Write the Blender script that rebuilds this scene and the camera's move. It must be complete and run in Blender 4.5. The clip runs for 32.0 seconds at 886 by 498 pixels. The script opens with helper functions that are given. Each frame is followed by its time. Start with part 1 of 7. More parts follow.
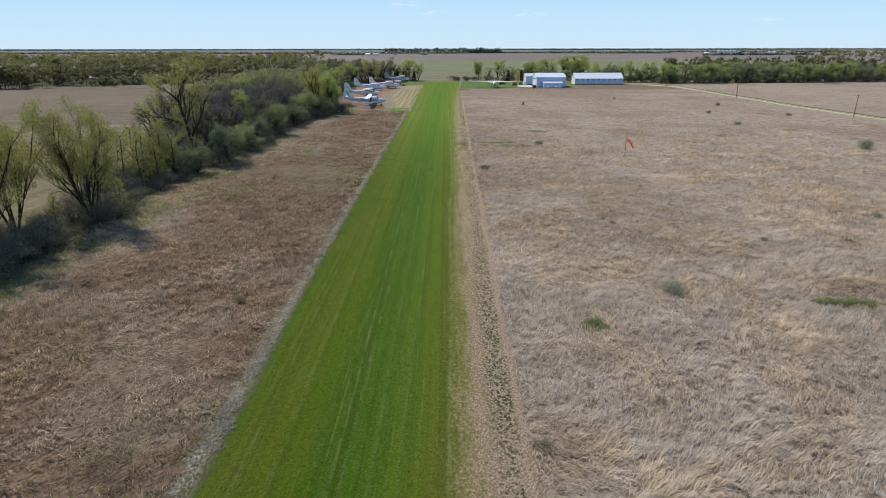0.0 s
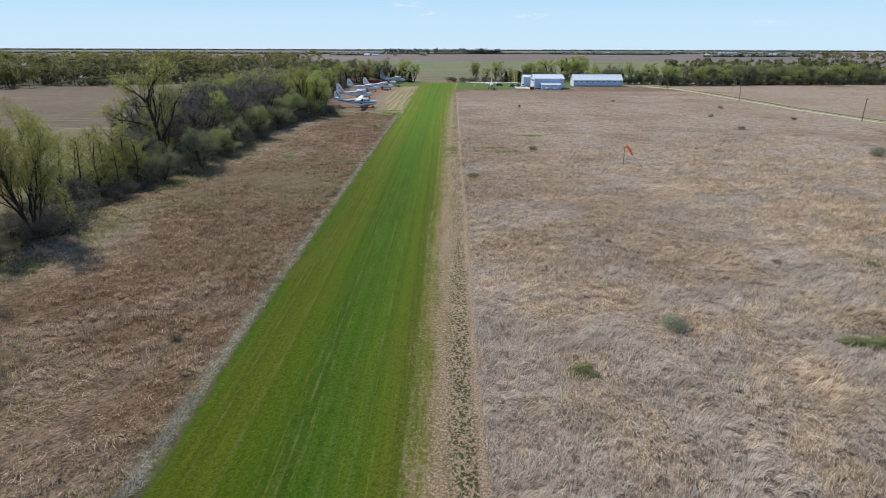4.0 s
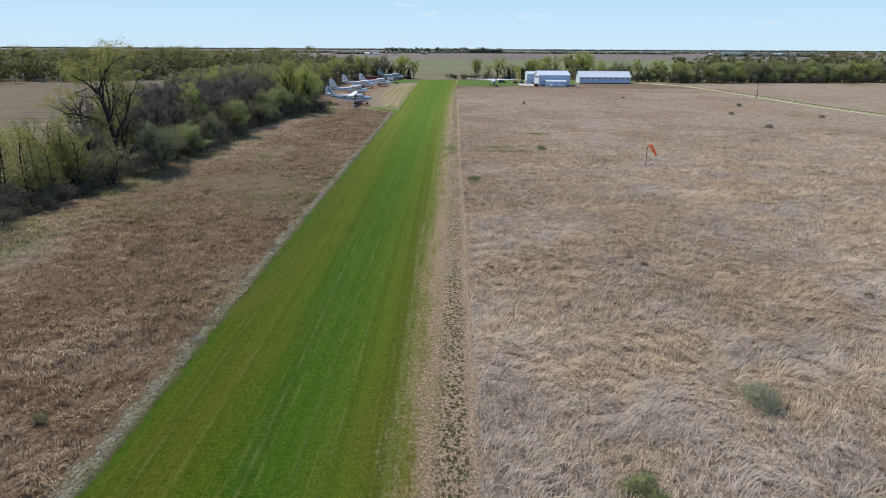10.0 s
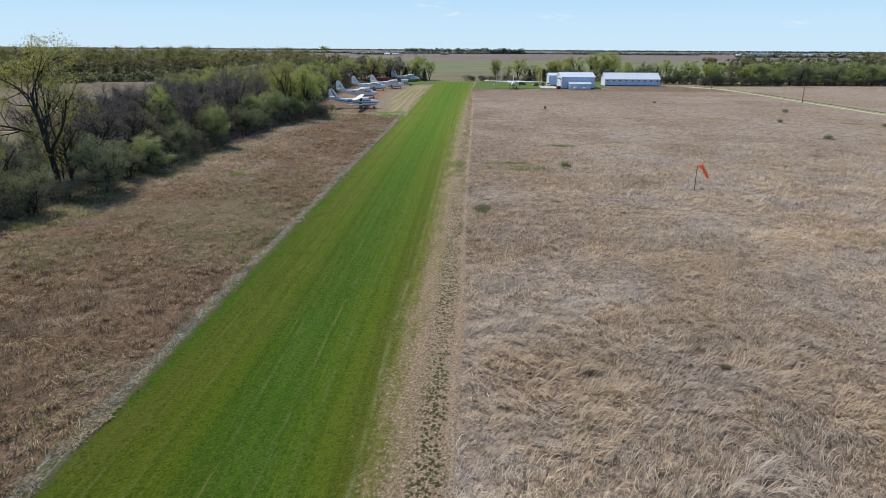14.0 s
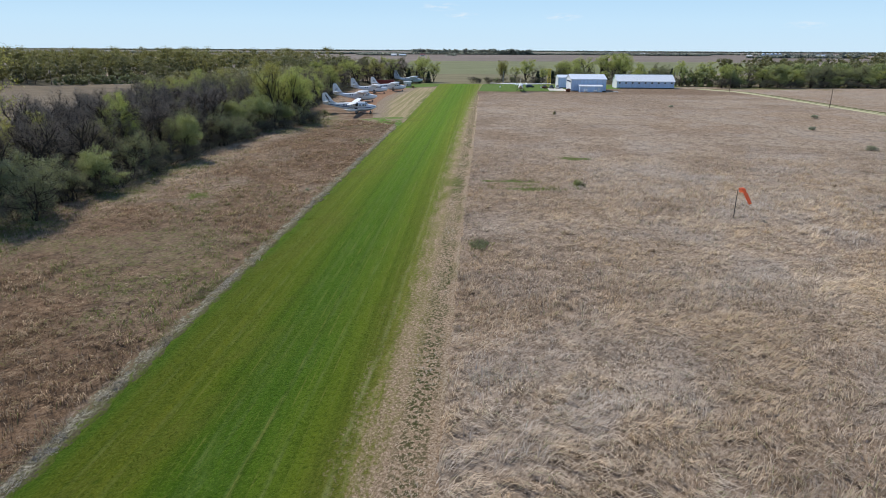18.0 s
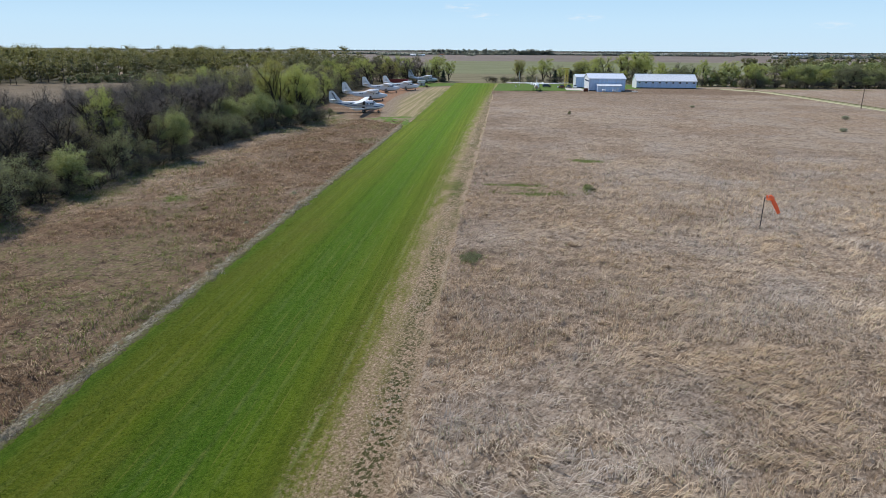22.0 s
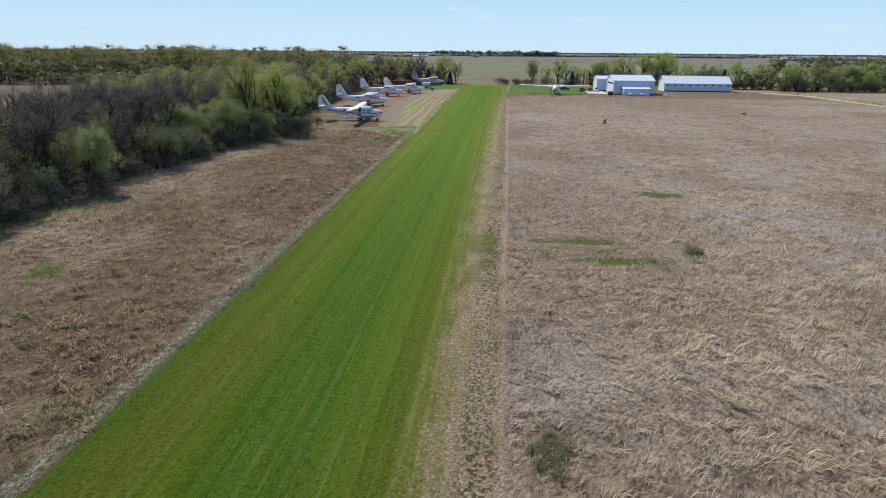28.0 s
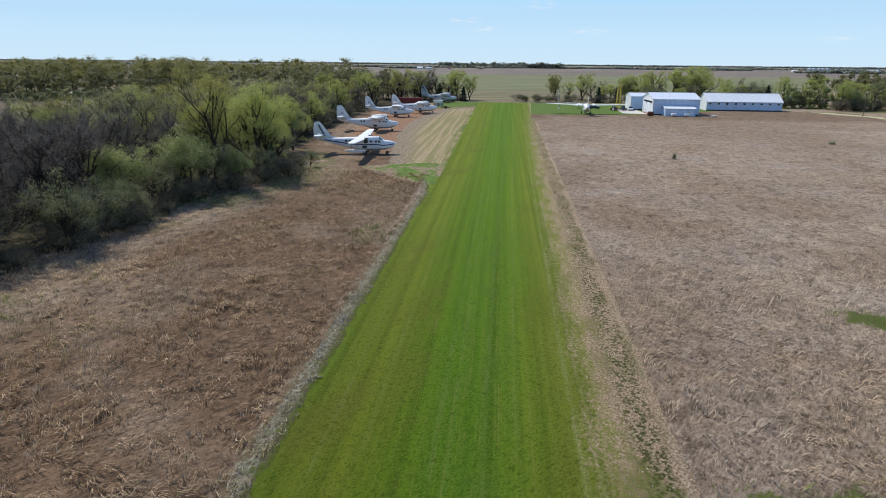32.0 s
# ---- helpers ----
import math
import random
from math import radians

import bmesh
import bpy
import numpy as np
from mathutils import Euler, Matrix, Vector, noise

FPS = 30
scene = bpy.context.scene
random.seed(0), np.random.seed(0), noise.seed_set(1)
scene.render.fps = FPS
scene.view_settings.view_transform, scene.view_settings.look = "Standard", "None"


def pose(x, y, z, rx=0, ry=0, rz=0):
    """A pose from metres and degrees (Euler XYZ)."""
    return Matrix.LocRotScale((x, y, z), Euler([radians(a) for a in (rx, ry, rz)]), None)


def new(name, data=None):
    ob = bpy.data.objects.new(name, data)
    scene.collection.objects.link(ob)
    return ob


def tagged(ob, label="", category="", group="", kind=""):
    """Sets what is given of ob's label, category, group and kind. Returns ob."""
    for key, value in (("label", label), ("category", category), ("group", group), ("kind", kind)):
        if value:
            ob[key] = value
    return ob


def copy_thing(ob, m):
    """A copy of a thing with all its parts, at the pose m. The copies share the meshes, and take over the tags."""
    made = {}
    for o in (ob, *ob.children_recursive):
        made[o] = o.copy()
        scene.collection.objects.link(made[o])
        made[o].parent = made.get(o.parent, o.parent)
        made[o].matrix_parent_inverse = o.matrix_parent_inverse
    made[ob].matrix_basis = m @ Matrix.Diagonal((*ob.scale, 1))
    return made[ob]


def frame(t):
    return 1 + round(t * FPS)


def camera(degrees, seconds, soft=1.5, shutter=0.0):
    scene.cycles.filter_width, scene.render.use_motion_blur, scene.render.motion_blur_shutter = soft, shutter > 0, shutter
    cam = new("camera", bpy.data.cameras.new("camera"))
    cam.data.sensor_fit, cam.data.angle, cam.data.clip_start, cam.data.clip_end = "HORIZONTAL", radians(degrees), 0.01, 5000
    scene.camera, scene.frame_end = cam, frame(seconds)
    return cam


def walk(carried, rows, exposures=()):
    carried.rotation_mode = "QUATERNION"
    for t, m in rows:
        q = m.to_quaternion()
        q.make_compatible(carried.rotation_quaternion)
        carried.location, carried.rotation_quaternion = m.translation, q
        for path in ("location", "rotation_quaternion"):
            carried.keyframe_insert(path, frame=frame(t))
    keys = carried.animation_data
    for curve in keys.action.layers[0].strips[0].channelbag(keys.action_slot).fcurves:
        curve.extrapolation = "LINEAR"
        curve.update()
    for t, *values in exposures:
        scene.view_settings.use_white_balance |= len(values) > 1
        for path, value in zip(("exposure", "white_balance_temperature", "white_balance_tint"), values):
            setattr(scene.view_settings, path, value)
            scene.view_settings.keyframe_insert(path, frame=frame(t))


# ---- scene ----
cam = camera(69.0, 32.0, soft=0.9)
# seconds, x, y, z, yaw, pitch, lean of the flight down the strip
ROWS = [
    (0, 0.458, -0.237, 25.444, 0.30, -17.50, -0.08),
    (0.5, 1.456, 1.697, 25.385, 0.29, -17.49, -0.06),
    (1, 2.117, 3.372, 25.340, 0.29, -17.46, -0.06),
    (1.5, 2.489, 4.635, 25.247, 0.28, -17.43, -0.04),
    (2, 2.817, 5.624, 25.260, 0.29, -17.42, -0.00),
    (2.5, 3.130, 6.495, 25.241, 0.32, -17.43, 0.03),
    (3, 3.305, 7.355, 25.190, 0.33, -17.42, 0.06),
    (3.5, 3.355, 8.310, 25.246, 0.34, -17.44, 0.10),
    (5.5, 3.343, 11.999, 24.872, 0.37, -17.42, 0.19),
    (6, 3.471, 12.882, 24.307, 0.37, -17.40, 0.18),
    (6.5, 3.490, 13.951, 23.957, 0.38, -17.42, 0.20),
    (7, 3.385, 15.115, 23.714, 0.39, -17.42, 0.20),
    (7.5, 3.186, 16.420, 23.470, 0.40, -17.42, 0.23),
    (8, 3.000, 18.036, 23.287, 0.41, -17.44, 0.24),
    (8.5, 3.074, 19.995, 23.074, 0.42, -17.41, 0.23),
    (9, 3.329, 22.297, 22.860, 0.43, -17.42, 0.27),
    (9.5, 3.691, 24.802, 22.630, 0.43, -17.43, 0.27),
    (10, 4.159, 27.448, 22.323, 0.48, -17.45, 0.27),
    (10.5, 4.734, 30.236, 22.078, 0.87, -17.45, 0.29),
    (11, 5.371, 33.149, 21.910, 1.92, -17.47, 0.27),
    (11.5, 5.960, 36.155, 21.850, 2.26, -17.46, 0.27),
    (12, 6.303, 39.176, 21.820, 2.26, -17.43, 0.29),
    (12.5, 6.555, 42.135, 21.776, 2.27, -17.44, 0.30),
    (13, 6.701, 45.017, 21.871, 2.27, -17.42, 0.30),
    (13.5, 6.692, 47.898, 21.950, 2.29, -17.40, 0.32),
    (14, 6.746, 50.764, 21.846, 2.31, -17.40, 0.31),
    (14.5, 6.848, 53.431, 21.865, 2.31, -17.39, 0.31),
    (16.5, 7.834, 62.314, 21.889, 2.34, -17.40, 0.23),
    (17, 7.945, 64.363, 21.851, 2.34, -17.37, 0.23),
    (17.5, 8.089, 66.195, 21.876, 2.36, -17.36, 0.23),
    (18, 8.236, 67.779, 21.887, 3.00, -17.34, 0.27),
    (18.5, 8.556, 69.071, 21.837, 4.59, -17.34, 0.27),
    (19, 8.894, 70.115, 21.774, 4.63, -17.31, 0.26),
    (19.5, 9.358, 70.973, 21.511, 4.64, -17.30, 0.27),
    (20, 9.822, 71.861, 21.420, 4.67, -17.31, 0.29),
    (20.5, 10.288, 72.591, 21.207, 4.69, -17.31, 0.31),
    (21, 10.632, 73.380, 20.965, 4.71, -17.33, 0.34),
    (21.5, 10.897, 74.520, 20.864, 4.73, -17.33, 0.33),
    (22, 11.036, 76.010, 20.749, 4.74, -17.30, 0.32),
    (22.5, 11.066, 77.804, 20.636, 4.76, -17.28, 0.33),
    (23, 10.985, 80.025, 20.525, 4.78, -17.26, 0.35),
    (23.5, 10.763, 82.673, 20.385, 4.81, -17.25, 0.38),
    (24, 10.493, 85.594, 20.325, 4.83, -17.24, 0.40),
    (24.5, 10.224, 88.588, 20.220, 4.85, -17.23, 0.40),
    (25, 9.803, 91.530, 20.026, 4.86, -17.22, 0.39),
    (25.5, 9.167, 94.405, 19.773, 4.88, -17.23, 0.42),
    (27.5, 6.778, 107.445, 19.325, 4.96, -17.17, 0.42),
    (28, 5.785, 111.293, 19.285, 4.97, -17.17, 0.42),
    (28.5, 4.638, 115.458, 19.449, 4.99, -17.17, 0.41),
    (29, 3.336, 119.816, 19.523, 5.02, -16.83, 0.43),
    (29.5, 2.050, 124.261, 19.678, 5.03, -16.28, 0.48),
    (30, 0.903, 128.856, 19.820, 5.07, -16.30, 0.48),
    (30.5, -0.384, 133.704, 19.997, 5.08, -16.29, 0.49),
    (31, -1.688, 138.978, 20.146, 5.11, -16.28, 0.51),
    (31.5, -2.667, 144.216, 20.221, 5.12, -16.26, 0.51),
    (32, -3.187, 149.853, 20.285, 5.16, -16.25, 0.52),
]
walk(cam, [(t, pose(x, y, z, 90 + pitch, -lean, yaw)) for t, x, y, z, yaw, pitch, lean in ROWS])

# ---- sky, sun, exposure ----
SUN_EL, SUN_AZ = radians(47), radians(-44)      # azimuth clockwise from +y
SUN_DIR = Vector((math.sin(SUN_AZ) * math.cos(SUN_EL), math.cos(SUN_AZ) * math.cos(SUN_EL), math.sin(SUN_EL)))
scene.view_settings.exposure = 0.0


def build_world():
    w = bpy.data.worlds.new("sky")
    scene.world = w
    w.use_nodes = True
    nt = w.node_tree
    bg = nt.nodes["Background"]
    link = nt.links.new

    def vec(op, p, q):
        n = nt.nodes.new("ShaderNodeVectorMath")
        n.operation = op
        link(p, n.inputs[0])
        n.inputs[1].default_value = q
        return n

    def mix(fac, p, q, kind="MIX"):
        n = nt.nodes.new("ShaderNodeMix")
        n.data_type, n.blend_type = "RGBA", kind
        for sock, v in ((n.inputs[0], fac), (n.inputs[6], p), (n.inputs[7], q)):
            if isinstance(v, bpy.types.NodeSocket):
                link(v, sock)
            else:
                sock.default_value = v
        return n.outputs[2]

    sky = nt.nodes.new("ShaderNodeTexSky")
    sky.sky_type, sky.sun_disc = "NISHITA", False
    sky.sun_elevation, sky.sun_rotation = SUN_EL, SUN_AZ
    sky.air_density, sky.dust_density, sky.ozone_density = 1.0, 0.0, 3.0
    blue = mix(1.0, sky.outputs[0], (1.15, 1.25, 1.38, 1), "MULTIPLY")
    # pale blue spring haze low over the horizon, all the way round
    way = nt.nodes.new("ShaderNodeTexCoord").outputs["Generated"]
    up = nt.nodes.new("ShaderNodeSeparateXYZ")
    link(way, up.inputs[0])
    low = nt.nodes.new("ShaderNodeValToRGB")
    link(up.outputs[2], low.inputs[0])
    e = low.color_ramp.elements
    e.new(0.5)
    for el, (p, c) in zip(e, ((0.0, (4.9, 6.4, 7.6, 1)), (0.035, (4.5, 6.3, 7.8, 1)), (0.10, (3.3, 5.4, 7.6, 1)))):
        el.position, el.color = p, c
    fade = nt.nodes.new("ShaderNodeValToRGB")
    link(up.outputs[2], fade.inputs[0])
    fade.color_ramp.elements[0].position, fade.color_ramp.elements[0].color = 0.06, (1, 1, 1, 1)
    fade.color_ramp.elements[1].position, fade.color_ramp.elements[1].color = 0.4, (0, 0, 0, 1)
    sheet_of_air = mix(fade.outputs[0], blue, low.outputs[0])
    # a few thin wisps of cloud: azimuth from +y to the right and elevation in degrees, half width, half height
    wisps = None
    for az, el, w, hgt in ((-3.3, 3.3, 1.9, 0.42), (-1.4, 2.6, 1.6, 0.3), (6.9, 2.45, 1.9, 0.35), (25.0, 1.75, 1.6, 0.32), (3.0, 4.5, 1.4, 0.5)):
        q, z = radians(az), radians(el)
        d = vec("SUBTRACT", way, (math.sin(q) * math.cos(z), math.cos(q) * math.cos(z), math.sin(z)))
        d = vec("MULTIPLY", d.outputs[0], (1 / radians(w), 1 / radians(w), 1 / radians(hgt)))
        ln = vec("LENGTH", d.outputs[0], (0, 0, 0)).outputs["Value"]
        f = nt.nodes.new("ShaderNodeMapRange")
        link(ln, f.inputs["Value"])
        f.inputs["From Min"].default_value, f.inputs["From Max"].default_value = 1.0, 0.2
        if wisps is None:
            wisps = f.outputs[0]
        else:
            n = nt.nodes.new("ShaderNodeMath")
            n.operation = "MAXIMUM"
            link(wisps, n.inputs[0])
            link(f.outputs[0], n.inputs[1])
            wisps = n.outputs[0]
    cloud = nt.nodes.new("ShaderNodeTexNoise")
    link(vec("MULTIPLY", way, (60, 60, 260)).outputs[0], cloud.inputs["Vector"])
    cloud.inputs["Scale"].default_value, cloud.inputs["Detail"].default_value = 1.0, 5
    thin = nt.nodes.new("ShaderNodeMapRange")
    link(cloud.outputs["Fac"], thin.inputs["Value"])
    thin.inputs["From Min"].default_value, thin.inputs["From Max"].default_value, thin.inputs["To Max"].default_value = 0.42, 0.7, 0.55
    both = nt.nodes.new("ShaderNodeMath")
    both.operation = "MULTIPLY"
    link(wisps, both.inputs[0])
    link(thin.outputs[0], both.inputs[1])
    link(mix(both.outputs[0], sheet_of_air, (7.2, 7.3, 7.5, 1)), bg.inputs["Color"])
    bg.inputs["Strength"].default_value = 0.125
    sun = bpy.data.lights.new("sun", "SUN")
    sun.energy, sun.angle, sun.color = 4.7, radians(0.55), (1.0, 0.945, 0.855)
    ob = new("sun", sun)
    ob.rotation_mode = "QUATERNION"
    ob.rotation_quaternion = (-SUN_DIR).to_track_quat("-Z", "Y")


build_world()

# ---- materials ----
def shader(name, rough=0.8, metal=0.0):
    """A principled surface; very rough ones (grass, soil, bark) hardly shine."""
    m = bpy.data.materials.new(name)
    m.use_nodes = True
    nt = m.node_tree
    b = nt.nodes["Principled BSDF"]
    b.inputs["Roughness"].default_value, b.inputs["Metallic"].default_value = rough, metal
    if rough >= 0.7:
        b.inputs["Specular IOR Level"].default_value = 0.08
    return m, nt, b


def node(nt, kind, **inputs):
    n = nt.nodes.new(kind)
    for key, value in inputs.items():
        sock = n.inputs[int(key[1:])] if key[0] == "i" and key[1:].isdigit() else n.inputs[key]
        if isinstance(value, bpy.types.NodeSocket):
            nt.links.new(value, sock)
        else:
            sock.default_value = value
    return n


def place_of(nt, scale=(1, 1, 1), world=True):
    src = nt.nodes.new("ShaderNodeNewGeometry").outputs["Position"] if world else nt.nodes.new("ShaderNodeTexCoord").outputs["Object"]
    return scaled(nt, src, scale)


def scaled(nt, src, scale):
    n = nt.nodes.new("ShaderNodeVectorMath")
    n.operation = "MULTIPLY"
    nt.links.new(src, n.inputs[0])
    n.inputs[1].default_value = scale
    return n.outputs[0]


def turned(nt, p, angle):
    n = nt.nodes.new("ShaderNodeVectorRotate")
    n.rotation_type = "Z_AXIS"
    nt.links.new(p, n.inputs["Vector"])
    n.inputs["Angle"].default_value = angle
    return n.outputs[0]


def grain(nt, vec, scale, detail=4.0, rough=0.6):
    return node(nt, "ShaderNodeTexNoise", Vector=vec, Scale=scale, Detail=detail, Roughness=rough).outputs["Fac"]


def ramp(nt, fac, *stops):
    n = nt.nodes.new("ShaderNodeValToRGB")
    e = n.color_ramp.elements
    while len(e) < len(stops):
        e.new(0.5)
    for el, (p, c) in zip(e, stops):
        el.position = p
        el.color = (c, c, c, 1) if isinstance(c, (int, float)) else (*c, 1)
    nt.links.new(fac, n.inputs[0])
    return n.outputs[0]


def blend(nt, fac, a, b, kind="MIX"):
    n = nt.nodes.new("ShaderNodeMix")
    n.data_type, n.blend_type = "RGBA", kind
    for sock, v in ((n.inputs[0], fac), (n.inputs[6], a), (n.inputs[7], b)):
        if isinstance(v, bpy.types.NodeSocket):
            nt.links.new(v, sock)
        else:
            sock.default_value = v if isinstance(v, (int, float)) else (*v, 1)
    return n.outputs[2]


def calc(nt, op, a, b=0.0, c=0.0):
    n = nt.nodes.new("ShaderNodeMath")
    n.operation = op
    for sock, v in zip(n.inputs, (a, b, c)):
        if isinstance(v, bpy.types.NodeSocket):
            nt.links.new(v, sock)
        else:
            sock.default_value = v
    return n.outputs[0]


def relief(nt, bsdf, height, strength, distance):
    n = node(nt, "ShaderNodeBump", Strength=strength, Distance=distance, Height=height)
    nt.links.new(n.outputs[0], bsdf.inputs["Normal"])


def colour(nt, bsdf, sock):
    nt.links.new(sock, bsdf.inputs["Base Color"])


def field_attr(nt, name):
    n = nt.nodes.new("ShaderNodeAttribute")
    n.attribute_name = name
    return n.outputs["Fac"]


def island(nt):
    return nt.nodes.new("ShaderNodeNewGeometry").outputs["Random Per Island"]


UMBER = (0.165, 0.117, 0.077)


def prairie_tones(nt, p):
    """Dead tall grass: greyed straw and rust brown in broad drifts, with fine streaks."""
    broad = grain(nt, scaled(nt, p, (0.02, 0.012, 0)), 1.0, 5, 0.62)
    drift = ramp(nt, broad, (0.36, (0.364, 0.254, 0.164)), (0.5, (0.424, 0.333, 0.246)), (0.63, (0.343, 0.237, 0.154)))
    mid = grain(nt, scaled(nt, turned(nt, p, 1.1), (0.30, 0.2, 0)), 1.0, 6, 0.7)
    drift = blend(nt, ramp(nt, mid, (0.42, 0.0), (0.66, 0.8)), drift, (0.242, 0.171, 0.116))
    drift = blend(nt, ramp(nt, mid, (0.32, 0.5), (0.44, 0.0)), drift, (0.525, 0.417, 0.304))
    zone = grain(nt, scaled(nt, turned(nt, p, 0.4), (0.085, 0.06, 0)), 1.0, 5, 0.68)
    drift = blend(nt, ramp(nt, zone, (0.50, 0.0), (0.62, 0.5)), drift, (0.40, 0.335, 0.275))
    drift = blend(nt, ramp(nt, zone, (0.38, 0.45), (0.49, 0.0)), drift, (0.37, 0.278, 0.188))
    red = field_attr(nt, "rust")
    return blend(nt, red, drift, blend(nt, ramp(nt, mid, (0.38, 0.0), (0.62, 1.0)), (0.235, 0.146, 0.086), (0.143, 0.091, 0.053)))


def mat_ground():
    m, nt, b = shader("dead_prairie_grass", 0.95)
    p = nt.nodes.new("ShaderNodeNewGeometry").outputs["Position"]
    base = prairie_tones(nt, p)
    rust = field_attr(nt, "rust")
    lie = turned(nt, p, 0.55)
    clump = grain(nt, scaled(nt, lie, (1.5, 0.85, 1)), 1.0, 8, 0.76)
    # noise hollows darkened, crests paled: shade between tussocks put into the colour
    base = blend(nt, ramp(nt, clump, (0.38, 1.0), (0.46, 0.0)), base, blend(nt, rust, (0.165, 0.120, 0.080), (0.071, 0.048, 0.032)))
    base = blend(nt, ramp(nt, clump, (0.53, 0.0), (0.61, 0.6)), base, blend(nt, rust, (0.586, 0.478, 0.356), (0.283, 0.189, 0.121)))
    north = ramp(nt, calc(nt, "MULTIPLY", node(nt, "ShaderNodeSeparateXYZ", Vector=p).outputs[1], 0.001), (0.13, 1.0), (0.27, 0.6))
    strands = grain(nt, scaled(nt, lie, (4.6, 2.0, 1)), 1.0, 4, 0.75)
    # same painted light and dark at strand scale, weaker northwards
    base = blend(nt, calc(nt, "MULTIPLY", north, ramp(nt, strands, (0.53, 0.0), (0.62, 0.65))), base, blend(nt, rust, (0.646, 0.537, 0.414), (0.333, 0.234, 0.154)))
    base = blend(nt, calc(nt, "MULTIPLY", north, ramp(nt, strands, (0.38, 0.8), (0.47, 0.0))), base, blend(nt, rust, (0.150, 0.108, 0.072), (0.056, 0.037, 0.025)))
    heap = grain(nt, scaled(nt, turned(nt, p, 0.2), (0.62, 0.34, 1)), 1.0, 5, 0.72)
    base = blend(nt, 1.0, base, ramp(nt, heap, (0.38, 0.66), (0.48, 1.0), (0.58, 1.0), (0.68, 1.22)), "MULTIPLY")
    green = blend(nt, clump, (0.045, 0.075, 0.012), (0.17, 0.19, 0.045))
    lush = calc(nt, "ADD", field_attr(nt, "green"), calc(nt, "MULTIPLY_ADD", clump, 1.6, -0.8))
    base = blend(nt, ramp(nt, lush, (0.34, 0.0), (0.62, 0.95)), base, green)
    # whole ground tone scaled down, slightly more towards the north
    thick = ramp(nt, calc(nt, "MULTIPLY", node(nt, "ShaderNodeSeparateXYZ", Vector=p).outputs[1], 0.001), (0.12, 0.9), (0.24, 0.86))
    base = blend(nt, 1.0, base, thick, "MULTIPLY")
    colour(nt, b, base)
    relief(nt, b, blend(nt, 0.35, clump, strands), 1.0, 0.5)
    return m


def mat_blades(name, tones):
    m, nt, b = shader(name, 0.75)
    r = island(nt)
    tone = calc(nt, "MULTIPLY_ADD", calc(nt, "SUBTRACT", field_attr(nt, "tone"), r), 0.6, r)
    col = ramp(nt, tone, *[(i / (len(tones) - 1), c) for i, c in enumerate(tones)])
    p = nt.nodes.new("ShaderNodeNewGeometry").outputs["Position"]
    mid = grain(nt, scaled(nt, turned(nt, p, 1.1), (0.22, 0.13, 0)), 1.0, 5, 0.7)
    broad = grain(nt, scaled(nt, p, (0.045, 0.025, 0)), 1.0, 4, 0.6)
    zone = grain(nt, scaled(nt, turned(nt, p, 0.4), (0.085, 0.06, 0)), 1.0, 5, 0.68)
    y = calc(nt, "MULTIPLY", node(nt, "ShaderNodeSeparateXYZ", Vector=p).outputs[1], 0.001)
    zone = calc(nt, "ADD", zone, ramp(nt, y, (0.05, 0.06), (0.12, 0.0)))
    last = len(tones) - 1
    grey = ramp(nt, tone, *[(i / last, (0.80 * c[0] + 0.02, 0.84 * c[1] + 0.03, 0.93 * c[2] + 0.045)) for i, c in enumerate(tones)])
    warm = ramp(nt, tone, *[(i / last, (0.98 * c[0], 0.93 * c[1], 0.85 * c[2])) for i, c in enumerate(tones)])
    col = blend(nt, ramp(nt, zone, (0.49, 0.0), (0.58, 0.9)), col, grey)
    col = blend(nt, ramp(nt, zone, (0.40, 0.7), (0.48, 0.0)), col, warm)
    red = field_attr(nt, "rust")
    col = blend(nt, red, col, ramp(nt, tone, (0.15, (0.115, 0.076, 0.045)), (0.5, (0.30, 0.203, 0.124)), (0.85, (0.62, 0.475, 0.325))))
    col = blend(nt, 1.0, col, ramp(nt, mid, (0.46, 1.06), (0.64, 0.76)), "MULTIPLY")
    col = blend(nt, 1.0, col, ramp(nt, broad, (0.44, 1.05), (0.62, 0.90)), "MULTIPLY")
    grn = ramp(nt, calc(nt, "ADD", field_attr(nt, "green"), calc(nt, "MULTIPLY_ADD", r, 0.9, -0.45)), (0.34, 0.0), (0.5, 1.0))
    col = blend(nt, grn, col, ramp(nt, r, (0, (0.06, 0.095, 0.012)), (1, (0.17, 0.22, 0.045))))
    colour(nt, b, col)
    see_through(nt, b, col, 0.28)
    return m


def see_through(nt, b, col, share):
    """Light passing through thin blades and leaves."""
    t = node(nt, "ShaderNodeBsdfTranslucent", Color=col)
    mixer = node(nt, "ShaderNodeMixShader", Fac=share)
    nt.links.new(b.outputs[0], mixer.inputs[1])
    nt.links.new(t.outputs[0], mixer.inputs[2])
    nt.links.new(mixer.outputs[0], nt.nodes["Material Output"].inputs["Surface"])


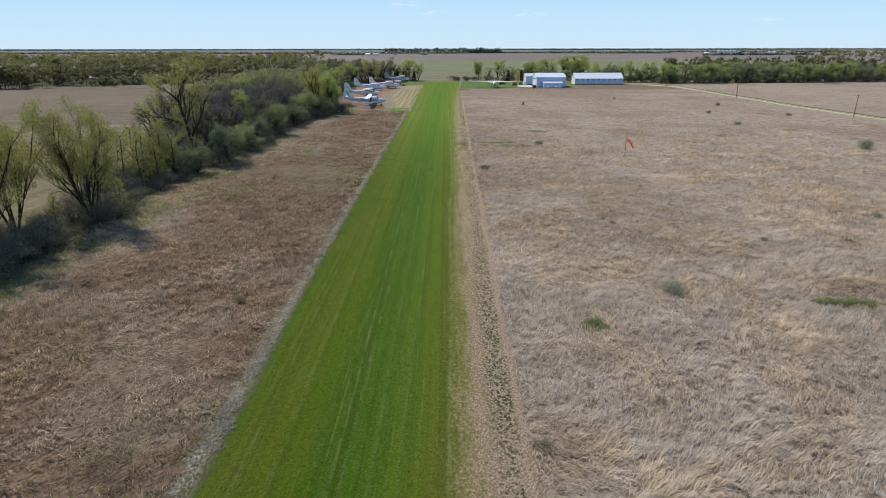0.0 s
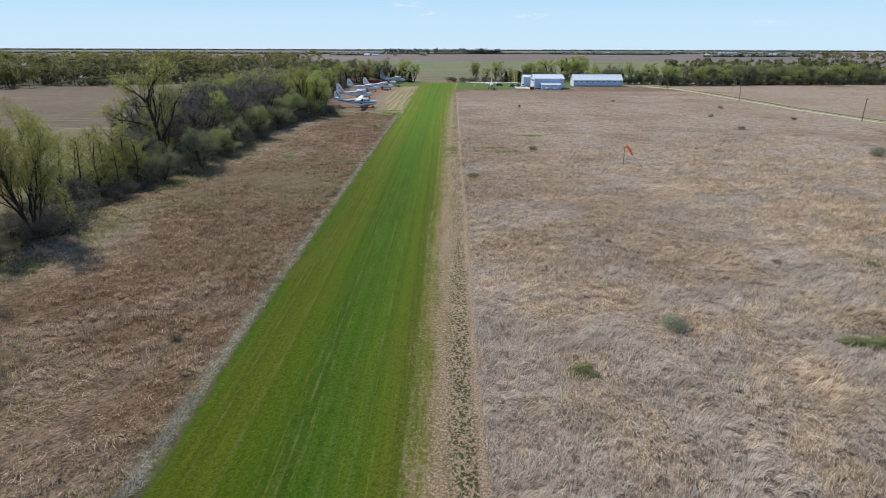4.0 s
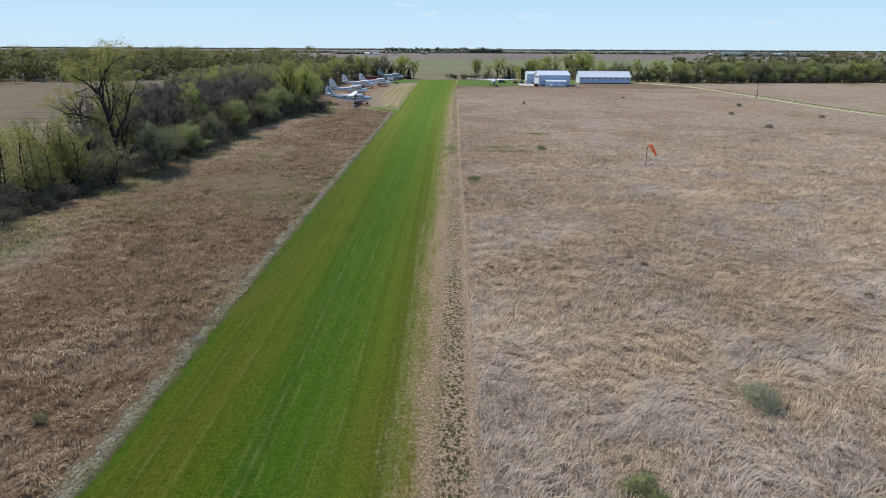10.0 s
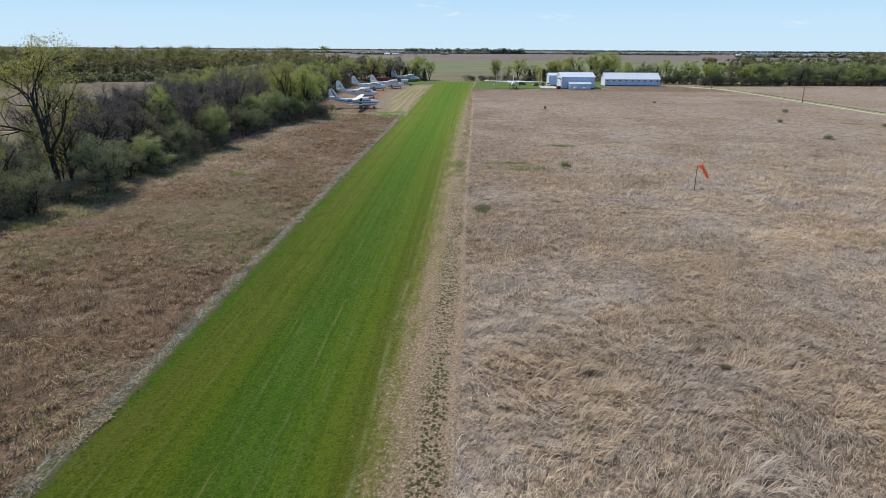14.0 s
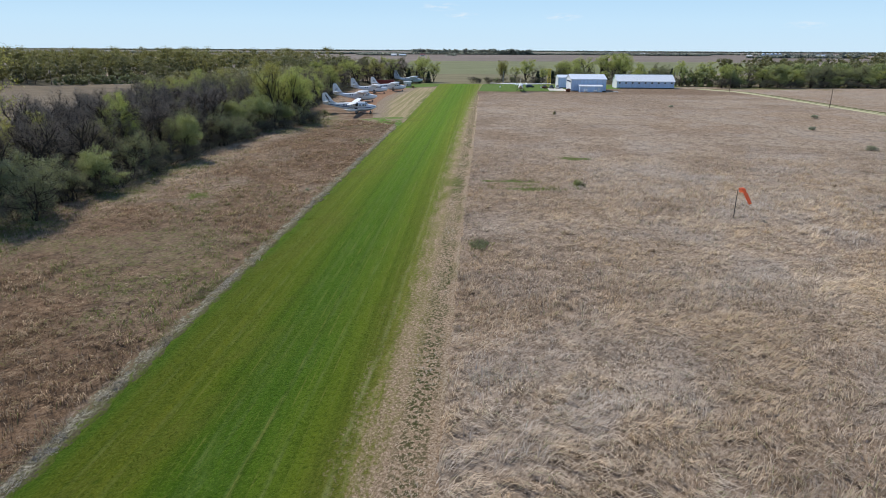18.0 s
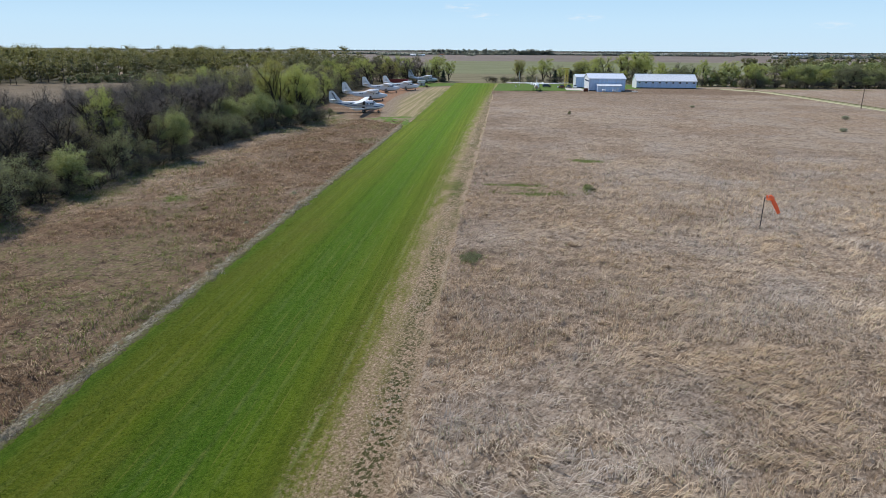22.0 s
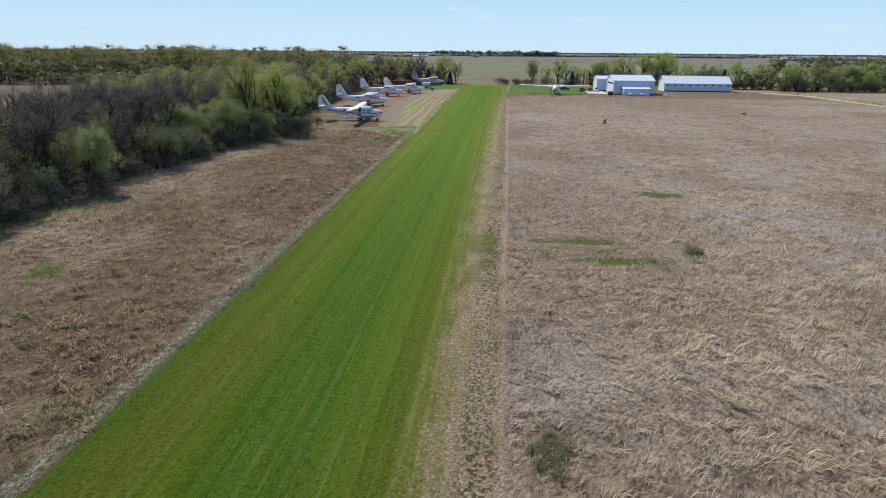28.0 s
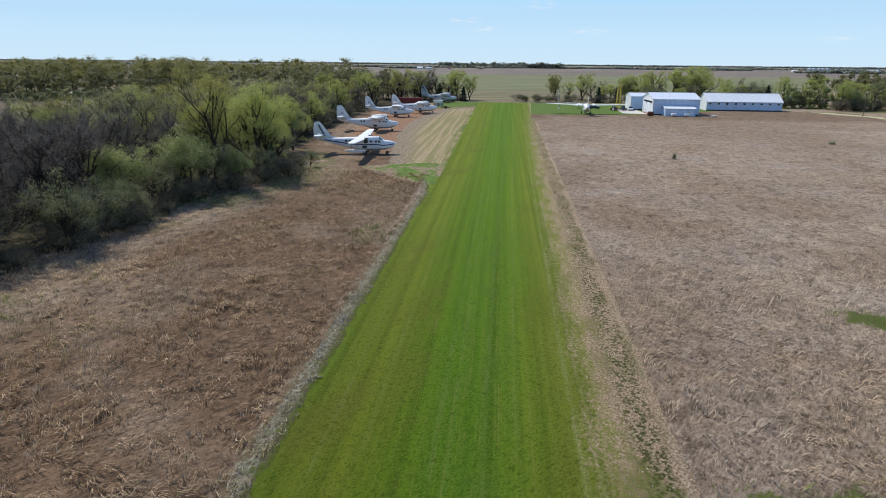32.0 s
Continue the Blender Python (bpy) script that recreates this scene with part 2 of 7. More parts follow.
def stubble_tones(nt, p):
    """Dry tan stubble: rows of dark tufts along a tyre rut, a pale line of straw along the far rim."""
    fine = grain(nt, scaled(nt, turned(nt, p, 0.35), (6.5, 4.5, 1)), 1.0, 6, 0.78)
    blot = grain(nt, scaled(nt, p, (0.55, 0.16, 0)), 1.0, 5, 0.65)
    col = ramp(nt, fine, (0.36, (0.075, 0.052, 0.028)), (0.46, (0.285, 0.198, 0.125)), (0.54, (0.40, 0.288, 0.19)), (0.64, (0.65, 0.50, 0.36)))
    north = ramp(nt, calc(nt, "MULTIPLY", node(nt, "ShaderNodeSeparateXYZ", Vector=p).outputs[1], 0.001), (0.095, 0.15), (0.15, 1.0))
    col = blend(nt, calc(nt, "MULTIPLY", north, ramp(nt, blot, (0.48, 0.0), (0.60, 0.55))), col, blend(nt, fine, (0.07, 0.072, 0.016), (0.22, 0.20, 0.07)))
    rim = field_attr(nt, "rim")
    rim = calc(nt, "MULTIPLY_ADD", calc(nt, "ADD", rim, calc(nt, "MULTIPLY_ADD", blot, 1.4, -0.7)), 0.25, 0.0)
    tuft = node(nt, "ShaderNodeTexVoronoi", Vector=scaled(nt, p, (3.3, 2.6, 0)), Scale=1.0).outputs["Distance"]
    tuft = calc(nt, "ADD", tuft, calc(nt, "MULTIPLY_ADD", fine, 1.8, -0.9))
    few = grain(nt, scaled(nt, p, (0.3, 0.05, 0)), 1.0, 3, 0.6)
    lane = calc(nt, "MULTIPLY", ramp(nt, rim, (0.12, 0.0), (0.22, 1.0), (0.52, 1.0), (0.72, 0.0)), ramp(nt, few, (0.32, 0.55), (0.5, 1.0)))
    col = blend(nt, calc(nt, "MULTIPLY", lane, ramp(nt, tuft, (0.38, 1.0), (0.60, 0.0))), col, (0.072, 0.070, 0.024))
    line = calc(nt, "MULTIPLY", ramp(nt, rim, (0.02, 0.0), (0.06, 1.0), (0.08, 1.0), (0.13, 0.0)), calc(nt, "MULTIPLY", ramp(nt, fine, (0.44, 0.0), (0.56, 0.55)), ramp(nt, few, (0.4, 0.1), (0.6, 1.0))))
    col = blend(nt, line, col, (0.56, 0.48, 0.36))
    lush = calc(nt, "ADD", field_attr(nt, "green"), calc(nt, "MULTIPLY_ADD", fine, 1.4, -0.7))
    return blend(nt, ramp(nt, lush, (0.38, 0.0), (0.6, 0.95)), col, blend(nt, fine, (0.04, 0.07, 0.008), (0.15, 0.18, 0.035))), fine


def turf_tones(nt, p):
    """Mown green turf: olive along the west, dark green down the middle, mower lanes and thin pale lines."""
    wob = calc(nt, "MULTIPLY_ADD", grain(nt, scaled(nt, p, (0.25, 0.04, 0)), 1.0, 4), 0.16, -0.08)
    u = calc(nt, "ADD", field_attr(nt, "across"), wob)
    col = ramp(nt, u, (0.0, (0.060, 0.118, 0.006)), (0.05, (0.082, 0.104, 0.006)), (0.20, (0.086, 0.105, 0.006)), (0.33, (0.062, 0.099, 0.003)), (0.42, (0.039, 0.090, 0.003)), (0.56, (0.046, 0.106, 0.005)),
               (0.66, (0.058, 0.112, 0.006)), (0.78, (0.084, 0.121, 0.007)), (0.88, (0.115, 0.124, 0.015)), (0.97, (0.152, 0.134, 0.032)))
    # turf brightened northwards: the lift of grazing view angles painted into its green
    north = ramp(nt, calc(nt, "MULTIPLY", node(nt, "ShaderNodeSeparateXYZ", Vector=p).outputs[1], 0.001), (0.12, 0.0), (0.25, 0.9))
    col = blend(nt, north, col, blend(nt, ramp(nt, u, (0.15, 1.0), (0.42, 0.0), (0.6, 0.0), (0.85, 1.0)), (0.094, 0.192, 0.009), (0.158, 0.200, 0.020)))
    lanes = grain(nt, scaled(nt, p, (0.85, 0.003, 0)), 1.0, 4, 0.65)
    col = blend(nt, 1.0, col, ramp(nt, lanes, (0.36, 0.74), (0.48, 1.0), (0.60, (1.30, 1.2, 1.3))), "MULTIPLY")
    broken = grain(nt, scaled(nt, p, (2.0, 0.25, 0)), 1.0, 3, 0.6)
    thin = grain(nt, scaled(nt, p, (4.6, 0.012, 0)), 1.0, 3, 0.6)
    pale = calc(nt, "MULTIPLY", ramp(nt, thin, (0.54, 0.0), (0.64, 0.9)), ramp(nt, broken, (0.42, 0.0), (0.62, 1.0)))
    pale = calc(nt, "MULTIPLY", pale, ramp(nt, u, (0.0, 0.4), (0.45, 0.8), (0.8, 1.0)))
    col = blend(nt, pale, col, (0.185, 0.185, 0.036))
    cool = grain(nt, scaled(nt, p, (0.6, 0.14, 0)), 1.0, 5, 0.7)
    cool = calc(nt, "MULTIPLY", ramp(nt, cool, (0.50, 0.0), (0.64, 0.5)), ramp(nt, u, (0.36, 0.0), (0.46, 1.0), (0.60, 1.0), (0.74, 0.15)))
    col = blend(nt, cool, col, (0.080, 0.138, 0.020))
    dry = grain(nt, scaled(nt, turned(nt, p, 0.3), (0.22, 0.06, 0)), 1.0, 5, 0.65)
    col = blend(nt, calc(nt, "MULTIPLY", ramp(nt, dry, (0.50, 0.0), (0.66, 0.6)), ramp(nt, u, (0.3, 1.0), (0.45, 0.2), (0.7, 0.3), (0.85, 1.0))), col, (0.120, 0.112, 0.018))
    edge = field_attr(nt, "across")
    for mid, half, weight in ((0.885, 0.008, 0.42), (0.93, 0.006, 0.25), (0.70, 0.007, 0.16), (0.455, 0.009, 0.12), (0.50, 0.008, 0.1), (0.60, 0.008, 0.14), (0.24, 0.007, 0.12), (0.12, 0.007, 0.12)):
        worn = calc(nt, "MULTIPLY", ramp(nt, edge, (mid - 1.8 * half, 0.0), (mid - 0.3 * half, 1.0), (mid + 0.3 * half, 1.0), (mid + 1.8 * half, 0.0)), ramp(nt, broken, (0.36, 0.05 * weight), (0.6, weight)))
        col = blend(nt, worn, col, (0.32, 0.32, 0.14))
    tufts = grain(nt, scaled(nt, turned(nt, p, 0.7), (2.4, 1.7, 1)), 1.0, 6, 0.75)
    col = blend(nt, ramp(nt, tufts, (0.38, 0.5), (0.48, 0.0)), col, (0.024, 0.054, 0.002))
    col = blend(nt, ramp(nt, tufts, (0.53, 0.0), (0.64, 0.45)), col, (0.100, 0.136, 0.014))
    fine = grain(nt, scaled(nt, turned(nt, p, 0.5), (6.5, 4.0, 1)), 1.0, 5, 0.78)
    col = blend(nt, ramp(nt, fine, (0.40, 0.5), (0.48, 0.0)), col, (0.022, 0.048, 0.002))
    return blend(nt, ramp(nt, fine, (0.54, 0.0), (0.64, 0.6)), col, (0.15, 0.185, 0.03)), blend(nt, 0.5, tufts, fine)


def mat_mown():
    """Turf thinning out into dry stubble over a ragged margin a few metres wide."""
    m, nt, b = shader("mown_grass", 0.97)
    p = nt.nodes.new("ShaderNodeNewGeometry").outputs["Position"]
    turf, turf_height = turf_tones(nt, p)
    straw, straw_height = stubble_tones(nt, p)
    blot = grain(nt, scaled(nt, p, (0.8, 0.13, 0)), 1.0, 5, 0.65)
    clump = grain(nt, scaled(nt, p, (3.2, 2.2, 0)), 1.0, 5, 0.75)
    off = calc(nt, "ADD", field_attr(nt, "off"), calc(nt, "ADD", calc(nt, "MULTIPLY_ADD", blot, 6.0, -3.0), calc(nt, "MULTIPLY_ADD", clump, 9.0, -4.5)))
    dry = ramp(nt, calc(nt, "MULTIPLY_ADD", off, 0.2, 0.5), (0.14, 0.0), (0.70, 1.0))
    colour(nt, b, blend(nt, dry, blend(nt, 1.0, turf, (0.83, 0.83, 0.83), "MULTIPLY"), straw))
    relief(nt, b, blend(nt, dry, turf_height, straw_height), 1.0, 0.2)
    nt.links.new(calc(nt, "MULTIPLY_ADD", dry, -0.15, 0.16), b.inputs["Sheen Weight"])
    b.inputs["Sheen Roughness"].default_value = 0.4
    b.inputs["Sheen Tint"].default_value = (0.62, 0.85, 0.05, 1)
    return m


def mat_lawn():
    m, nt, b = shader("mown_grass_blades", 0.9)
    col = turf_tones(nt, nt.nodes.new("ShaderNodeNewGeometry").outputs["Position"])[0]
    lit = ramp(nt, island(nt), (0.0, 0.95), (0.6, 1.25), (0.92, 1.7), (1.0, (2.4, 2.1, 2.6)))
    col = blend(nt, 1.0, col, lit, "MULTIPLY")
    colour(nt, b, col)
    see_through(nt, b, col, 0.2)
    return m


def mat_stubble(name, low, mid, high, stretch=(5, 2.2, 1)):
    m, nt, b = shader(name, 0.95)
    p = nt.nodes.new("ShaderNodeNewGeometry").outputs["Position"]
    fine = grain(nt, scaled(nt, p, stretch), 1.0, 6, 0.7)
    col = ramp(nt, fine, (0.32, low), (0.5, mid), (0.68, high))
    lanes = grain(nt, scaled(nt, p, (1.6, 0.03, 0)), 1.0, 4, 0.6)
    col = blend(nt, ramp(nt, lanes, (0.4, 0.0), (0.7, 0.6)), col, tuple(0.75 * c for c in mid))
    colour(nt, b, col)
    relief(nt, b, fine, 0.9, 0.15)
    return m


def mat_plain(name, col, rough=0.6, metal=0.0, wear=0.12, scale=1.5, streak=(1, 1, 1)):
    m, nt, b = shader(name, rough, metal)
    p = place_of(nt, streak, world=False)
    n1, n2 = grain(nt, p, scale, 5, 0.65), grain(nt, p, scale * 9, 3, 0.6)
    dark = tuple(c * (1 - 2.2 * wear) for c in col)
    c1 = blend(nt, ramp(nt, n1, (0.4, 0.0), (0.75, 1.0)), col, dark)
    c1 = blend(nt, ramp(nt, n2, (0.55, 0.0), (0.8, 0.5)), c1, tuple(c * (1 - wear) for c in col))
    colour(nt, b, c1)
    relief(nt, b, n2, 0.15, 0.01)
    return m


def mat_bark(name, low, high):
    m, nt, b = shader(name, 0.95)
    p = place_of(nt, (6, 6, 1.2), world=False)
    n = grain(nt, p, 1.5, 5, 0.7)
    colour(nt, b, ramp(nt, n, (0.3, low), (0.7, high)))
    relief(nt, b, n, 0.8, 0.04)
    return m


def mat_leaf(name, *tones, share=0.4):
    m, nt, b = shader(name, 0.6)
    r = island(nt)
    own = nt.nodes.new("ShaderNodeObjectInfo").outputs["Random"]
    col = ramp(nt, r, *[(i / (len(tones) - 1), c) for i, c in enumerate(tones)])
    col = blend(nt, calc(nt, "MULTIPLY", own, 0.25), col, tuple(0.6 * c for c in tones[0]))
    colour(nt, b, col)
    see_through(nt, b, col, share)
    return m


def mat_ribbed(name, col, axis, pitch=0.3, rough=0.45, metal=0.0, wear=0.1):
    """Painted sheet metal with standing ribs."""
    m, nt, b = shader(name, rough, metal)
    p = nt.nodes.new("ShaderNodeTexCoord").outputs["Object"]
    s = node(nt, "ShaderNodeSeparateXYZ", Vector=p).outputs[axis]
    saw = calc(nt, "PINGPONG", s, pitch / 2)
    rib = ramp(nt, calc(nt, "DIVIDE", saw, pitch / 2), (0.0, 1.0), (0.18, 0.0))
    n = grain(nt, scaled(nt, p, (0.5, 0.5, 0.12)), 2.0, 5, 0.65)
    c = blend(nt, ramp(nt, n, (0.4, 0.0), (0.75, 1.0)), col, tuple(v * (1 - 2 * wear) for v in col))
    colour(nt, b, c)
    relief(nt, b, rib, 0.5, 0.03)
    return m


def mat_glass(name, tint=(0.05, 0.06, 0.07)):
    m, _, b = shader(name, 0.08)
    b.inputs["Base Color"].default_value = (*tint, 1)
    b.inputs["Specular IOR Level"].default_value = 0.8
    return m


def mat_patch():
    """Mown tan grass with mower tracks, thinning out into rust-brown earth on one side and green on the other."""
    m, nt, b = shader("mown_tan_grass", 0.95)
    p = nt.nodes.new("ShaderNodeNewGeometry").outputs["Position"]
    fine = grain(nt, scaled(nt, turned(nt, p, 0.6), (1.9, 1.3, 1)), 1.0, 7, 0.74)
    blot = grain(nt, scaled(nt, p, (0.35, 0.10, 0)), 1.0, 5, 0.65)
    u = calc(nt, "ADD", field_attr(nt, "across"), calc(nt, "MULTIPLY_ADD", blot, 0.5, -0.25))
    tan = ramp(nt, fine, (0.36, (0.16, 0.125, 0.062)), (0.5, (0.32, 0.25, 0.145)), (0.64, (0.47, 0.375, 0.235)))
    tracks = grain(nt, scaled(nt, p, (0.9, 0.012, 0)), 1.0, 3, 0.6)
    tan = blend(nt, ramp(nt, tracks, (0.45, 0.0), (0.55, 0.8)), tan, (0.19, 0.175, 0.07))
    grey = ramp(nt, fine, (0.36, (0.09, 0.066, 0.042)), (0.5, (0.22, 0.17, 0.115)), (0.62, (0.40, 0.325, 0.24)))
    col = blend(nt, ramp(nt, u, (0.2, 0.0), (0.42, 1.0)), grey, tan)
    col = blend(nt, ramp(nt, u, (0.84, 0.0), (1.06, 0.9)), col, (0.09, 0.125, 0.018))
    colour(nt, b, col)
    relief(nt, b, fine, 0.9, 0.2)
    return m


def mat_mottled(name, above, below, size, start=0.42):
    """Two kinds of ground cover in ragged patches that thin out towards both sides of a strip."""
    m, nt, b = shader(name, 0.95)
    p = nt.nodes.new("ShaderNodeNewGeometry").outputs["Position"]
    fine = grain(nt, scaled(nt, turned(nt, p, 0.6), (1.7, 1.3, 1)), 1.0, 7, 0.74)
    patch = grain(nt, scaled(nt, p, (1 / size, 0.6 / size, 0)), 1.0, 5, 0.7)
    u = field_attr(nt, "across")
    more = calc(nt, "ADD", patch, ramp(nt, u, (0.0, 0.0), (0.25, 0.22), (0.8, 0.22), (1.0, 0.08)))
    hi = ramp(nt, fine, (0.36, tuple(0.5 * c for c in above)), (0.5, above), (0.64, tuple(1.5 * c for c in above)))
    lo = ramp(nt, fine, (0.36, tuple(0.45 * c for c in below)), (0.5, below), (0.64, tuple(1.45 * c for c in below)))
    colour(nt, b, blend(nt, ramp(nt, more, (start + 0.1, 0.0), (start + 0.22, 1.0)), lo, hi))
    relief(nt, b, fine, 0.9, 0.2)
    return m


def mat_field(name, low, high, rows_dir=(0.4, 0.02, 0), fine=(0.6, 0.6, 1)):
    m, nt, b = shader(name, 0.95)
    p = nt.nodes.new("ShaderNodeNewGeometry").outputs["Position"]
    a = grain(nt, scaled(nt, p, (0.012, 0.02, 0)), 1.0, 5, 0.6)
    r = grain(nt, scaled(nt, p, rows_dir), 1.0, 4, 0.6)
    f = grain(nt, scaled(nt, p, fine), 1.0, 6, 0.7)
    col = ramp(nt, a, (0.35, low), (0.65, high))
    col = blend(nt, ramp(nt, r, (0.42, 0.0), (0.64, 0.75)), col, tuple(1.45 * c for c in high))
    col = blend(nt, ramp(nt, f, (0.35, 0.5), (0.6, 0.0)), col, tuple(0.55 * c for c in low))
    colour(nt, b, col)
    relief(nt, b, f, 0.6, 0.2)
    return m


def mat_windrow():
    """Bleached straw lying loosely, with green grass and dark soil showing through the gaps."""
    m, nt, b = shader("pale_dead_straw", 0.95)
    p = nt.nodes.new("ShaderNodeNewGeometry").outputs["Position"]
    fine = grain(nt, scaled(nt, p, (5, 3.2, 1)), 1.0, 6, 0.75)
    straw = ramp(nt, fine, (0.38, (0.06, 0.053, 0.032)), (0.5, (0.22, 0.195, 0.14)), (0.62, (0.46, 0.415, 0.325)))
    gaps = grain(nt, scaled(nt, p, (1.5, 0.55, 1)), 1.0, 5, 0.7)
    below = blend(nt, ramp(nt, fine, (0.42, 0.0), (0.56, 1.0)), (0.085, 0.066, 0.04), (0.12, 0.125, 0.045))
    u = field_attr(nt, "across")
    thin = calc(nt, "ADD", gaps, ramp(nt, u, (0.0, -0.0), (0.35, 0.10), (0.6, 0.10), (1.0, 0.0)))
    col = blend(nt, ramp(nt, thin, (0.50, 0.0), (0.64, 0.9)), below, straw)
    side = calc(nt, "ADD", u, calc(nt, "ADD", calc(nt, "MULTIPLY_ADD", gaps, 2.2, -1.1), calc(nt, "MULTIPLY_ADD", fine, 1.6, -0.8)))
    col = blend(nt, ramp(nt, side, (0.80, 0.0), (0.98, 0.95)), col, blend(nt, fine, (0.025, 0.045, 0.004), (0.13, 0.16, 0.02)))
    col = blend(nt, ramp(nt, side, (0.14, 0.9), (0.3, 0.0)), col, blend(nt, fine, (0.06, 0.04, 0.024), (0.30, 0.20, 0.125)))
    colour(nt, b, col)
    relief(nt, b, fine, 1.0, 0.2)
    return m


def mat_nylon(name, col):
    """Thin cloth that glows where the sun stands behind it."""
    m, nt, b = shader(name, 0.6)
    n = grain(nt, place_of(nt, (1, 1, 1), world=False), 6.0, 4, 0.6)
    c = blend(nt, ramp(nt, n, (0.4, 0.0), (0.7, 0.5)), col, tuple(0.75 * v for v in col))
    colour(nt, b, c)
    relief(nt, b, n, 0.4, 0.05)
    see_through(nt, b, c, 0.36)
    return m


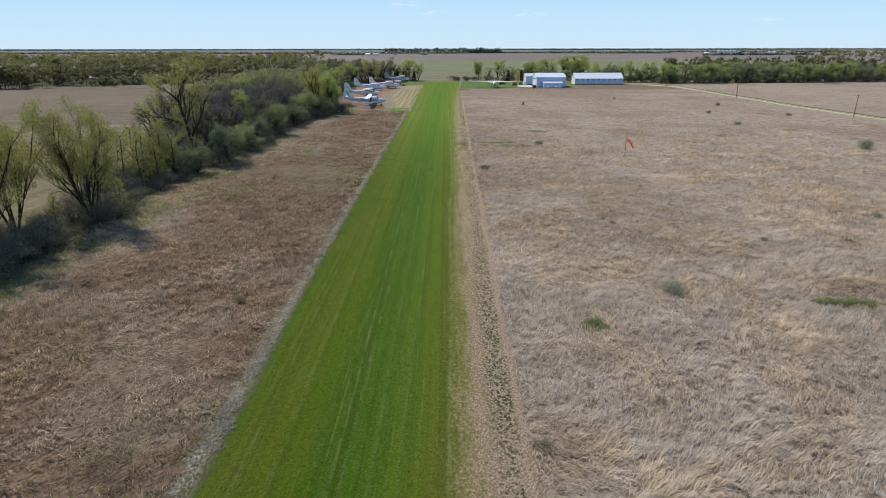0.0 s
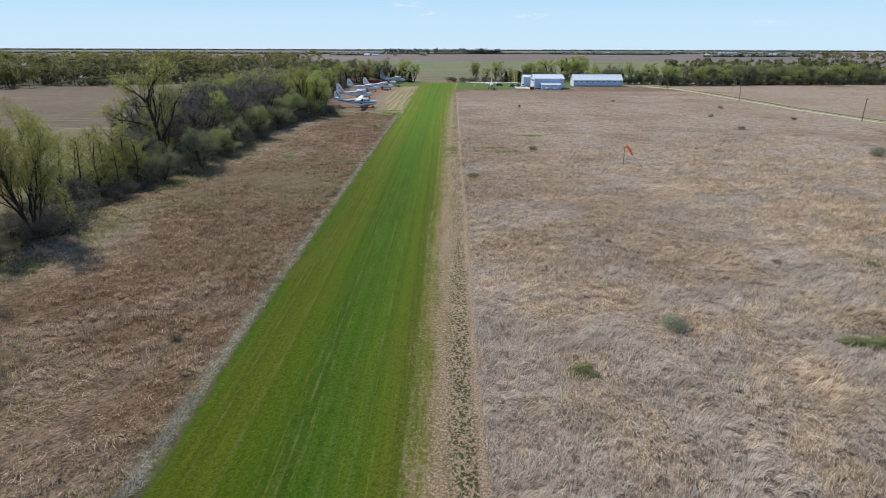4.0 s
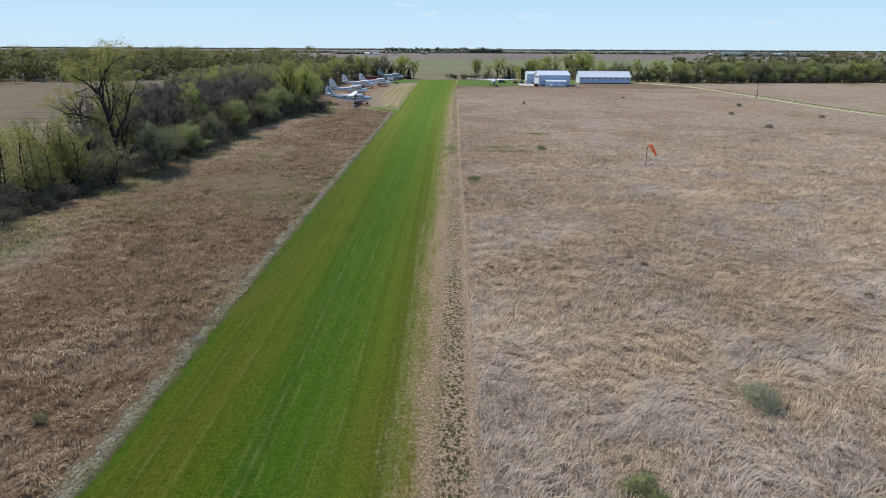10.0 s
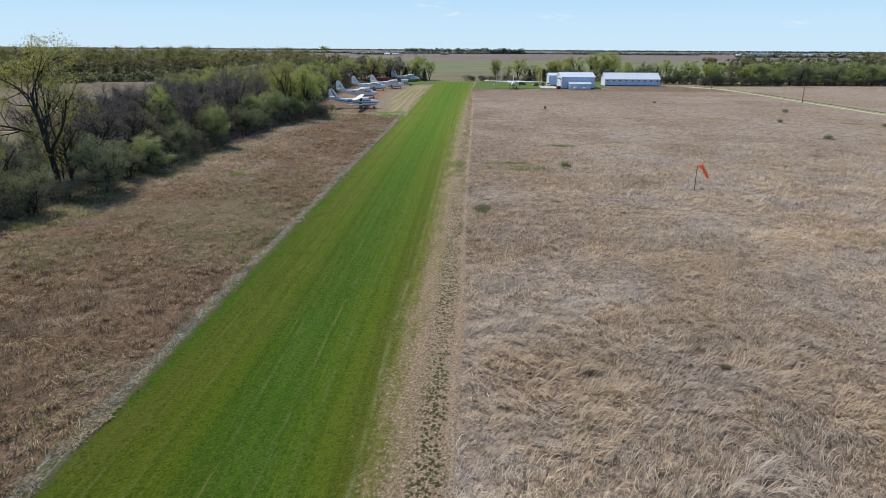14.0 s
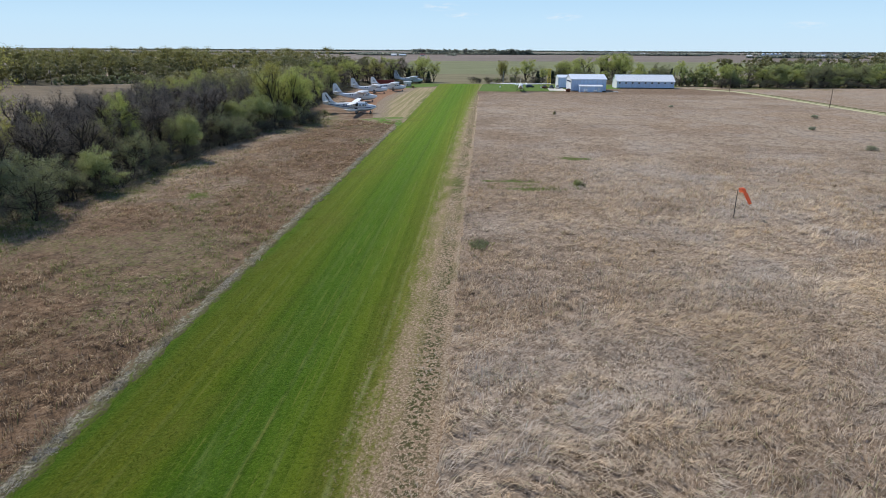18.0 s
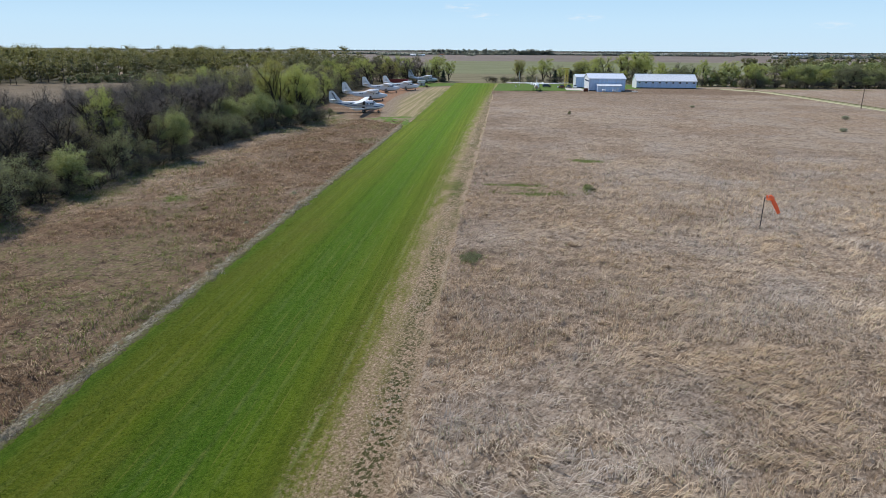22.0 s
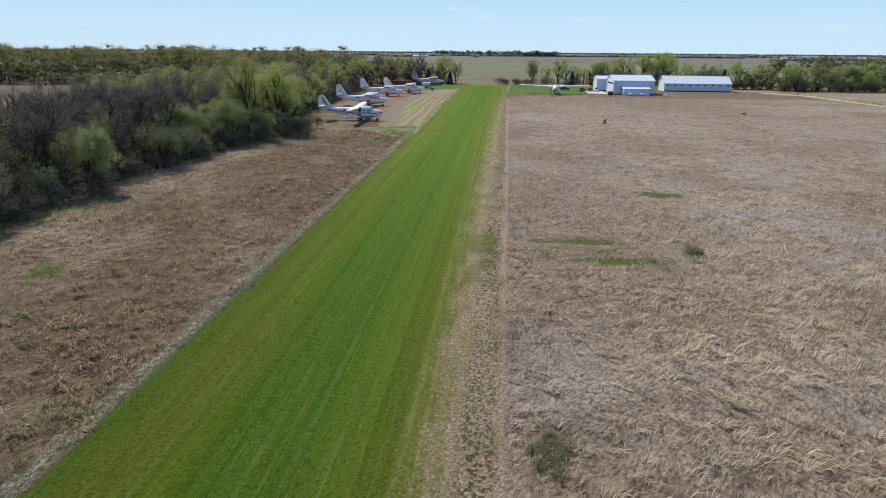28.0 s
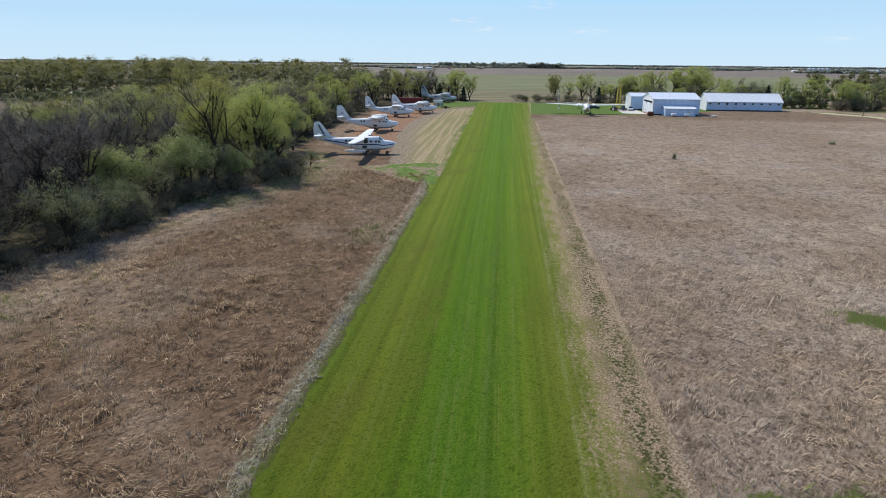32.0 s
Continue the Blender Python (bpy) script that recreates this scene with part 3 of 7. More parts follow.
M = {
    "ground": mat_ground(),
    "mown": mat_mown(),
    "windrow": mat_windrow(),
    "blade": mat_blades("dead_grass_blades", (UMBER, (0.41, 0.304, 0.195), (0.63, 0.502, 0.36), (0.74, 0.60, 0.44), (0.50, 0.392, 0.28), (0.96, 0.83, 0.67))),
    "blade_pale": mat_blades("bleached_grass_blades", ((0.17, 0.135, 0.08), (0.38, 0.315, 0.215), (0.60, 0.51, 0.38))),
    "lawn": mat_lawn(),
    # litter brown taken darker so that its colour carries the shade under crowns
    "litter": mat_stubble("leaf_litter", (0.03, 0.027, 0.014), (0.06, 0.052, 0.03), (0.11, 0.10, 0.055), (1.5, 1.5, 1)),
    "tilled": mat_field("tilled_brown_soil", (0.115, 0.089, 0.058), (0.165, 0.128, 0.085), (0.05, 0.34, 0)),
    "meadow": mat_field("dull_spring_meadow", (0.118, 0.103, 0.048), (0.17, 0.138, 0.075)),
    "green_field": mat_field("green_cover_crop", (0.135, 0.15, 0.07), (0.18, 0.18, 0.10), (0.01, 0.06, 0)),
    "fallow": mat_field("dull_fallow_grass", (0.14, 0.125, 0.07), (0.19, 0.165, 0.095), (0.02, 0.08, 0)),
    "far_field": mat_field("distant_brown_farmland", (0.15, 0.12, 0.10), (0.20, 0.165, 0.135), (0.002, 0.02, 0), (0.05, 0.05, 1)),
    "mown_patch": mat_patch(),
    "bare_earth": mat_mottled("trodden_rust_brown_earth", (0.25, 0.145, 0.088), (0.235, 0.175, 0.12), 6.0),
    "lush": mat_mottled("lush_green_grass", (0.10, 0.165, 0.028), (0.25, 0.185, 0.125), 3.2, 0.52),
    "gravel": mat_stubble("pale_gravel_track", (0.33, 0.315, 0.17), (0.48, 0.45, 0.27), (0.60, 0.565, 0.37), (3, 3, 1)),
    "lane_verge": mat_stubble("dull_green_verge", (0.055, 0.062, 0.018), (0.095, 0.10, 0.03), (0.17, 0.16, 0.07)),
    "verge": mat_stubble("green_verge_grass", (0.05, 0.09, 0.015), (0.10, 0.16, 0.03), (0.18, 0.22, 0.07)),
    "concrete": mat_plain("pale_concrete", (0.55, 0.52, 0.47), 0.9, 0, 0.08, 0.6),
    "bark_dark": mat_bark("dark_furrowed_bark", (0.022, 0.018, 0.014), (0.07, 0.058, 0.046)),
    "bark_grey": mat_bark("grey_brown_bark", (0.05, 0.042, 0.035), (0.13, 0.11, 0.095)),
    "leaf_yellow": mat_leaf("yellow_green_young_leaves", (0.30, 0.285, 0.06), (0.38, 0.36, 0.08), (0.47, 0.445, 0.125)),
    "leaf_fresh": mat_leaf("fresh_green_leaves", (0.26, 0.29, 0.09), (0.33, 0.36, 0.125), (0.41, 0.44, 0.19)),
    "leaf_lime": mat_leaf("bright_yellow_green_leaves", (0.34, 0.375, 0.08), (0.41, 0.44, 0.11), (0.49, 0.51, 0.16)),
    "leaf_dull": mat_leaf("dull_green_leaves", (0.20, 0.215, 0.09), (0.26, 0.28, 0.125), (0.35, 0.365, 0.18)),
    "leaf_bud": mat_leaf("budding_olive_brown_leaves", (0.22, 0.205, 0.085), (0.28, 0.26, 0.11), (0.36, 0.335, 0.15)),
    "leaf_wood": mat_leaf("olive_spring_foliage", (0.144, 0.143, 0.055), (0.174, 0.170, 0.066), (0.216, 0.210, 0.084), share=0.5),
    "leaf_crown": mat_leaf("yellow_olive_spring_foliage", (0.181, 0.172, 0.051), (0.210, 0.198, 0.060), (0.249, 0.234, 0.077), share=0.5),
    # leaf colour raised and greyed to imitate the haze over distant trees
    "leaf_far_hazed": mat_leaf("dull_far_foliage", (0.25, 0.275, 0.225), (0.29, 0.31, 0.255), (0.33, 0.35, 0.29), share=0.75),
    "leaf_cedar": mat_leaf("dark_cedar_foliage", (0.018, 0.03, 0.012), (0.035, 0.055, 0.02), (0.05, 0.07, 0.03)),
    "leaf_sage": mat_leaf("grey_green_willow_leaves", (0.32, 0.33, 0.19), (0.39, 0.40, 0.25), (0.48, 0.48, 0.33)),
    "twig": mat_bark("grey_brown_twigs", (0.185, 0.147, 0.113), (0.32, 0.262, 0.205)),
    "twig_dark": mat_bark("dark_brown_twigs", (0.10, 0.083, 0.066), (0.18, 0.15, 0.12)),
    "white_paint": mat_plain("weathered_white_aircraft_paint", (0.78, 0.78, 0.76), 0.4, 0, 0.06, 0.5),
    "grey_paint": mat_plain("faded_grey_paint", (0.60, 0.63, 0.65), 0.45, 0, 0.1, 0.5),
    "blue_paint": mat_plain("navy_blue_paint", (0.03, 0.06, 0.18), 0.4, 0, 0.08, 0.8),
    "black_paint": mat_plain("black_paint", (0.02, 0.02, 0.022), 0.5, 0, 0.1, 0.8),
    "red_paint": mat_plain("dark_red_paint", (0.22, 0.03, 0.025), 0.55, 0, 0.12, 0.8),
    "rubber": mat_plain("black_rubber", (0.025, 0.025, 0.025), 0.85, 0, 0.1, 3),
    "metal": mat_plain("dull_bare_metal", (0.35, 0.35, 0.36), 0.4, 0.7, 0.12, 2),
    "dark_metal": mat_plain("oily_dark_metal", (0.06, 0.06, 0.06), 0.5, 0.6, 0.12, 2),
    "glass": mat_glass("dark_window_glass"),
    "wall_blue": mat_ribbed("pale_blue_steel_siding", (0.54, 0.65, 0.80), 0),
    "wall_blue_end": mat_ribbed("pale_blue_steel_siding_end", (0.54, 0.65, 0.80), 1),
    "wall_white": mat_ribbed("white_steel_siding", (0.72, 0.74, 0.76), 1),
    "roof_white": mat_ribbed("white_steel_roofing", (0.78, 0.80, 0.81), 0, 0.3, 0.4),
    "roof_blue": mat_ribbed("pale_grey_steel_roofing", (0.66, 0.70, 0.76), 0, 0.3, 0.4),
    "trim": mat_plain("white_trim_paint", (0.75, 0.75, 0.73), 0.5, 0, 0.06),
    "pole_wood": mat_bark("weathered_pole_wood", (0.10, 0.075, 0.055), (0.20, 0.155, 0.12)),
    "orange": mat_nylon("orange_nylon", (0.98, 0.26, 0.10)),
    "yellow": mat_plain("faded_yellow_paint", (0.62, 0.47, 0.08), 0.6, 0, 0.15, 2),
    "rust": mat_plain("rusty_steel", (0.16, 0.06, 0.035), 0.85, 0.1, 0.2, 2),
    "stone": mat_plain("pale_limestone", (0.50, 0.48, 0.44), 0.9, 0, 0.12, 1.5),
    "far_white": mat_plain("distant_white_paint", (0.75, 0.75, 0.74), 0.6, 0, 0.05),
    "bin_steel": mat_plain("galvanised_bin_steel", (0.45, 0.52, 0.60), 0.45, 0.3, 0.06),
}


# ---- mesh building ----
class Build:
    """Gathers vertices and faces of one part."""

    def __init__(self):
        self.v, self.f, self.n = [], [], 0

    def add(self, verts, faces):
        k = self.n
        self.v.extend(tuple(map(float, p)) for p in verts)
        self.f.extend(tuple(k + i for i in face) for face in faces)
        self.n += len(verts)
        return self

    def box(self, a, b, bevel=0.0):
        (x0, y0, z0), (x1, y1, z1) = a, b
        if bevel <= 0:
            v = [(x, y, z) for z in (z0, z1) for y in (y0, y1) for x in (x0, x1)]
            return self.add(v, [(0, 2, 3, 1), (4, 5, 7, 6), (0, 1, 5, 4), (2, 6, 7, 3), (0, 4, 6, 2), (1, 3, 7, 5)])
        e = bevel
        rings = [(z0, e), (z0 + e, 0), (z1 - e, 0), (z1, e)]
        secs = []
        for z, q in rings:
            c = e
            secs.append([(x0 + q + c, y0 + q, z), (x1 - q - c, y0 + q, z), (x1 - q, y0 + q + c, z), (x1 - q, y1 - q - c, z),
                         (x1 - q - c, y1 - q, z), (x0 + q + c, y1 - q, z), (x0 + q, y1 - q - c, z), (x0 + q, y0 + q + c, z)])
        return self.loft(secs)

    def loft(self, sections, closed=True, caps=True):
        n = len(sections[0])
        v = [p for s in sections for p in s]
        f = []
        for i in range(len(sections) - 1):
            for j in range(n if closed else n - 1):
                a, b = i * n + j, i * n + (j + 1) % n
                f.append((a, b, b + n, a + n))
        if caps and closed:
            f.append(tuple(reversed(range(n))))
            f.append(tuple(range((len(sections) - 1) * n, len(sections) * n)))
        return self.add(v, f)

    def tube(self, path, radii, sides=8, caps=True):
        secs = []
        pts = [Vector(p) for p in path]
        if isinstance(radii, (int, float)):
            radii = [radii] * len(pts)
        for i, p in enumerate(pts):
            d = (pts[min(i + 1, len(pts) - 1)] - pts[max(i - 1, 0)]).normalized()
            s = d.cross(Vector((0, 0, 1)) if abs(d.z) < 0.9 else Vector((1, 0, 0))).normalized()
            u = s.cross(d)
            secs.append([p + radii[i] * (math.cos(q) * s + math.sin(q) * u) for q in (2 * math.pi * k / sides for k in range(sides))])
        return self.loft(secs, True, caps)

    def make(self, name, mat, parent=None, label="", smooth=False, m=None):
        me = bpy.data.meshes.new(name)
        me.from_pydata(self.v, [], self.f)
        me.materials.append(mat)
        if smooth:
            me.shade_smooth()
            me.set_sharp_from_angle(angle=radians(40))
        ob = new(name, me)
        if m is not None:
            ob.matrix_basis = m
        if parent is not None:
            ob.parent = parent
        if label:
            tagged(ob, label)
        return ob


def thing(name, label, category, m=None, group="", kind=""):
    ob = new(name)
    ob.empty_display_size = 0.5
    if m is not None:
        ob.matrix_basis = m
    return tagged(ob, label, category, group, kind)


def raw_mesh(name, verts, loops, sizes, mats, mat_index=None):
    """A mesh straight from arrays: verts (n, 3), loops flat, sizes: corners per face."""
    me = bpy.data.meshes.new(name)
    me.vertices.add(len(verts))
    me.vertices.foreach_set("co", np.ascontiguousarray(verts, np.float32).ravel())
    me.loops.add(len(loops))
    me.loops.foreach_set("vertex_index", np.ascontiguousarray(loops, np.int32))
    me.polygons.add(len(sizes))
    starts = np.concatenate([[0], np.cumsum(sizes)[:-1]]).astype(np.int32)
    me.polygons.foreach_set("loop_start", starts)
    if mat_index is not None:
        me.polygons.foreach_set("material_index", np.ascontiguousarray(mat_index, np.int32))
    for mm in mats:
        me.materials.append(mm)
    me.update(calc_edges=True)
    return me


def set_field(me, name, values):
    me.attributes.new(name, "FLOAT", "POINT").data.foreach_set("value", np.ascontiguousarray(values, np.float32))


# smooth value noise over the plan, for drifts of growth and relief
LATTICE = np.random.default_rng(5).random((256, 256)).astype(np.float32)


def drift(x, y, size, octaves=3):
    total, amp, norm = 0.0, 1.0, 0.0
    for o in range(octaves):
        u, v = np.asarray(x) / size * 2**o + 37.1 * o + 500, np.asarray(y) / size * 2**o + 11.7 * o + 500
        i, j = np.floor(u).astype(int), np.floor(v).astype(int)
        fu, fv = u - i, v - j
        fu, fv = fu * fu * (3 - 2 * fu), fv * fv * (3 - 2 * fv)
        a, b = LATTICE[i % 256, j % 256], LATTICE[(i + 1) % 256, j % 256]
        c, d = LATTICE[i % 256, (j + 1) % 256], LATTICE[(i + 1) % 256, (j + 1) % 256]
        total = total + amp * ((a * (1 - fu) + b * fu) * (1 - fv) + (c * (1 - fu) + d * fu) * fv)
        norm += amp
        amp *= 0.55
    return total / norm


def smooth(a, b, v):
    q = np.clip((np.asarray(v) - a) / (b - a), 0, 1)
    return q * q * (3 - 2 * q)


# low green growth: x, y, half width, half depth, strength
GREEN_SPOTS = [(24.8, 64.6, 1.6, 1.6, 0.5), (14.4, 56.0, 1.4, 1.4, 0.7), (41.5, 61.6, 3.6, 1.6, 0.8), (55.0, 84.0, 1.6, 1.4, 0.6),
               (28.9, 202.0, 3.4, 2.2, 1.1), (13.6, 171.3, 4.0, 1.3, 0.95), (18.8, 171.2, 5.0, 1.5, 0.95), (10.4, 177.4, 2.6, 1.1, 0.95), (14.6, 177.4, 4.0, 1.5, 0.95), (16.2, 174.6, 3.4, 1.6, 0.75), (4.6, 175.0, 2.4, 7.0, 0.68), (24.9, 174.0, 1.4, 1.4, 0.6),
               (8.8, 139.0, 1.5, 2.6, 0.5), (-34.6, 163.0, 2.6, 3.0, 0.85), (-22.0, 165.0, 1.4, 2.2, 0.5), (132.0, 255.0, 6.0, 4.0, 0.5), (124.5, 255.8, 4.0, 4.5, 0.75), (108.8, 205.2, 3.0, 3.0, 0.7),
               (106.0, 213.0, 5.0, 4.0, 0.45), (-18.5, 226.0, 3.0, 6.0, 0.5), (62.0, 405.0, 5.0, 6.0, 0.6), (98.0, 220.0, 3.0, 4.0, 0.4)]


def wood_edge(y):
    """East edge of the woodland belt."""
    return np.interp(y, [40, 95, 120, 145, 170, 210, 245, 262, 280, 300, 420], [-52, -48, -51, -50, -48, -49, -44.5, -40, -41, -50, -58])


def growth(x, y):
    """How green and how rusty the rough grass is at a place."""
    x, y = np.asarray(x, float), np.asarray(y, float)
    wob = 0.6 * drift(x, y, 2.5, 3) + 0.4 * drift(x + 7, y, 0.7, 2)
    g = np.zeros_like(x)
    for cx, cy, wx, wy, s in GREEN_SPOTS:
        d = np.hypot((x - cx) / wx, (y - cy) / wy) + 2.2 * (wob - 0.5)
        g = np.maximum(g, 0.76 * s * (1 - smooth(0.25, 1.4, d)))
    edge = wood_edge(y)
    near = smooth(edge + 11, edge + 2, x) * smooth(0.36, 0.58, drift(x, y, 9.0, 3)) * (y < 300)
    g = np.maximum(g, 0.48 * near)
    left = ((x < -16) & (x > -60)).astype(float)
    g = np.maximum(g, left * 0.18 * smooth(0.55, 0.75, drift(x + 90, y, 14.0, 3)))
    r = left * (0.52 + 0.2 * smooth(0.38, 0.62, drift(x, y + 40, 30.0, 3)) + 0.4 * smooth(0.36, 0.6, drift(x + 50, y, 8.0, 3)) + 0.25 * smooth(120, 80, y) + 0.1 * smooth(160, 190, y) - 0.25 * smooth(262, 275, y))
    r = np.clip(r * (1 - 0.55 * left * smooth(edge + 13, edge + 3, x) * smooth(300, 270, y)), 0, 1)
    right = (x > 6) & (x < 150) & (y < 455)
    g = np.maximum(g, 0.55 * smooth(60, 75, x) * smooth(440, 460, y) * smooth(0.3, 0.6, drift(x, y, 16.0, 3)))
    olive = left * smooth(100, 122, y) * smooth(172, 150, y)
    g = np.maximum(g, 0.37 * olive * smooth(0.36, 0.62, drift(x + 30, y, 9.0, 3)))
    r = np.clip(r + 0.3 * olive, 0, 1)
    r = np.maximum(r, right * 0.45 * smooth(45, 8, x) * smooth(40, 110, y) * smooth(0.3, 0.62, drift(x, y, 26.0, 3)))
    r = np.maximum(r, right * 0.4 * smooth(250, 380, y) * smooth(130, 75, x) * smooth(0.42, 0.66, drift(x, y * 0.5, 40.0, 3)))
    r = np.maximum(r, right * 0.75 * smooth(385, 412, y) * smooth(0.2, 0.5, drift(x, y, 20.0, 3)))
    r = np.maximum(r, right * 0.9 * smooth(24, 10, x) * smooth(372, 405, y))
    r = np.maximum(r, right * 0.3 * smooth(0.52, 0.72, drift(x, y, 18.0, 3)))
    return g, r * (1 - 0.5 * g)


# ---- the ground and what is laid out on it ----
def build_ground():
    xs = np.concatenate([np.linspace(-6000, -320, 24), np.arange(-300, -70, 6.0), np.arange(-70, 160, 1.0), np.arange(160, 340, 6.0), np.linspace(360, 6000, 24)])
    ys = np.concatenate([np.linspace(-600, 10, 10), np.arange(20, 300, 1.0), np.arange(300, 520, 3.0), np.linspace(540, 4700, 60)])
    gx, gy = np.meshgrid(xs, ys, indexing="ij")
    z = 0.34 * (drift(gx, gy, 2.2, 3) - 0.5) + 0.5 * (drift(gx, gy, 22.0, 2) - 0.5)
    calm = smooth(-24, -17, gx) * smooth(11, 7, gx)
    flat = np.maximum(calm, smooth(405, 425, gy))
    flat = np.maximum(flat, smooth(-40, -46, gx))
    flat = np.maximum(flat, smooth(246, 254, gy) * smooth(-12, -14, gx))
    flat = np.maximum(flat, smooth(140, 146, gx))
    z = z * (1 - flat) - 0.02 * flat
    verts = np.stack([gx, gy, z], -1).reshape(-1, 3)
    nx, ny = len(xs), len(ys)
    i, j = np.meshgrid(np.arange(nx - 1), np.arange(ny - 1), indexing="ij")
    a = (i * ny + j).ravel()
    quads = np.stack([a, a + ny, a + ny + 1, a + 1], -1)
    cx, cy = (xs[:-1] + xs[1:])[i] / 2, (ys[:-1] + ys[1:])[j] / 2
    far = np.where((cy > 700) | (np.abs(cx) > 400), 1, 0)
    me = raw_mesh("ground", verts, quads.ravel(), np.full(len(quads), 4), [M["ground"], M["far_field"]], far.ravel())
    g, r = growth(verts[:, 0], verts[:, 1])
    set_field(me, "green", g)
    set_field(me, "rust", r)
    me.shade_smooth()
    tagged(new("ground", me), "flat farmland of dead brown prairie grass reaching the horizon", "ground", kind="structure")


def sheet(name, outline_left, outline_right, z, mat, label, category, rag=0.0, step=1.0, kind="structure", crown=0.0, fields=None, cols=9):
    """A strip laid along y between two x-profiles [(y, x), ...], with ragged edges."""
    (ya, yb) = outline_left[0][0], outline_left[-1][0]
    y = np.arange(ya, yb + step / 2, step)
    xl = np.interp(y, *zip(*outline_left)) + rag * (drift(y * 0, y, 1.1, 3) + 0.35 * drift(y * 0, y, 7.0, 2) - 0.67)
    xr = np.interp(y, *zip(*outline_right)) + rag * (drift(y * 0 + 77, y, 1.1, 3) + 0.35 * drift(y * 0 + 77, y, 7.0, 2) - 0.67)
    q = np.linspace(0, 1, cols)
    gx = xl[:, None] * (1 - q) + xr[:, None] * q
    gy = np.repeat(y[:, None], cols, 1)
    gz = np.full_like(gx, z) + crown * np.sin(np.pi * q)[None, :]
    gz[:, [0, -1]] = -0.01
    verts = np.stack([gx, gy, gz], -1).reshape(-1, 3)
    i, j = np.meshgrid(np.arange(len(y) - 1), np.arange(cols - 1), indexing="ij")
    a = (i * cols + j).ravel()
    quads = np.stack([a, a + 1, a + cols + 1, a + cols], -1)
    me = raw_mesh(name, verts, quads.ravel(), np.full(len(quads), 4), [mat])
    wl, wr = np.interp(y, *zip(*outline_left))[:, None], np.interp(y, *zip(*outline_right))[:, None]
    values = fields(gx.ravel(), gy.ravel()) if fields else dict(across=((gx - wl) / np.maximum(0.5, wr - wl)).ravel())
    for key, value in values.items():
        set_field(me, key, value)
    me.shade_smooth()
    return tagged(new(name, me), label, category, kind=kind)


# lines of the mown ground: where the turf begins, where it gives way to stubble, where the prairie begins
TURF_WEST = [(-60, -14.3), (60, -14.7), (150, -14.7), (250, -14.5), (272, -13.6), (492, -15.0)]
TURF_EAST = [(-60, 2.6), (34, 2.6), (71, 3.0), (100, 2.9), (118, 3.5), (160, 3.7), (195, 3.8), (208, 4.0), (260, 4.6), (360, 6.6), (492, 11.5)]
STUBBLE_EAST = [(-60, 5.8), (61, 6.1), (109, 6.6), (157, 6.8), (206, 7.4), (260, 8.0), (418, 9.6)]


def mown_fields(x, y):
    west, mid, rim = (np.interp(y, *zip(*line)) for line in (TURF_WEST, TURF_EAST, STUBBLE_EAST))
    return dict(across=(x - west) / (mid - west), off=x - mid, rim=rim - x, green=growth(x, y)[0])


build_ground()
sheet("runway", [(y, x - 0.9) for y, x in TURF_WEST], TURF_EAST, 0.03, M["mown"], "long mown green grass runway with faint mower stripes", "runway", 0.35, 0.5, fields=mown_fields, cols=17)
sheet("mown_strip", [(y, x - 1.0) for y, x in TURF_EAST if y < 361] + [(418, 7.6)], STUBBLE_EAST, 0.022,
      M["mown"], "strip of dry tan stubble with tyre ruts beside the grass runway", "stubble strip", 0.5, 0.5, fields=mown_fields, cols=13)
sheet("windrow", [(-60, -17.0), (45, -16.9), (90, -16.8), (130, -16.7), (200, -16.6), (252, -16.0), (262, -16.9)], [(-60, -13.6), (45, -14.2), (75, -14.7), (150, -14.7), (252, -14.5), (262, -16.1)], 0.045,
      M["windrow"], "pale dead straw lying along the runway edge", "straw windrow", 1.0, 0.5, crown=0.02)
sheet("mown_patch", [(277, -25.5), (285, -26.5), (308, -30.0), (342, -35.0), (373, -36.2), (402, -34.0), (428, -31.5), (442, -30.0)], [(277, -13.3), (330, -13.6), (442, -14.3)], 0.02,
      M["mown_patch"], "mown tan grass apron in front of the parked aircraft", "mown grass", 1.2, 0.5)
sheet("parking_earth", [(298, -36), (310, -42), (324, -46), (345, -49), (395, -53), (440, -60), (462, -62)], [(298, -29), (342, -31), (389, -31.5), (438, -29.5), (462, -32)], 0.008,
      M["bare_earth"], "trodden rust brown grass under the parked aircraft", "trodden ground", 1.6, 0.5)
sheet("lush_grass", [(258, -16), (262, -20), (266, -24), (271, -28), (276, -31), (279, -27), (282, -20)], [(258, -14.2), (266, -13.4), (282, -13.4)], 0.026,
      M["lush"], "patch of lush green grass at the end of the straw windrow", "grass patch", 1.6, 0.5)
sheet("yard_grass", [(418, 8.3), (440, 9.0), (492, 11.4)], [(418, 26), (424, 54), (444, 57), (448, 87), (454, 91), (470, 127), (492, 132)], 0.014,
      M["verge"], "short green grass round the hangars", "grass yard", 1.8, 0.5)
sheet("east_grass", [(440, -40), (462, -33.8), (492, -34)], [(440, -32.9), (462, -14.6), (492, -14.9)], 0.016,
      M["verge"], "short green grass beside the end of the runway", "grass patch", 1.2)
sheet("tilled_field", [(219, -330), (300, -360), (385, -330), (430, -290), (452, -220)], [(219, -86), (300, -88), (385, -112), (430, -130), (452, -150)], 0.02,
      M["tilled"], "tilled brown field behind the woodland belt", "field", 3.0, 3.0)
sheet("meadow", [(-120, -330), (216, -330)], [(-120, -60), (30, -59), (104, -58), (120, -62), (216, -80)], 0.02, M["meadow"], "dull tan and green meadow behind the trees", "meadow", 3.0, 3.0)
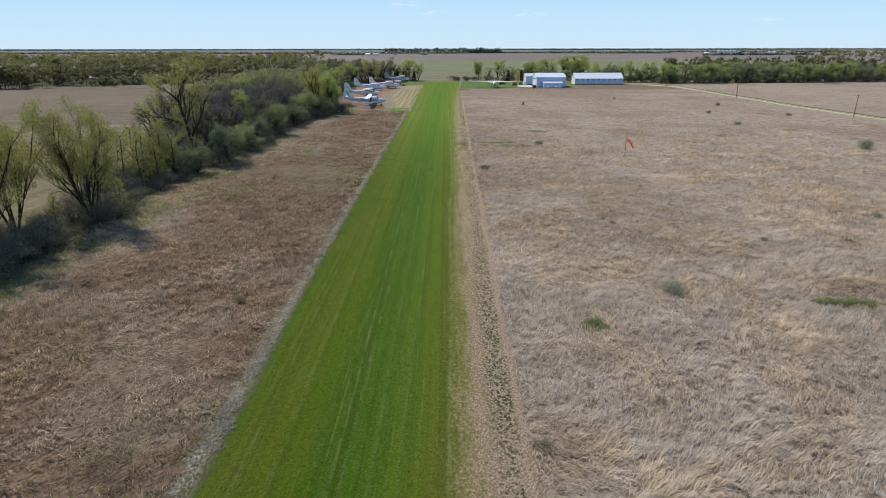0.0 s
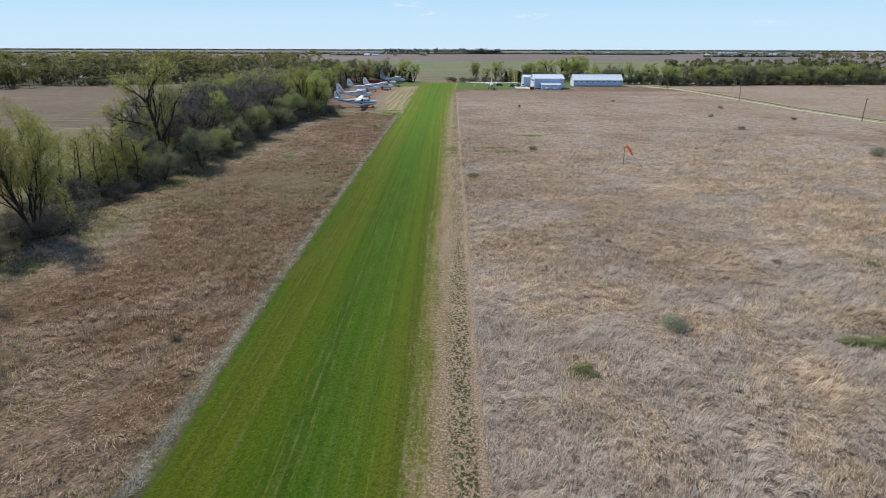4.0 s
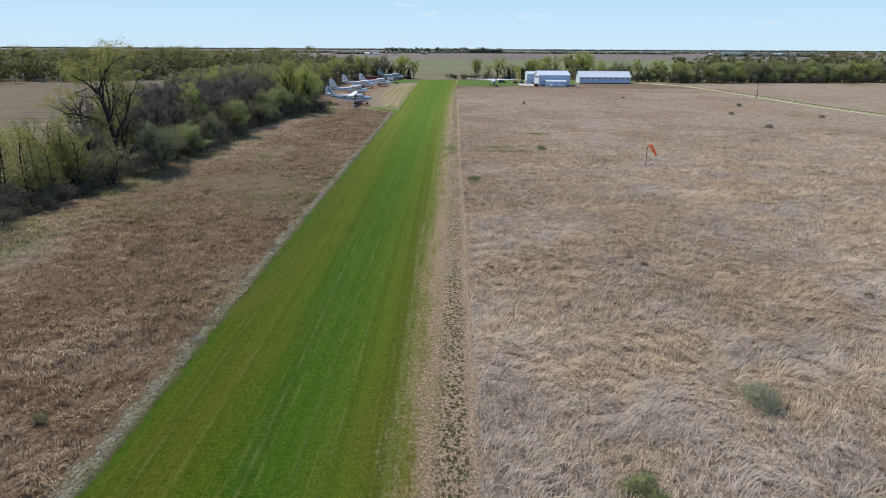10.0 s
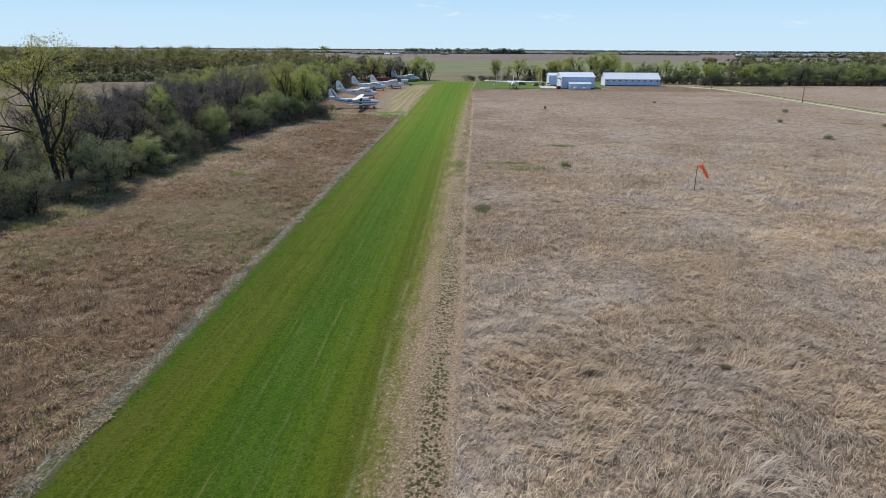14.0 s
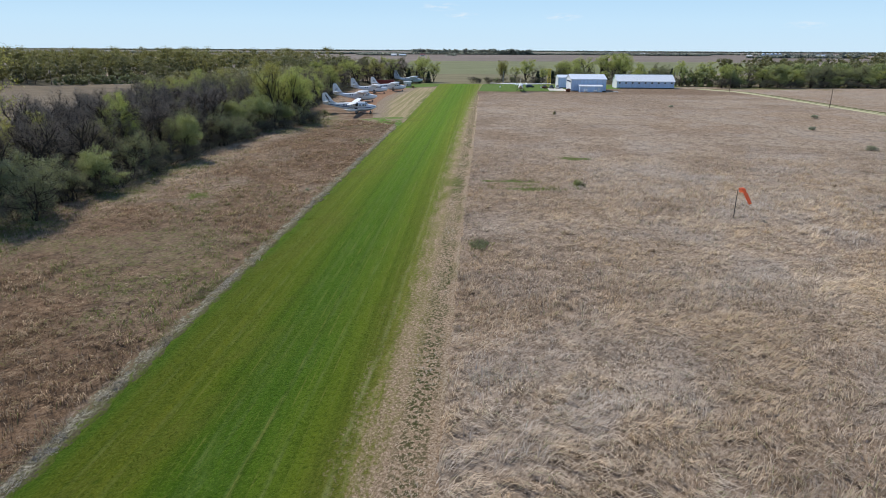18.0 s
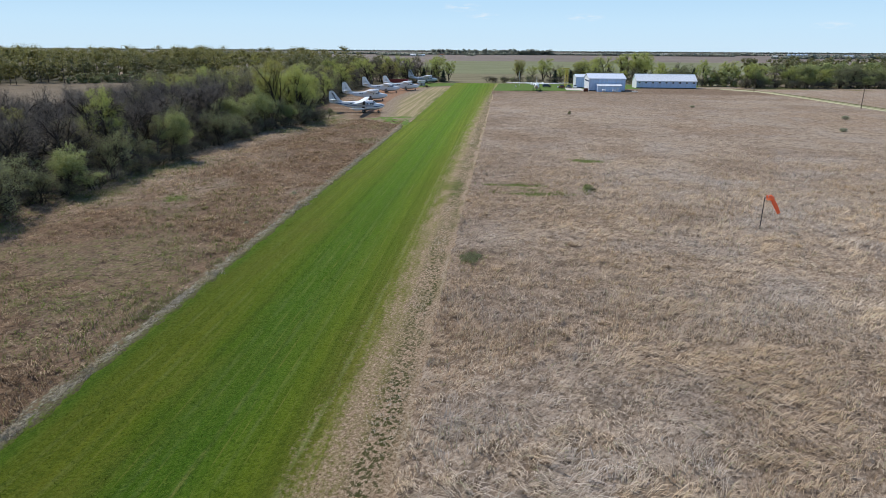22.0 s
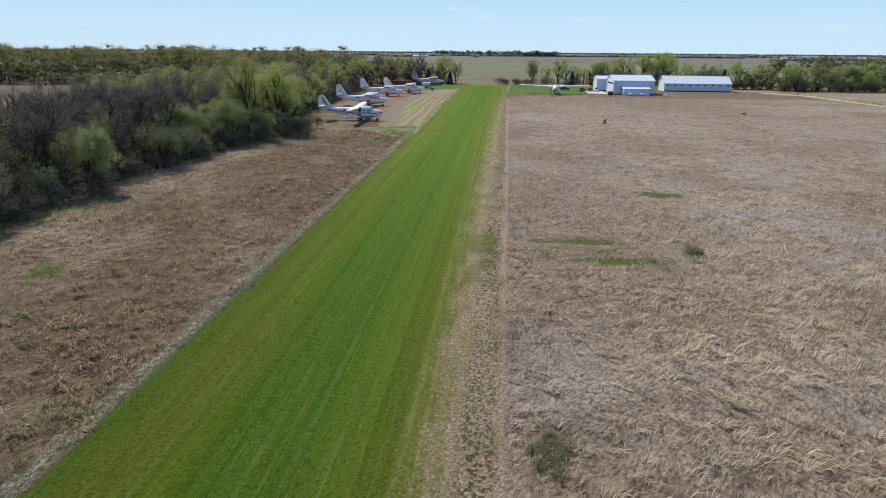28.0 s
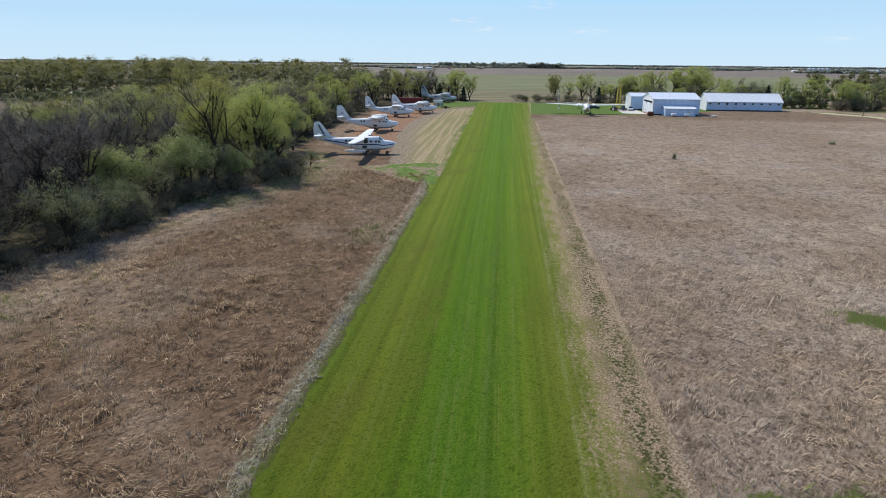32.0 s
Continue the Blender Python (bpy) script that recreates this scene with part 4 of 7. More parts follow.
sheet("green_field", [(494, -60), (800, -75), (1240, -110)], [(494, 150), (700, 230), (1240, 520)], 0.0, M["green_field"],
      "broad green field beyond the end of the runway", "field", 4.0, 8.0)
sheet("fallow_field", [(494, -52), (560, -60), (650, -66)], [(494, 140), (560, 170), (650, 205)], 0.006, M["fallow"],
      "dull brown fallow strip beyond the end of the runway", "field", 4.0, 6.0)
# litter sheets whose dark tone includes painted shade beneath the trees
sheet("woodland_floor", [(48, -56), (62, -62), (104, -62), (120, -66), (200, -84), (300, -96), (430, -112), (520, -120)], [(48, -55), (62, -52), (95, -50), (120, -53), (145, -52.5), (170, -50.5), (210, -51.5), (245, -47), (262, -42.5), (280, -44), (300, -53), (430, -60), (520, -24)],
      0.035, M["litter"], "leaf litter and brush under the woodland belt, coloured dark for tree shade", "woodland floor", 2.5)
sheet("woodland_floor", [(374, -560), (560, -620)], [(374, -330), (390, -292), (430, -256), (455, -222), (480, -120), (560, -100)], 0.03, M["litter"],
      "leaf litter under the far woods, coloured dark for tree shade", "woodland floor", 3.0, 3.0)
for n, x0, x1 in (("road_track", 148.9, 151.6), ("road_track", 152.7, 153.7)):
    sheet(n, [(150, x0 + 7), (236, x0 + 7), (292, x0 + 1.5), (400, x0 - 0.6), (430, x0 - 4), (452, x0 - 17)],
          [(150, x1 + 7), (236, x1 + 7), (292, x1 + 1.5), (400, x1 - 0.6), (430, x1 - 3), (452, x1 - 14)], 0.05, M["gravel"],
          "pale gravel wheel track of the farm lane", "farm lane", 0.4, 2.0)
sheet("road_verge", [(150, 148.6 + 7), (236, 148.6 + 7), (292, 150.2), (400, 148), (430, 145), (452, 132)],
      [(150, 156.6 + 7), (236, 156.6 + 7), (292, 157.8), (400, 155.6), (430, 153), (452, 144)], 0.012, M["lane_verge"],
      "dull green verge along the gravel farm lane", "road verge", 1.0, 2.0)


def blades(name, label, category, mat, zones, seed, mean_lean=(0.7, -0.45), flat=0.34, per=4, fade=(1e4, 2e4)):
    """Bent blades in tussocks over rectangles (x0, x1, y0, y1, per square metre, length, half width, where)."""
    rng = np.random.default_rng(seed)
    parts, tones = [], []
    for x0, x1, y0, y1, dens, hgt, wid, keep in zones:
        n = int((x1 - x0) * (y1 - y0) * dens)
        k = max(1, n // per)
        tx, ty = rng.uniform(x0, x1, k), rng.uniform(y0, y1, k)
        pick = rng.integers(0, k, n)
        ox, oy = rng.normal(0, 0.15, n), rng.normal(0, 0.15, n)
        x, y = tx[pick] + ox, ty[pick] + oy
        ok = keep(x, y) & (rng.random(n) > smooth(*fade, y))
        x, y, pick, ox, oy = x[ok], y[ok], pick[ok], ox[ok], oy[ok]
        h = hgt * rng.uniform(0.5, 1.3, len(x)) * (0.5 + drift(x, y, 7.0, 2))
        ta = 12.6 * drift(x, y, 9.0, 2) + rng.normal(0, 0.7, k)[pick]
        lx = (mean_lean[0] + 0.7 * np.cos(ta) + 2.5 * ox + rng.normal(0, 0.25, len(x))) * h
        ly = (mean_lean[1] + 0.7 * np.sin(ta) + 2.5 * oy + rng.normal(0, 0.25, len(x))) * h
        a = np.arctan2(ly, lx) + np.pi / 2 + rng.normal(0, 0.4, len(x))
        wx, wy = wid * np.cos(a), wid * np.sin(a)
        z0, z1, z2 = 0 * x - 0.12, flat * h, flat * h * rng.uniform(0.6, 1.2, len(x))
        tones.append(np.repeat(rng.random(k)[pick], 5))
        parts.append(np.stack([np.stack(c, -1) for c in ((x - wx, y - wy, z0), (x + wx, y + wy, z0), (x + 0.4 * lx + wx, y + 0.4 * ly + wy, z1),
                                                         (x + 0.4 * lx - wx, y + 0.4 * ly - wy, z1), (x + lx, y + ly, z2))], 1))
    quad = np.concatenate(parts)
    v = quad.reshape(-1, 3)
    base = 5 * np.arange(len(quad))[:, None]
    me = raw_mesh(name, v, (base + np.array([[0, 1, 2, 3, 3, 2, 4]])).ravel(), np.tile([4, 3], len(quad)), [mat])
    g, r = growth(v[:, 0], v[:, 1])
    set_field(me, "green", g)
    set_field(me, "rust", r)
    set_field(me, "tone", np.concatenate(tones))
    return tagged(new(name, me), label, category, kind="stuff")


def turf_blades(name, label, mat, x0, x1, y0, y1, dens, hgt, wid, seed, keep):
    """Short upright blades, one triangle each, over the mown turf."""
    rng = np.random.default_rng(seed)
    n = int((x1 - x0) * (y1 - y0) * dens)
    x, y = rng.uniform(x0, x1, n), rng.uniform(y0, y1, n)
    ok = keep(x, y, rng)
    x, y = x[ok], y[ok]
    n = len(x)
    a, h = rng.uniform(0, np.pi, n), hgt * rng.uniform(0.4, 1.3, n) * (0.4 + 1.2 * drift(x, y, 2.0, 2))
    wx, wy, z = wid * np.cos(a), wid * np.sin(a), 0 * x + 0.02
    tip = np.stack([x + rng.normal(0, 0.05, n), y + rng.normal(0, 0.05, n), z + h], -1)
    v = np.stack([np.stack([x - wx, y - wy, z], -1), np.stack([x + wx, y + wy, z], -1), tip], 1).reshape(-1, 3)
    me = raw_mesh(name, v, np.arange(3 * n), np.full(n, 3), [mat])
    for key, value in mown_fields(v[:, 0], v[:, 1]).items():
        set_field(me, key, value)
    return tagged(new(name, me), label, "grass", kind="stuff")


def east(x, y):
    return (x > np.interp(y, [0, 50, 130, 260, 420], [5.8, 6.0, 6.6, 7.9, 9.7])) & (x < 149)


def west(x, y):
    return (x < -16.6) & (x > wood_edge(y) - 6) & (y < 268 - 0.2 * (x + 16))


blades("prairie_grass", "dead straw-brown prairie grass bent over by the wind", "grass", M["blade"], [
    (5.8, 62, 26, 75, 32, 0.8, 0.016, east), (5.8, 80, 75, 130, 24, 0.75, 0.018, east), (5.8, 110, 130, 240, 12, 0.65, 0.021, east)], 11, (0.5, -0.3), 0.48, 8, fade=(140, 240))
blades("rough_grass", "rust-brown dead grass between the runway and the trees", "grass", M["blade"], [
    (-52, -16.2, 26, 130, 23, 0.65, 0.017, west), (-56, -16.2, 130, 275, 16, 0.55, 0.018, west)], 12, (0.5, -0.3), 0.5, 8)
blades("straw", "bleached straw heaped along the runway edge", "straw", M["blade_pale"], [
    (-17.4, -13.8, 26, 130, 170, 0.3, 0.016, lambda x, y: (x < np.interp(y, [30, 60], [-13.9, -14.8]) - 0.5 * drift(x, y, 3.0, 2)) & (drift(x, y, 1.3, 3) > 0.36 + np.interp(y, [30, 80], [0.17, 0.23]) * abs(x + 15.9 + 1.4 * (drift(0 * x, y, 5.0, 2) - 0.5)))), (-17.2, -14.5, 130, 256, 60, 0.38, 0.017, lambda x, y: drift(x, y, 1.3, 3) > 0.39 + 0.25 * abs(x + 15.75 + 1.6 * (drift(0 * x, y, 6.0, 2) - 0.5)))], 13, (0, 0), 0.45, 14)
blades("stubble", "short dry stubble of the tan strip beside the runway", "grass", M["blade"], [
    (3.4, 6.6, 26, 130, 20, 0.22, 0.016, lambda x, y: x > 3.4 + 0.006 * (y - 30)), (4.2, 7.6, 130, 260, 8, 0.22, 0.026, lambda x, y: x > 3.4 + 0.008 * (y - 30))], 14, (0, 0), 0.3)
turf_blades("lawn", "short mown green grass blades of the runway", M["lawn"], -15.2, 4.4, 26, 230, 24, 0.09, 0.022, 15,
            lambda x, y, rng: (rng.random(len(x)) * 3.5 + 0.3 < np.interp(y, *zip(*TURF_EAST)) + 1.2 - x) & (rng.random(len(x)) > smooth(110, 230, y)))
# ---- trees ----
def tube_rows(path, radii, sides):
    """Ring vertices and quads of one limb, as arrays."""
    path, radii = np.asarray(path, float), np.asarray(radii, float)
    d = np.gradient(path, axis=0)
    d /= np.linalg.norm(d, axis=1)[:, None] + 1e-9
    ref = np.where(np.abs(d[:, 2:3]) < 0.9, [[0, 0, 1.0]], [[1.0, 0, 0]])
    s = np.cross(d, ref)
    s /= np.linalg.norm(s, axis=1)[:, None] + 1e-9
    u = np.cross(s, d)
    q = 2 * np.pi * np.arange(sides) / sides
    ring = path[:, None] + radii[:, None, None] * (np.cos(q)[None, :, None] * s[:, None] + np.sin(q)[None, :, None] * u[:, None])
    n = len(path)
    i, j = np.meshgrid(np.arange(n - 1), np.arange(sides), indexing="ij")
    a, b = i * sides + j, i * sides + (j + 1) % sides
    return ring.reshape(-1, 3), np.stack([a, b, b + sides, a + sides], -1).reshape(-1, 4)


class Wood:
    def __init__(self, seed, low=0.35, taper=0.58, reach=1.0):
        self.low, self.taper, self.reach = low, taper, reach
        self.rng = np.random.default_rng(seed)
        self.v, self.f, self.n, self.tips = [], [], 0, []

    def limb(self, path, radii, sides):
        v, f = tube_rows(path, radii, sides)
        self.v.append(v)
        self.f.append(f + self.n)
        self.n += len(v)

    def grow(self, start, way, length, radius, level, levels, fan, kids, up, gnarl):
        rng = self.rng
        steps = (6, 4, 3, 2, 2)[min(level, 4)]
        pts, d = [np.array(start, float)], np.array(way, float)
        for _ in range(steps):
            d = d + rng.normal(0, gnarl, 3) + np.array([0, 0, up])
            d /= np.linalg.norm(d)
            pts.append(pts[-1] + d * length / steps)
        pts = np.array(pts)
        rad = radius * np.linspace(1, 0.45 if level < levels else 0.25, steps + 1)
        self.limb(pts, rad, (7, 5, 3, 3, 3)[min(level, 4)])
        if level >= 2 or level == levels:
            self.tips.append((pts[-1], length))
            if level < 3:
                self.tips.append((pts[steps // 2 + 1], length))
        if level == levels:
            return
        n = kids[level]
        lo = self.low if level == 0 else 0.3
        for k in range(n):
            q = lo + (1 - lo) * (k + rng.uniform(0, 0.9)) / n
            s = q * steps
            i = min(int(s), steps - 1)
            at = pts[i] + (pts[i + 1] - pts[i]) * (s - i)
            turn = rng.uniform(0, 2 * np.pi) if level else k * 2.4 + rng.uniform(-0.5, 0.5)
            side = np.cross(d, [np.cos(turn), np.sin(turn), 0.3])
            side /= np.linalg.norm(side) + 1e-9
            a = fan[level] * rng.uniform(0.75, 1.25) * (1.15 - 0.4 * q)
            w = np.cos(a) * (pts[i + 1] - pts[i]) / (np.linalg.norm(pts[i + 1] - pts[i]) + 1e-9) + np.sin(a) * side
            self.grow(at, w, length * (self.reach if level == 0 else 1.0) * rng.uniform(0.5, 0.72) * (1.15 - 0.45 * q), rad[i] * self.taper, level + 1, levels, fan, kids, up, gnarl)

    def mesh(self, name, mat):
        v, f = np.concatenate(self.v), np.concatenate(self.f)
        me = raw_mesh(name, v, f.ravel(), np.full(len(f), 4), [mat])
        me.shade_smooth()
        return me

    def leaves(self, name, mat, per_tip, spread, size, share=1.0):
        """Small leaves in loose clumps round the twig ends, each clump its own size."""
        rng = self.rng
        p = np.array([t for t, _ in self.tips])
        p = p[rng.random(len(p)) < share]
        big = rng.uniform(0.55, 1.35, len(p))
        count = np.maximum(2, per_tip * big**2).astype(int)
        out = rng.normal(0, 1, (count.sum(), 3)) * [1, 1, 0.7]
        c = np.repeat(p, count, 0) + out * spread * np.repeat(big, count)[:, None]
        return leaf_mesh(name, mat, c, rng, size, out)

    def fuzz(self, name, mat, per_tip, length, width):
        """Fine bare twigs."""
        rng = self.rng
        p = np.repeat(np.array([t for t, _ in self.tips]), per_tip, 0)
        d = rng.normal(0, 1, p.shape) + [0, 0, 0.55]
        d /= np.linalg.norm(d, axis=1)[:, None]
        p = p + rng.normal(0, 0.25, p.shape)
        side = np.cross(d, rng.normal(0, 1, p.shape))
        side /= np.linalg.norm(side, axis=1)[:, None] + 1e-9
        ln = length * rng.uniform(0.5, 1.2, (len(p), 1))
        tri = np.stack([p - side * width, p + side * width, p + d * ln], 1).reshape(-1, 3)
        return raw_mesh(name, tri, np.arange(len(tri)), np.full(len(p), 3), [mat])


def leaf_mesh(name, mat, c, rng, size, out):
    """Leaf sprays as pointed blades that face roughly away from the middle of their clump."""
    ok = c[:, 2] > 0.05
    c, out = c[ok], out[ok]
    n = len(c)
    d = out / (np.linalg.norm(out, axis=1)[:, None] + 1e-9) + rng.normal(0, 0.55, (n, 3)) + [0, 0, 0.25]
    a = np.cross(d, rng.normal(0, 1, (n, 3)))
    a /= np.linalg.norm(a, axis=1)[:, None] + 1e-9
    b = np.cross(d, a)
    b /= np.linalg.norm(b, axis=1)[:, None] + 1e-9
    s = size * rng.uniform(0.6, 1.35, (n, 1))
    tri = np.stack([c - a * s - b * s * 0.5, c + a * s - b * s * 0.4, c + b * s * 1.1], 1).reshape(-1, 3)
    return raw_mesh(name, tri, np.arange(3 * n), np.full(n, 3), [mat])


def tree_proto(name, label, seed, height, levels, fan, kids, up, gnarl, bark, crown, stems=1, radius=None, trunk=0.55, fuzz=None, low=0.3, taper=0.58, reach=1.0, splay=0.35):
    w = Wood(seed, low, taper, reach)
    radius = radius or height * 0.02
    for k in range(stems):
        a = w.rng.uniform(0, 6.28)
        lean = (0.12 if stems == 1 else splay)
        w.grow((0.25 * (stems > 1) * math.cos(a), 0.25 * (stems > 1) * math.sin(a), -0.1), (lean * math.cos(a), lean * math.sin(a), 1),
               height * trunk * w.rng.uniform(0.85, 1.1), radius, 0, levels, fan, kids, up, gnarl)
    # true to the wanted height
    top = max(t[2] for t, _ in w.tips)
    q = height / top
    w.v = [v * q for v in w.v]
    w.tips = [(t * q, ln * q) for t, ln in w.tips]
    ob = thing(name, label, "tree")
    t = new("trunk", w.mesh("trunk", M[bark]))
    t.parent = ob
    if fuzz:
        k = tagged(new("twig_haze", w.fuzz("twig_haze", M["twig_dark" if crown else "twig"], *fuzz)), kind="stuff")
        k.parent = ob
    if crown:
        c = tagged(new("crown", w.leaves("crown", M[crown[0]], *crown[1:])), kind="stuff")
        c.parent = ob
    return ob


PROTO = {}


def protos():
    fan3, k = (0.75, 0.7, 0.7), PROTO
    k["tall"] = [tree_proto("tree", "tall tree with dark gnarled limbs and sparse yellow-green young leaves", s, 16, 3, fan3, (9, 5, 4), 0.06, 0.17, "bark_dark",
                            ("leaf_yellow", 44, 0.38, 0.075, 0.9), trunk=0.62, fuzz=(4, 0.7, 0.013), radius=0.29, taper=0.62) for s in (1, 2)]
    k["vase"] = [tree_proto("tree", "many-stemmed tree with dark upright limbs and a fine yellow-olive crown", s, 14, 3, (0.42, 0.55, 0.65), (7, 4, 4), 0.05, 0.10, "bark_dark",
                            ("leaf_yellow", 24, 0.36, 0.066, 0.9), stems=8, trunk=0.82, fuzz=(4, 0.7, 0.013), radius=0.13, low=0.2, splay=0.2, reach=0.55, taper=0.6) for s in (23, 24)]
    k["leafy"] = [tree_proto("tree", "leafy spring tree with fresh yellow-green crown", s, 13, 3, (0.7, 0.7, 0.7), (9, 5, 4), 0.07, 0.15, "bark_dark",
                             ("leaf_lime", 38, 0.38, 0.085, 0.85), trunk=0.6, low=0.12, radius=0.3, taper=0.6) for s in (3, 4)]
    k["bare"] = [tree_proto("tree", "bare dark brown tree not yet in leaf", s, 10.5, 4, (0.85, 0.75, 0.7, 0.7), (8, 5, 4, 3), 0.06, 0.22, "bark_dark",
                            None, trunk=0.5, fuzz=(4, 0.9, 0.012), low=0.16, radius=0.27, taper=0.64) for s in (5, 6, 7)]
    k["bud"] = [tree_proto("tree", "tree in olive-brown bud with a thin crown", s, 12, 3, (0.75, 0.7, 0.7), (8, 5, 4), 0.06, 0.18, "bark_grey",
                           ("leaf_bud", 13, 0.33, 0.075, 0.8), trunk=0.55, fuzz=(5, 0.8, 0.013), low=0.14, radius=0.28, taper=0.62) for s in (8, 9)]
    k["slim"] = [tree_proto("tree", "slender upright young tree with thin tiers of pale yellow-green leaves", s, 10, 2, (0.95, 0.7), (26, 5), 0.07, 0.08, "bark_dark",
                            ("leaf_yellow", 13, 0.26, 0.07, 0.8), trunk=0.95, radius=0.13, low=0.08, reach=0.34, taper=0.42, fuzz=(3, 0.5, 0.01)) for s in (10, 11)]
    k["bush"] = [tree_proto("bush", "rounded bushy tree in fresh yellow-green leaf", s, 7.5, 2, (0.8, 0.75), (7, 6), 0.07, 0.18, "bark_dark",
                            ("leaf_fresh", 50, 0.32, 0.07, 0.9), stems=4, trunk=0.62, radius=0.1) for s in (12, 13)]
    k["dull"] = [tree_proto("bush", "bushy tree with dull grey-green young leaves", s, 8, 2, (0.8, 0.75), (7, 6), 0.07, 0.2, "bark_dark",
                            ("leaf_dull", 32, 0.30, 0.066, 0.75), stems=4, trunk=0.62, radius=0.12, fuzz=(5, 0.8, 0.012)) for s in (14, 15)]
    k["shrub"] = [tree_proto("shrub", "low tangled grey-brown undergrowth shrub at the wood's edge", s, 2.6, 1, (0.8,), (7,), 0.03, 0.22, "bark_dark",
                             (c, 14, 0.26, 0.05, 0.6), stems=6, trunk=0.7, radius=0.03, fuzz=(14, 0.7, 0.013)) for s, c in ((16, "leaf_dull"), (17, "leaf_bud"), (18, "leaf_dull"))]
    k["cedar"] = [cedar(19)]
    k["willow"] = [tree_proto("bush", "low grey-green willow bush in the dead grass", 20, 1.7, 1, (0.8,), (6,), 0.05, 0.2, "bark_grey",
                              ("leaf_sage", 60, 0.26, 0.04), stems=9, trunk=0.75, radius=0.018, splay=0.6, fuzz=(8, 0.4, 0.01))]
    k["sapling"] = [tree_proto("bush", "low bright green shrub in the dead grass", 22, 1.2, 1, (0.8,), (6,), 0.05, 0.2, "bark_grey",
                               ("leaf_fresh", 26, 0.2, 0.05), stems=7, trunk=0.75, radius=0.016, splay=0.6, fuzz=(6, 0.4, 0.01))]
    k["brush"] = [tree_proto("bush", "low dark green brush spreading in the dead grass", 25, 1.0, 1, (0.8,), (6,), 0.04, 0.25, "bark_dark",
                             ("leaf_dull", 30, 0.22, 0.05, 0.8), stems=9, trunk=0.75, radius=0.016, splay=0.9, fuzz=(8, 0.35, 0.01))]
    k["scrub"] = [tree_proto("bush", "small dark leafless shrub in the dead grass", 21, 0.9, 1, (0.8,), (6,), 0.05, 0.25, "bark_dark",
                             ("leaf_bud", 12, 0.16, 0.05), stems=6, trunk=0.75, radius=0.018, fuzz=(10, 0.3, 0.01))]


def cedar(seed):
    rng = np.random.default_rng(seed)
    ob = thing("cedar", "dark green cone-shaped cedar", "tree")
    Build().tube([(0, 0, -0.1), (0.05, 0, 2.5), (0, 0.05, 5.6)], [0.14, 0.09, 0.02], 6).make("trunk", M["bark_dark"], ob)
    n = 2600
    z = 5.9 * rng.uniform(0.03, 1, n) ** 1.15
    r = (1.5 * (1 - z / 6.0) ** 0.8 + 0.08) * np.sqrt(rng.uniform(0.25, 1, n)) * (0.8 + 0.35 * np.sin(5 * z + rng.uniform(0, 0.8, n)))
    a = rng.uniform(0, 6.28, n)
    c = new("crown", leaf_mesh("crown", M["leaf_cedar"], np.stack([r * np.cos(a), r * np.sin(a), z], -1), rng, 0.2, np.stack([np.cos(a), np.sin(a), 0.4 + 0 * z], -1)))
    c.parent = ob
    return ob


protos()
HEIGHTS = dict(vase=14, tall=16, leafy=13, bare=10.5, bud=12, slim=10, bush=7.5, dull=8, shrub=2.6, cedar=6, willow=1.7, sapling=1.2, brush=1.0, scrub=0.9)
USED = set()
tree_rng = random.Random(42)


def plant(kind, x, y, height, group="", wide=1.0):
    src = tree_rng.choice(PROTO[kind])
    s = height / HEIGHTS[kind]
    m = Matrix.Translation((x, y, -0.03)) @ Matrix.Rotation(tree_rng.uniform(0, 6.283), 4, "Z") @ Matrix.Diagonal((s * wide, s * wide, s, 1))
    if src.name in USED:
        ob = copy_thing(src, Matrix())
    else:
        USED.add(src.name)
        ob = src
    ob.matrix_basis = m
    if group:
        tagged(ob, group=group)
    return ob


# the woodland belt west of the runway, tree by tree where they stand out
BELT = "trees of the woodland belt"
# the trees that stand out, from the southern end on
for kind, x, y, h, wide in (
        ("vase", -53.6, 95.0, 18.5, 0.95), ("vase", -60, 86.5, 18, 0.85), ("vase", -56.5, 75.5, 18, 0.85), ("slim", -54.5, 87.5, 6, 0.9), ("slim", -50.5, 97.5, 6.5, 1),
        ("slim", -59.9, 118.7, 10.9, 1), ("slim", -56.8, 119, 10.3, 1), ("slim", -62.5, 117, 11, 1), ("slim", -58, 123, 10.5, 1.1), ("slim", -55, 122, 9, 1.1),
        ("slim", -61, 126, 11.5, 1.1), ("slim", -57, 128.5, 11.5, 1.1), ("slim", -54.5, 128, 9.5, 1.1), ("slim", -63, 121.5, 10, 1.1), ("slim", -60.5, 112.5, 8.5, 1),
        ("tall", -57.5, 147.8, 23, 1), ("bush", -51.8, 164, 7.4, 1.15), ("leafy", -57, 184, 14, 0.85), ("bush", -51, 195.2, 9, 0.9)):
    plant(kind, x, y, h, BELT, wide)
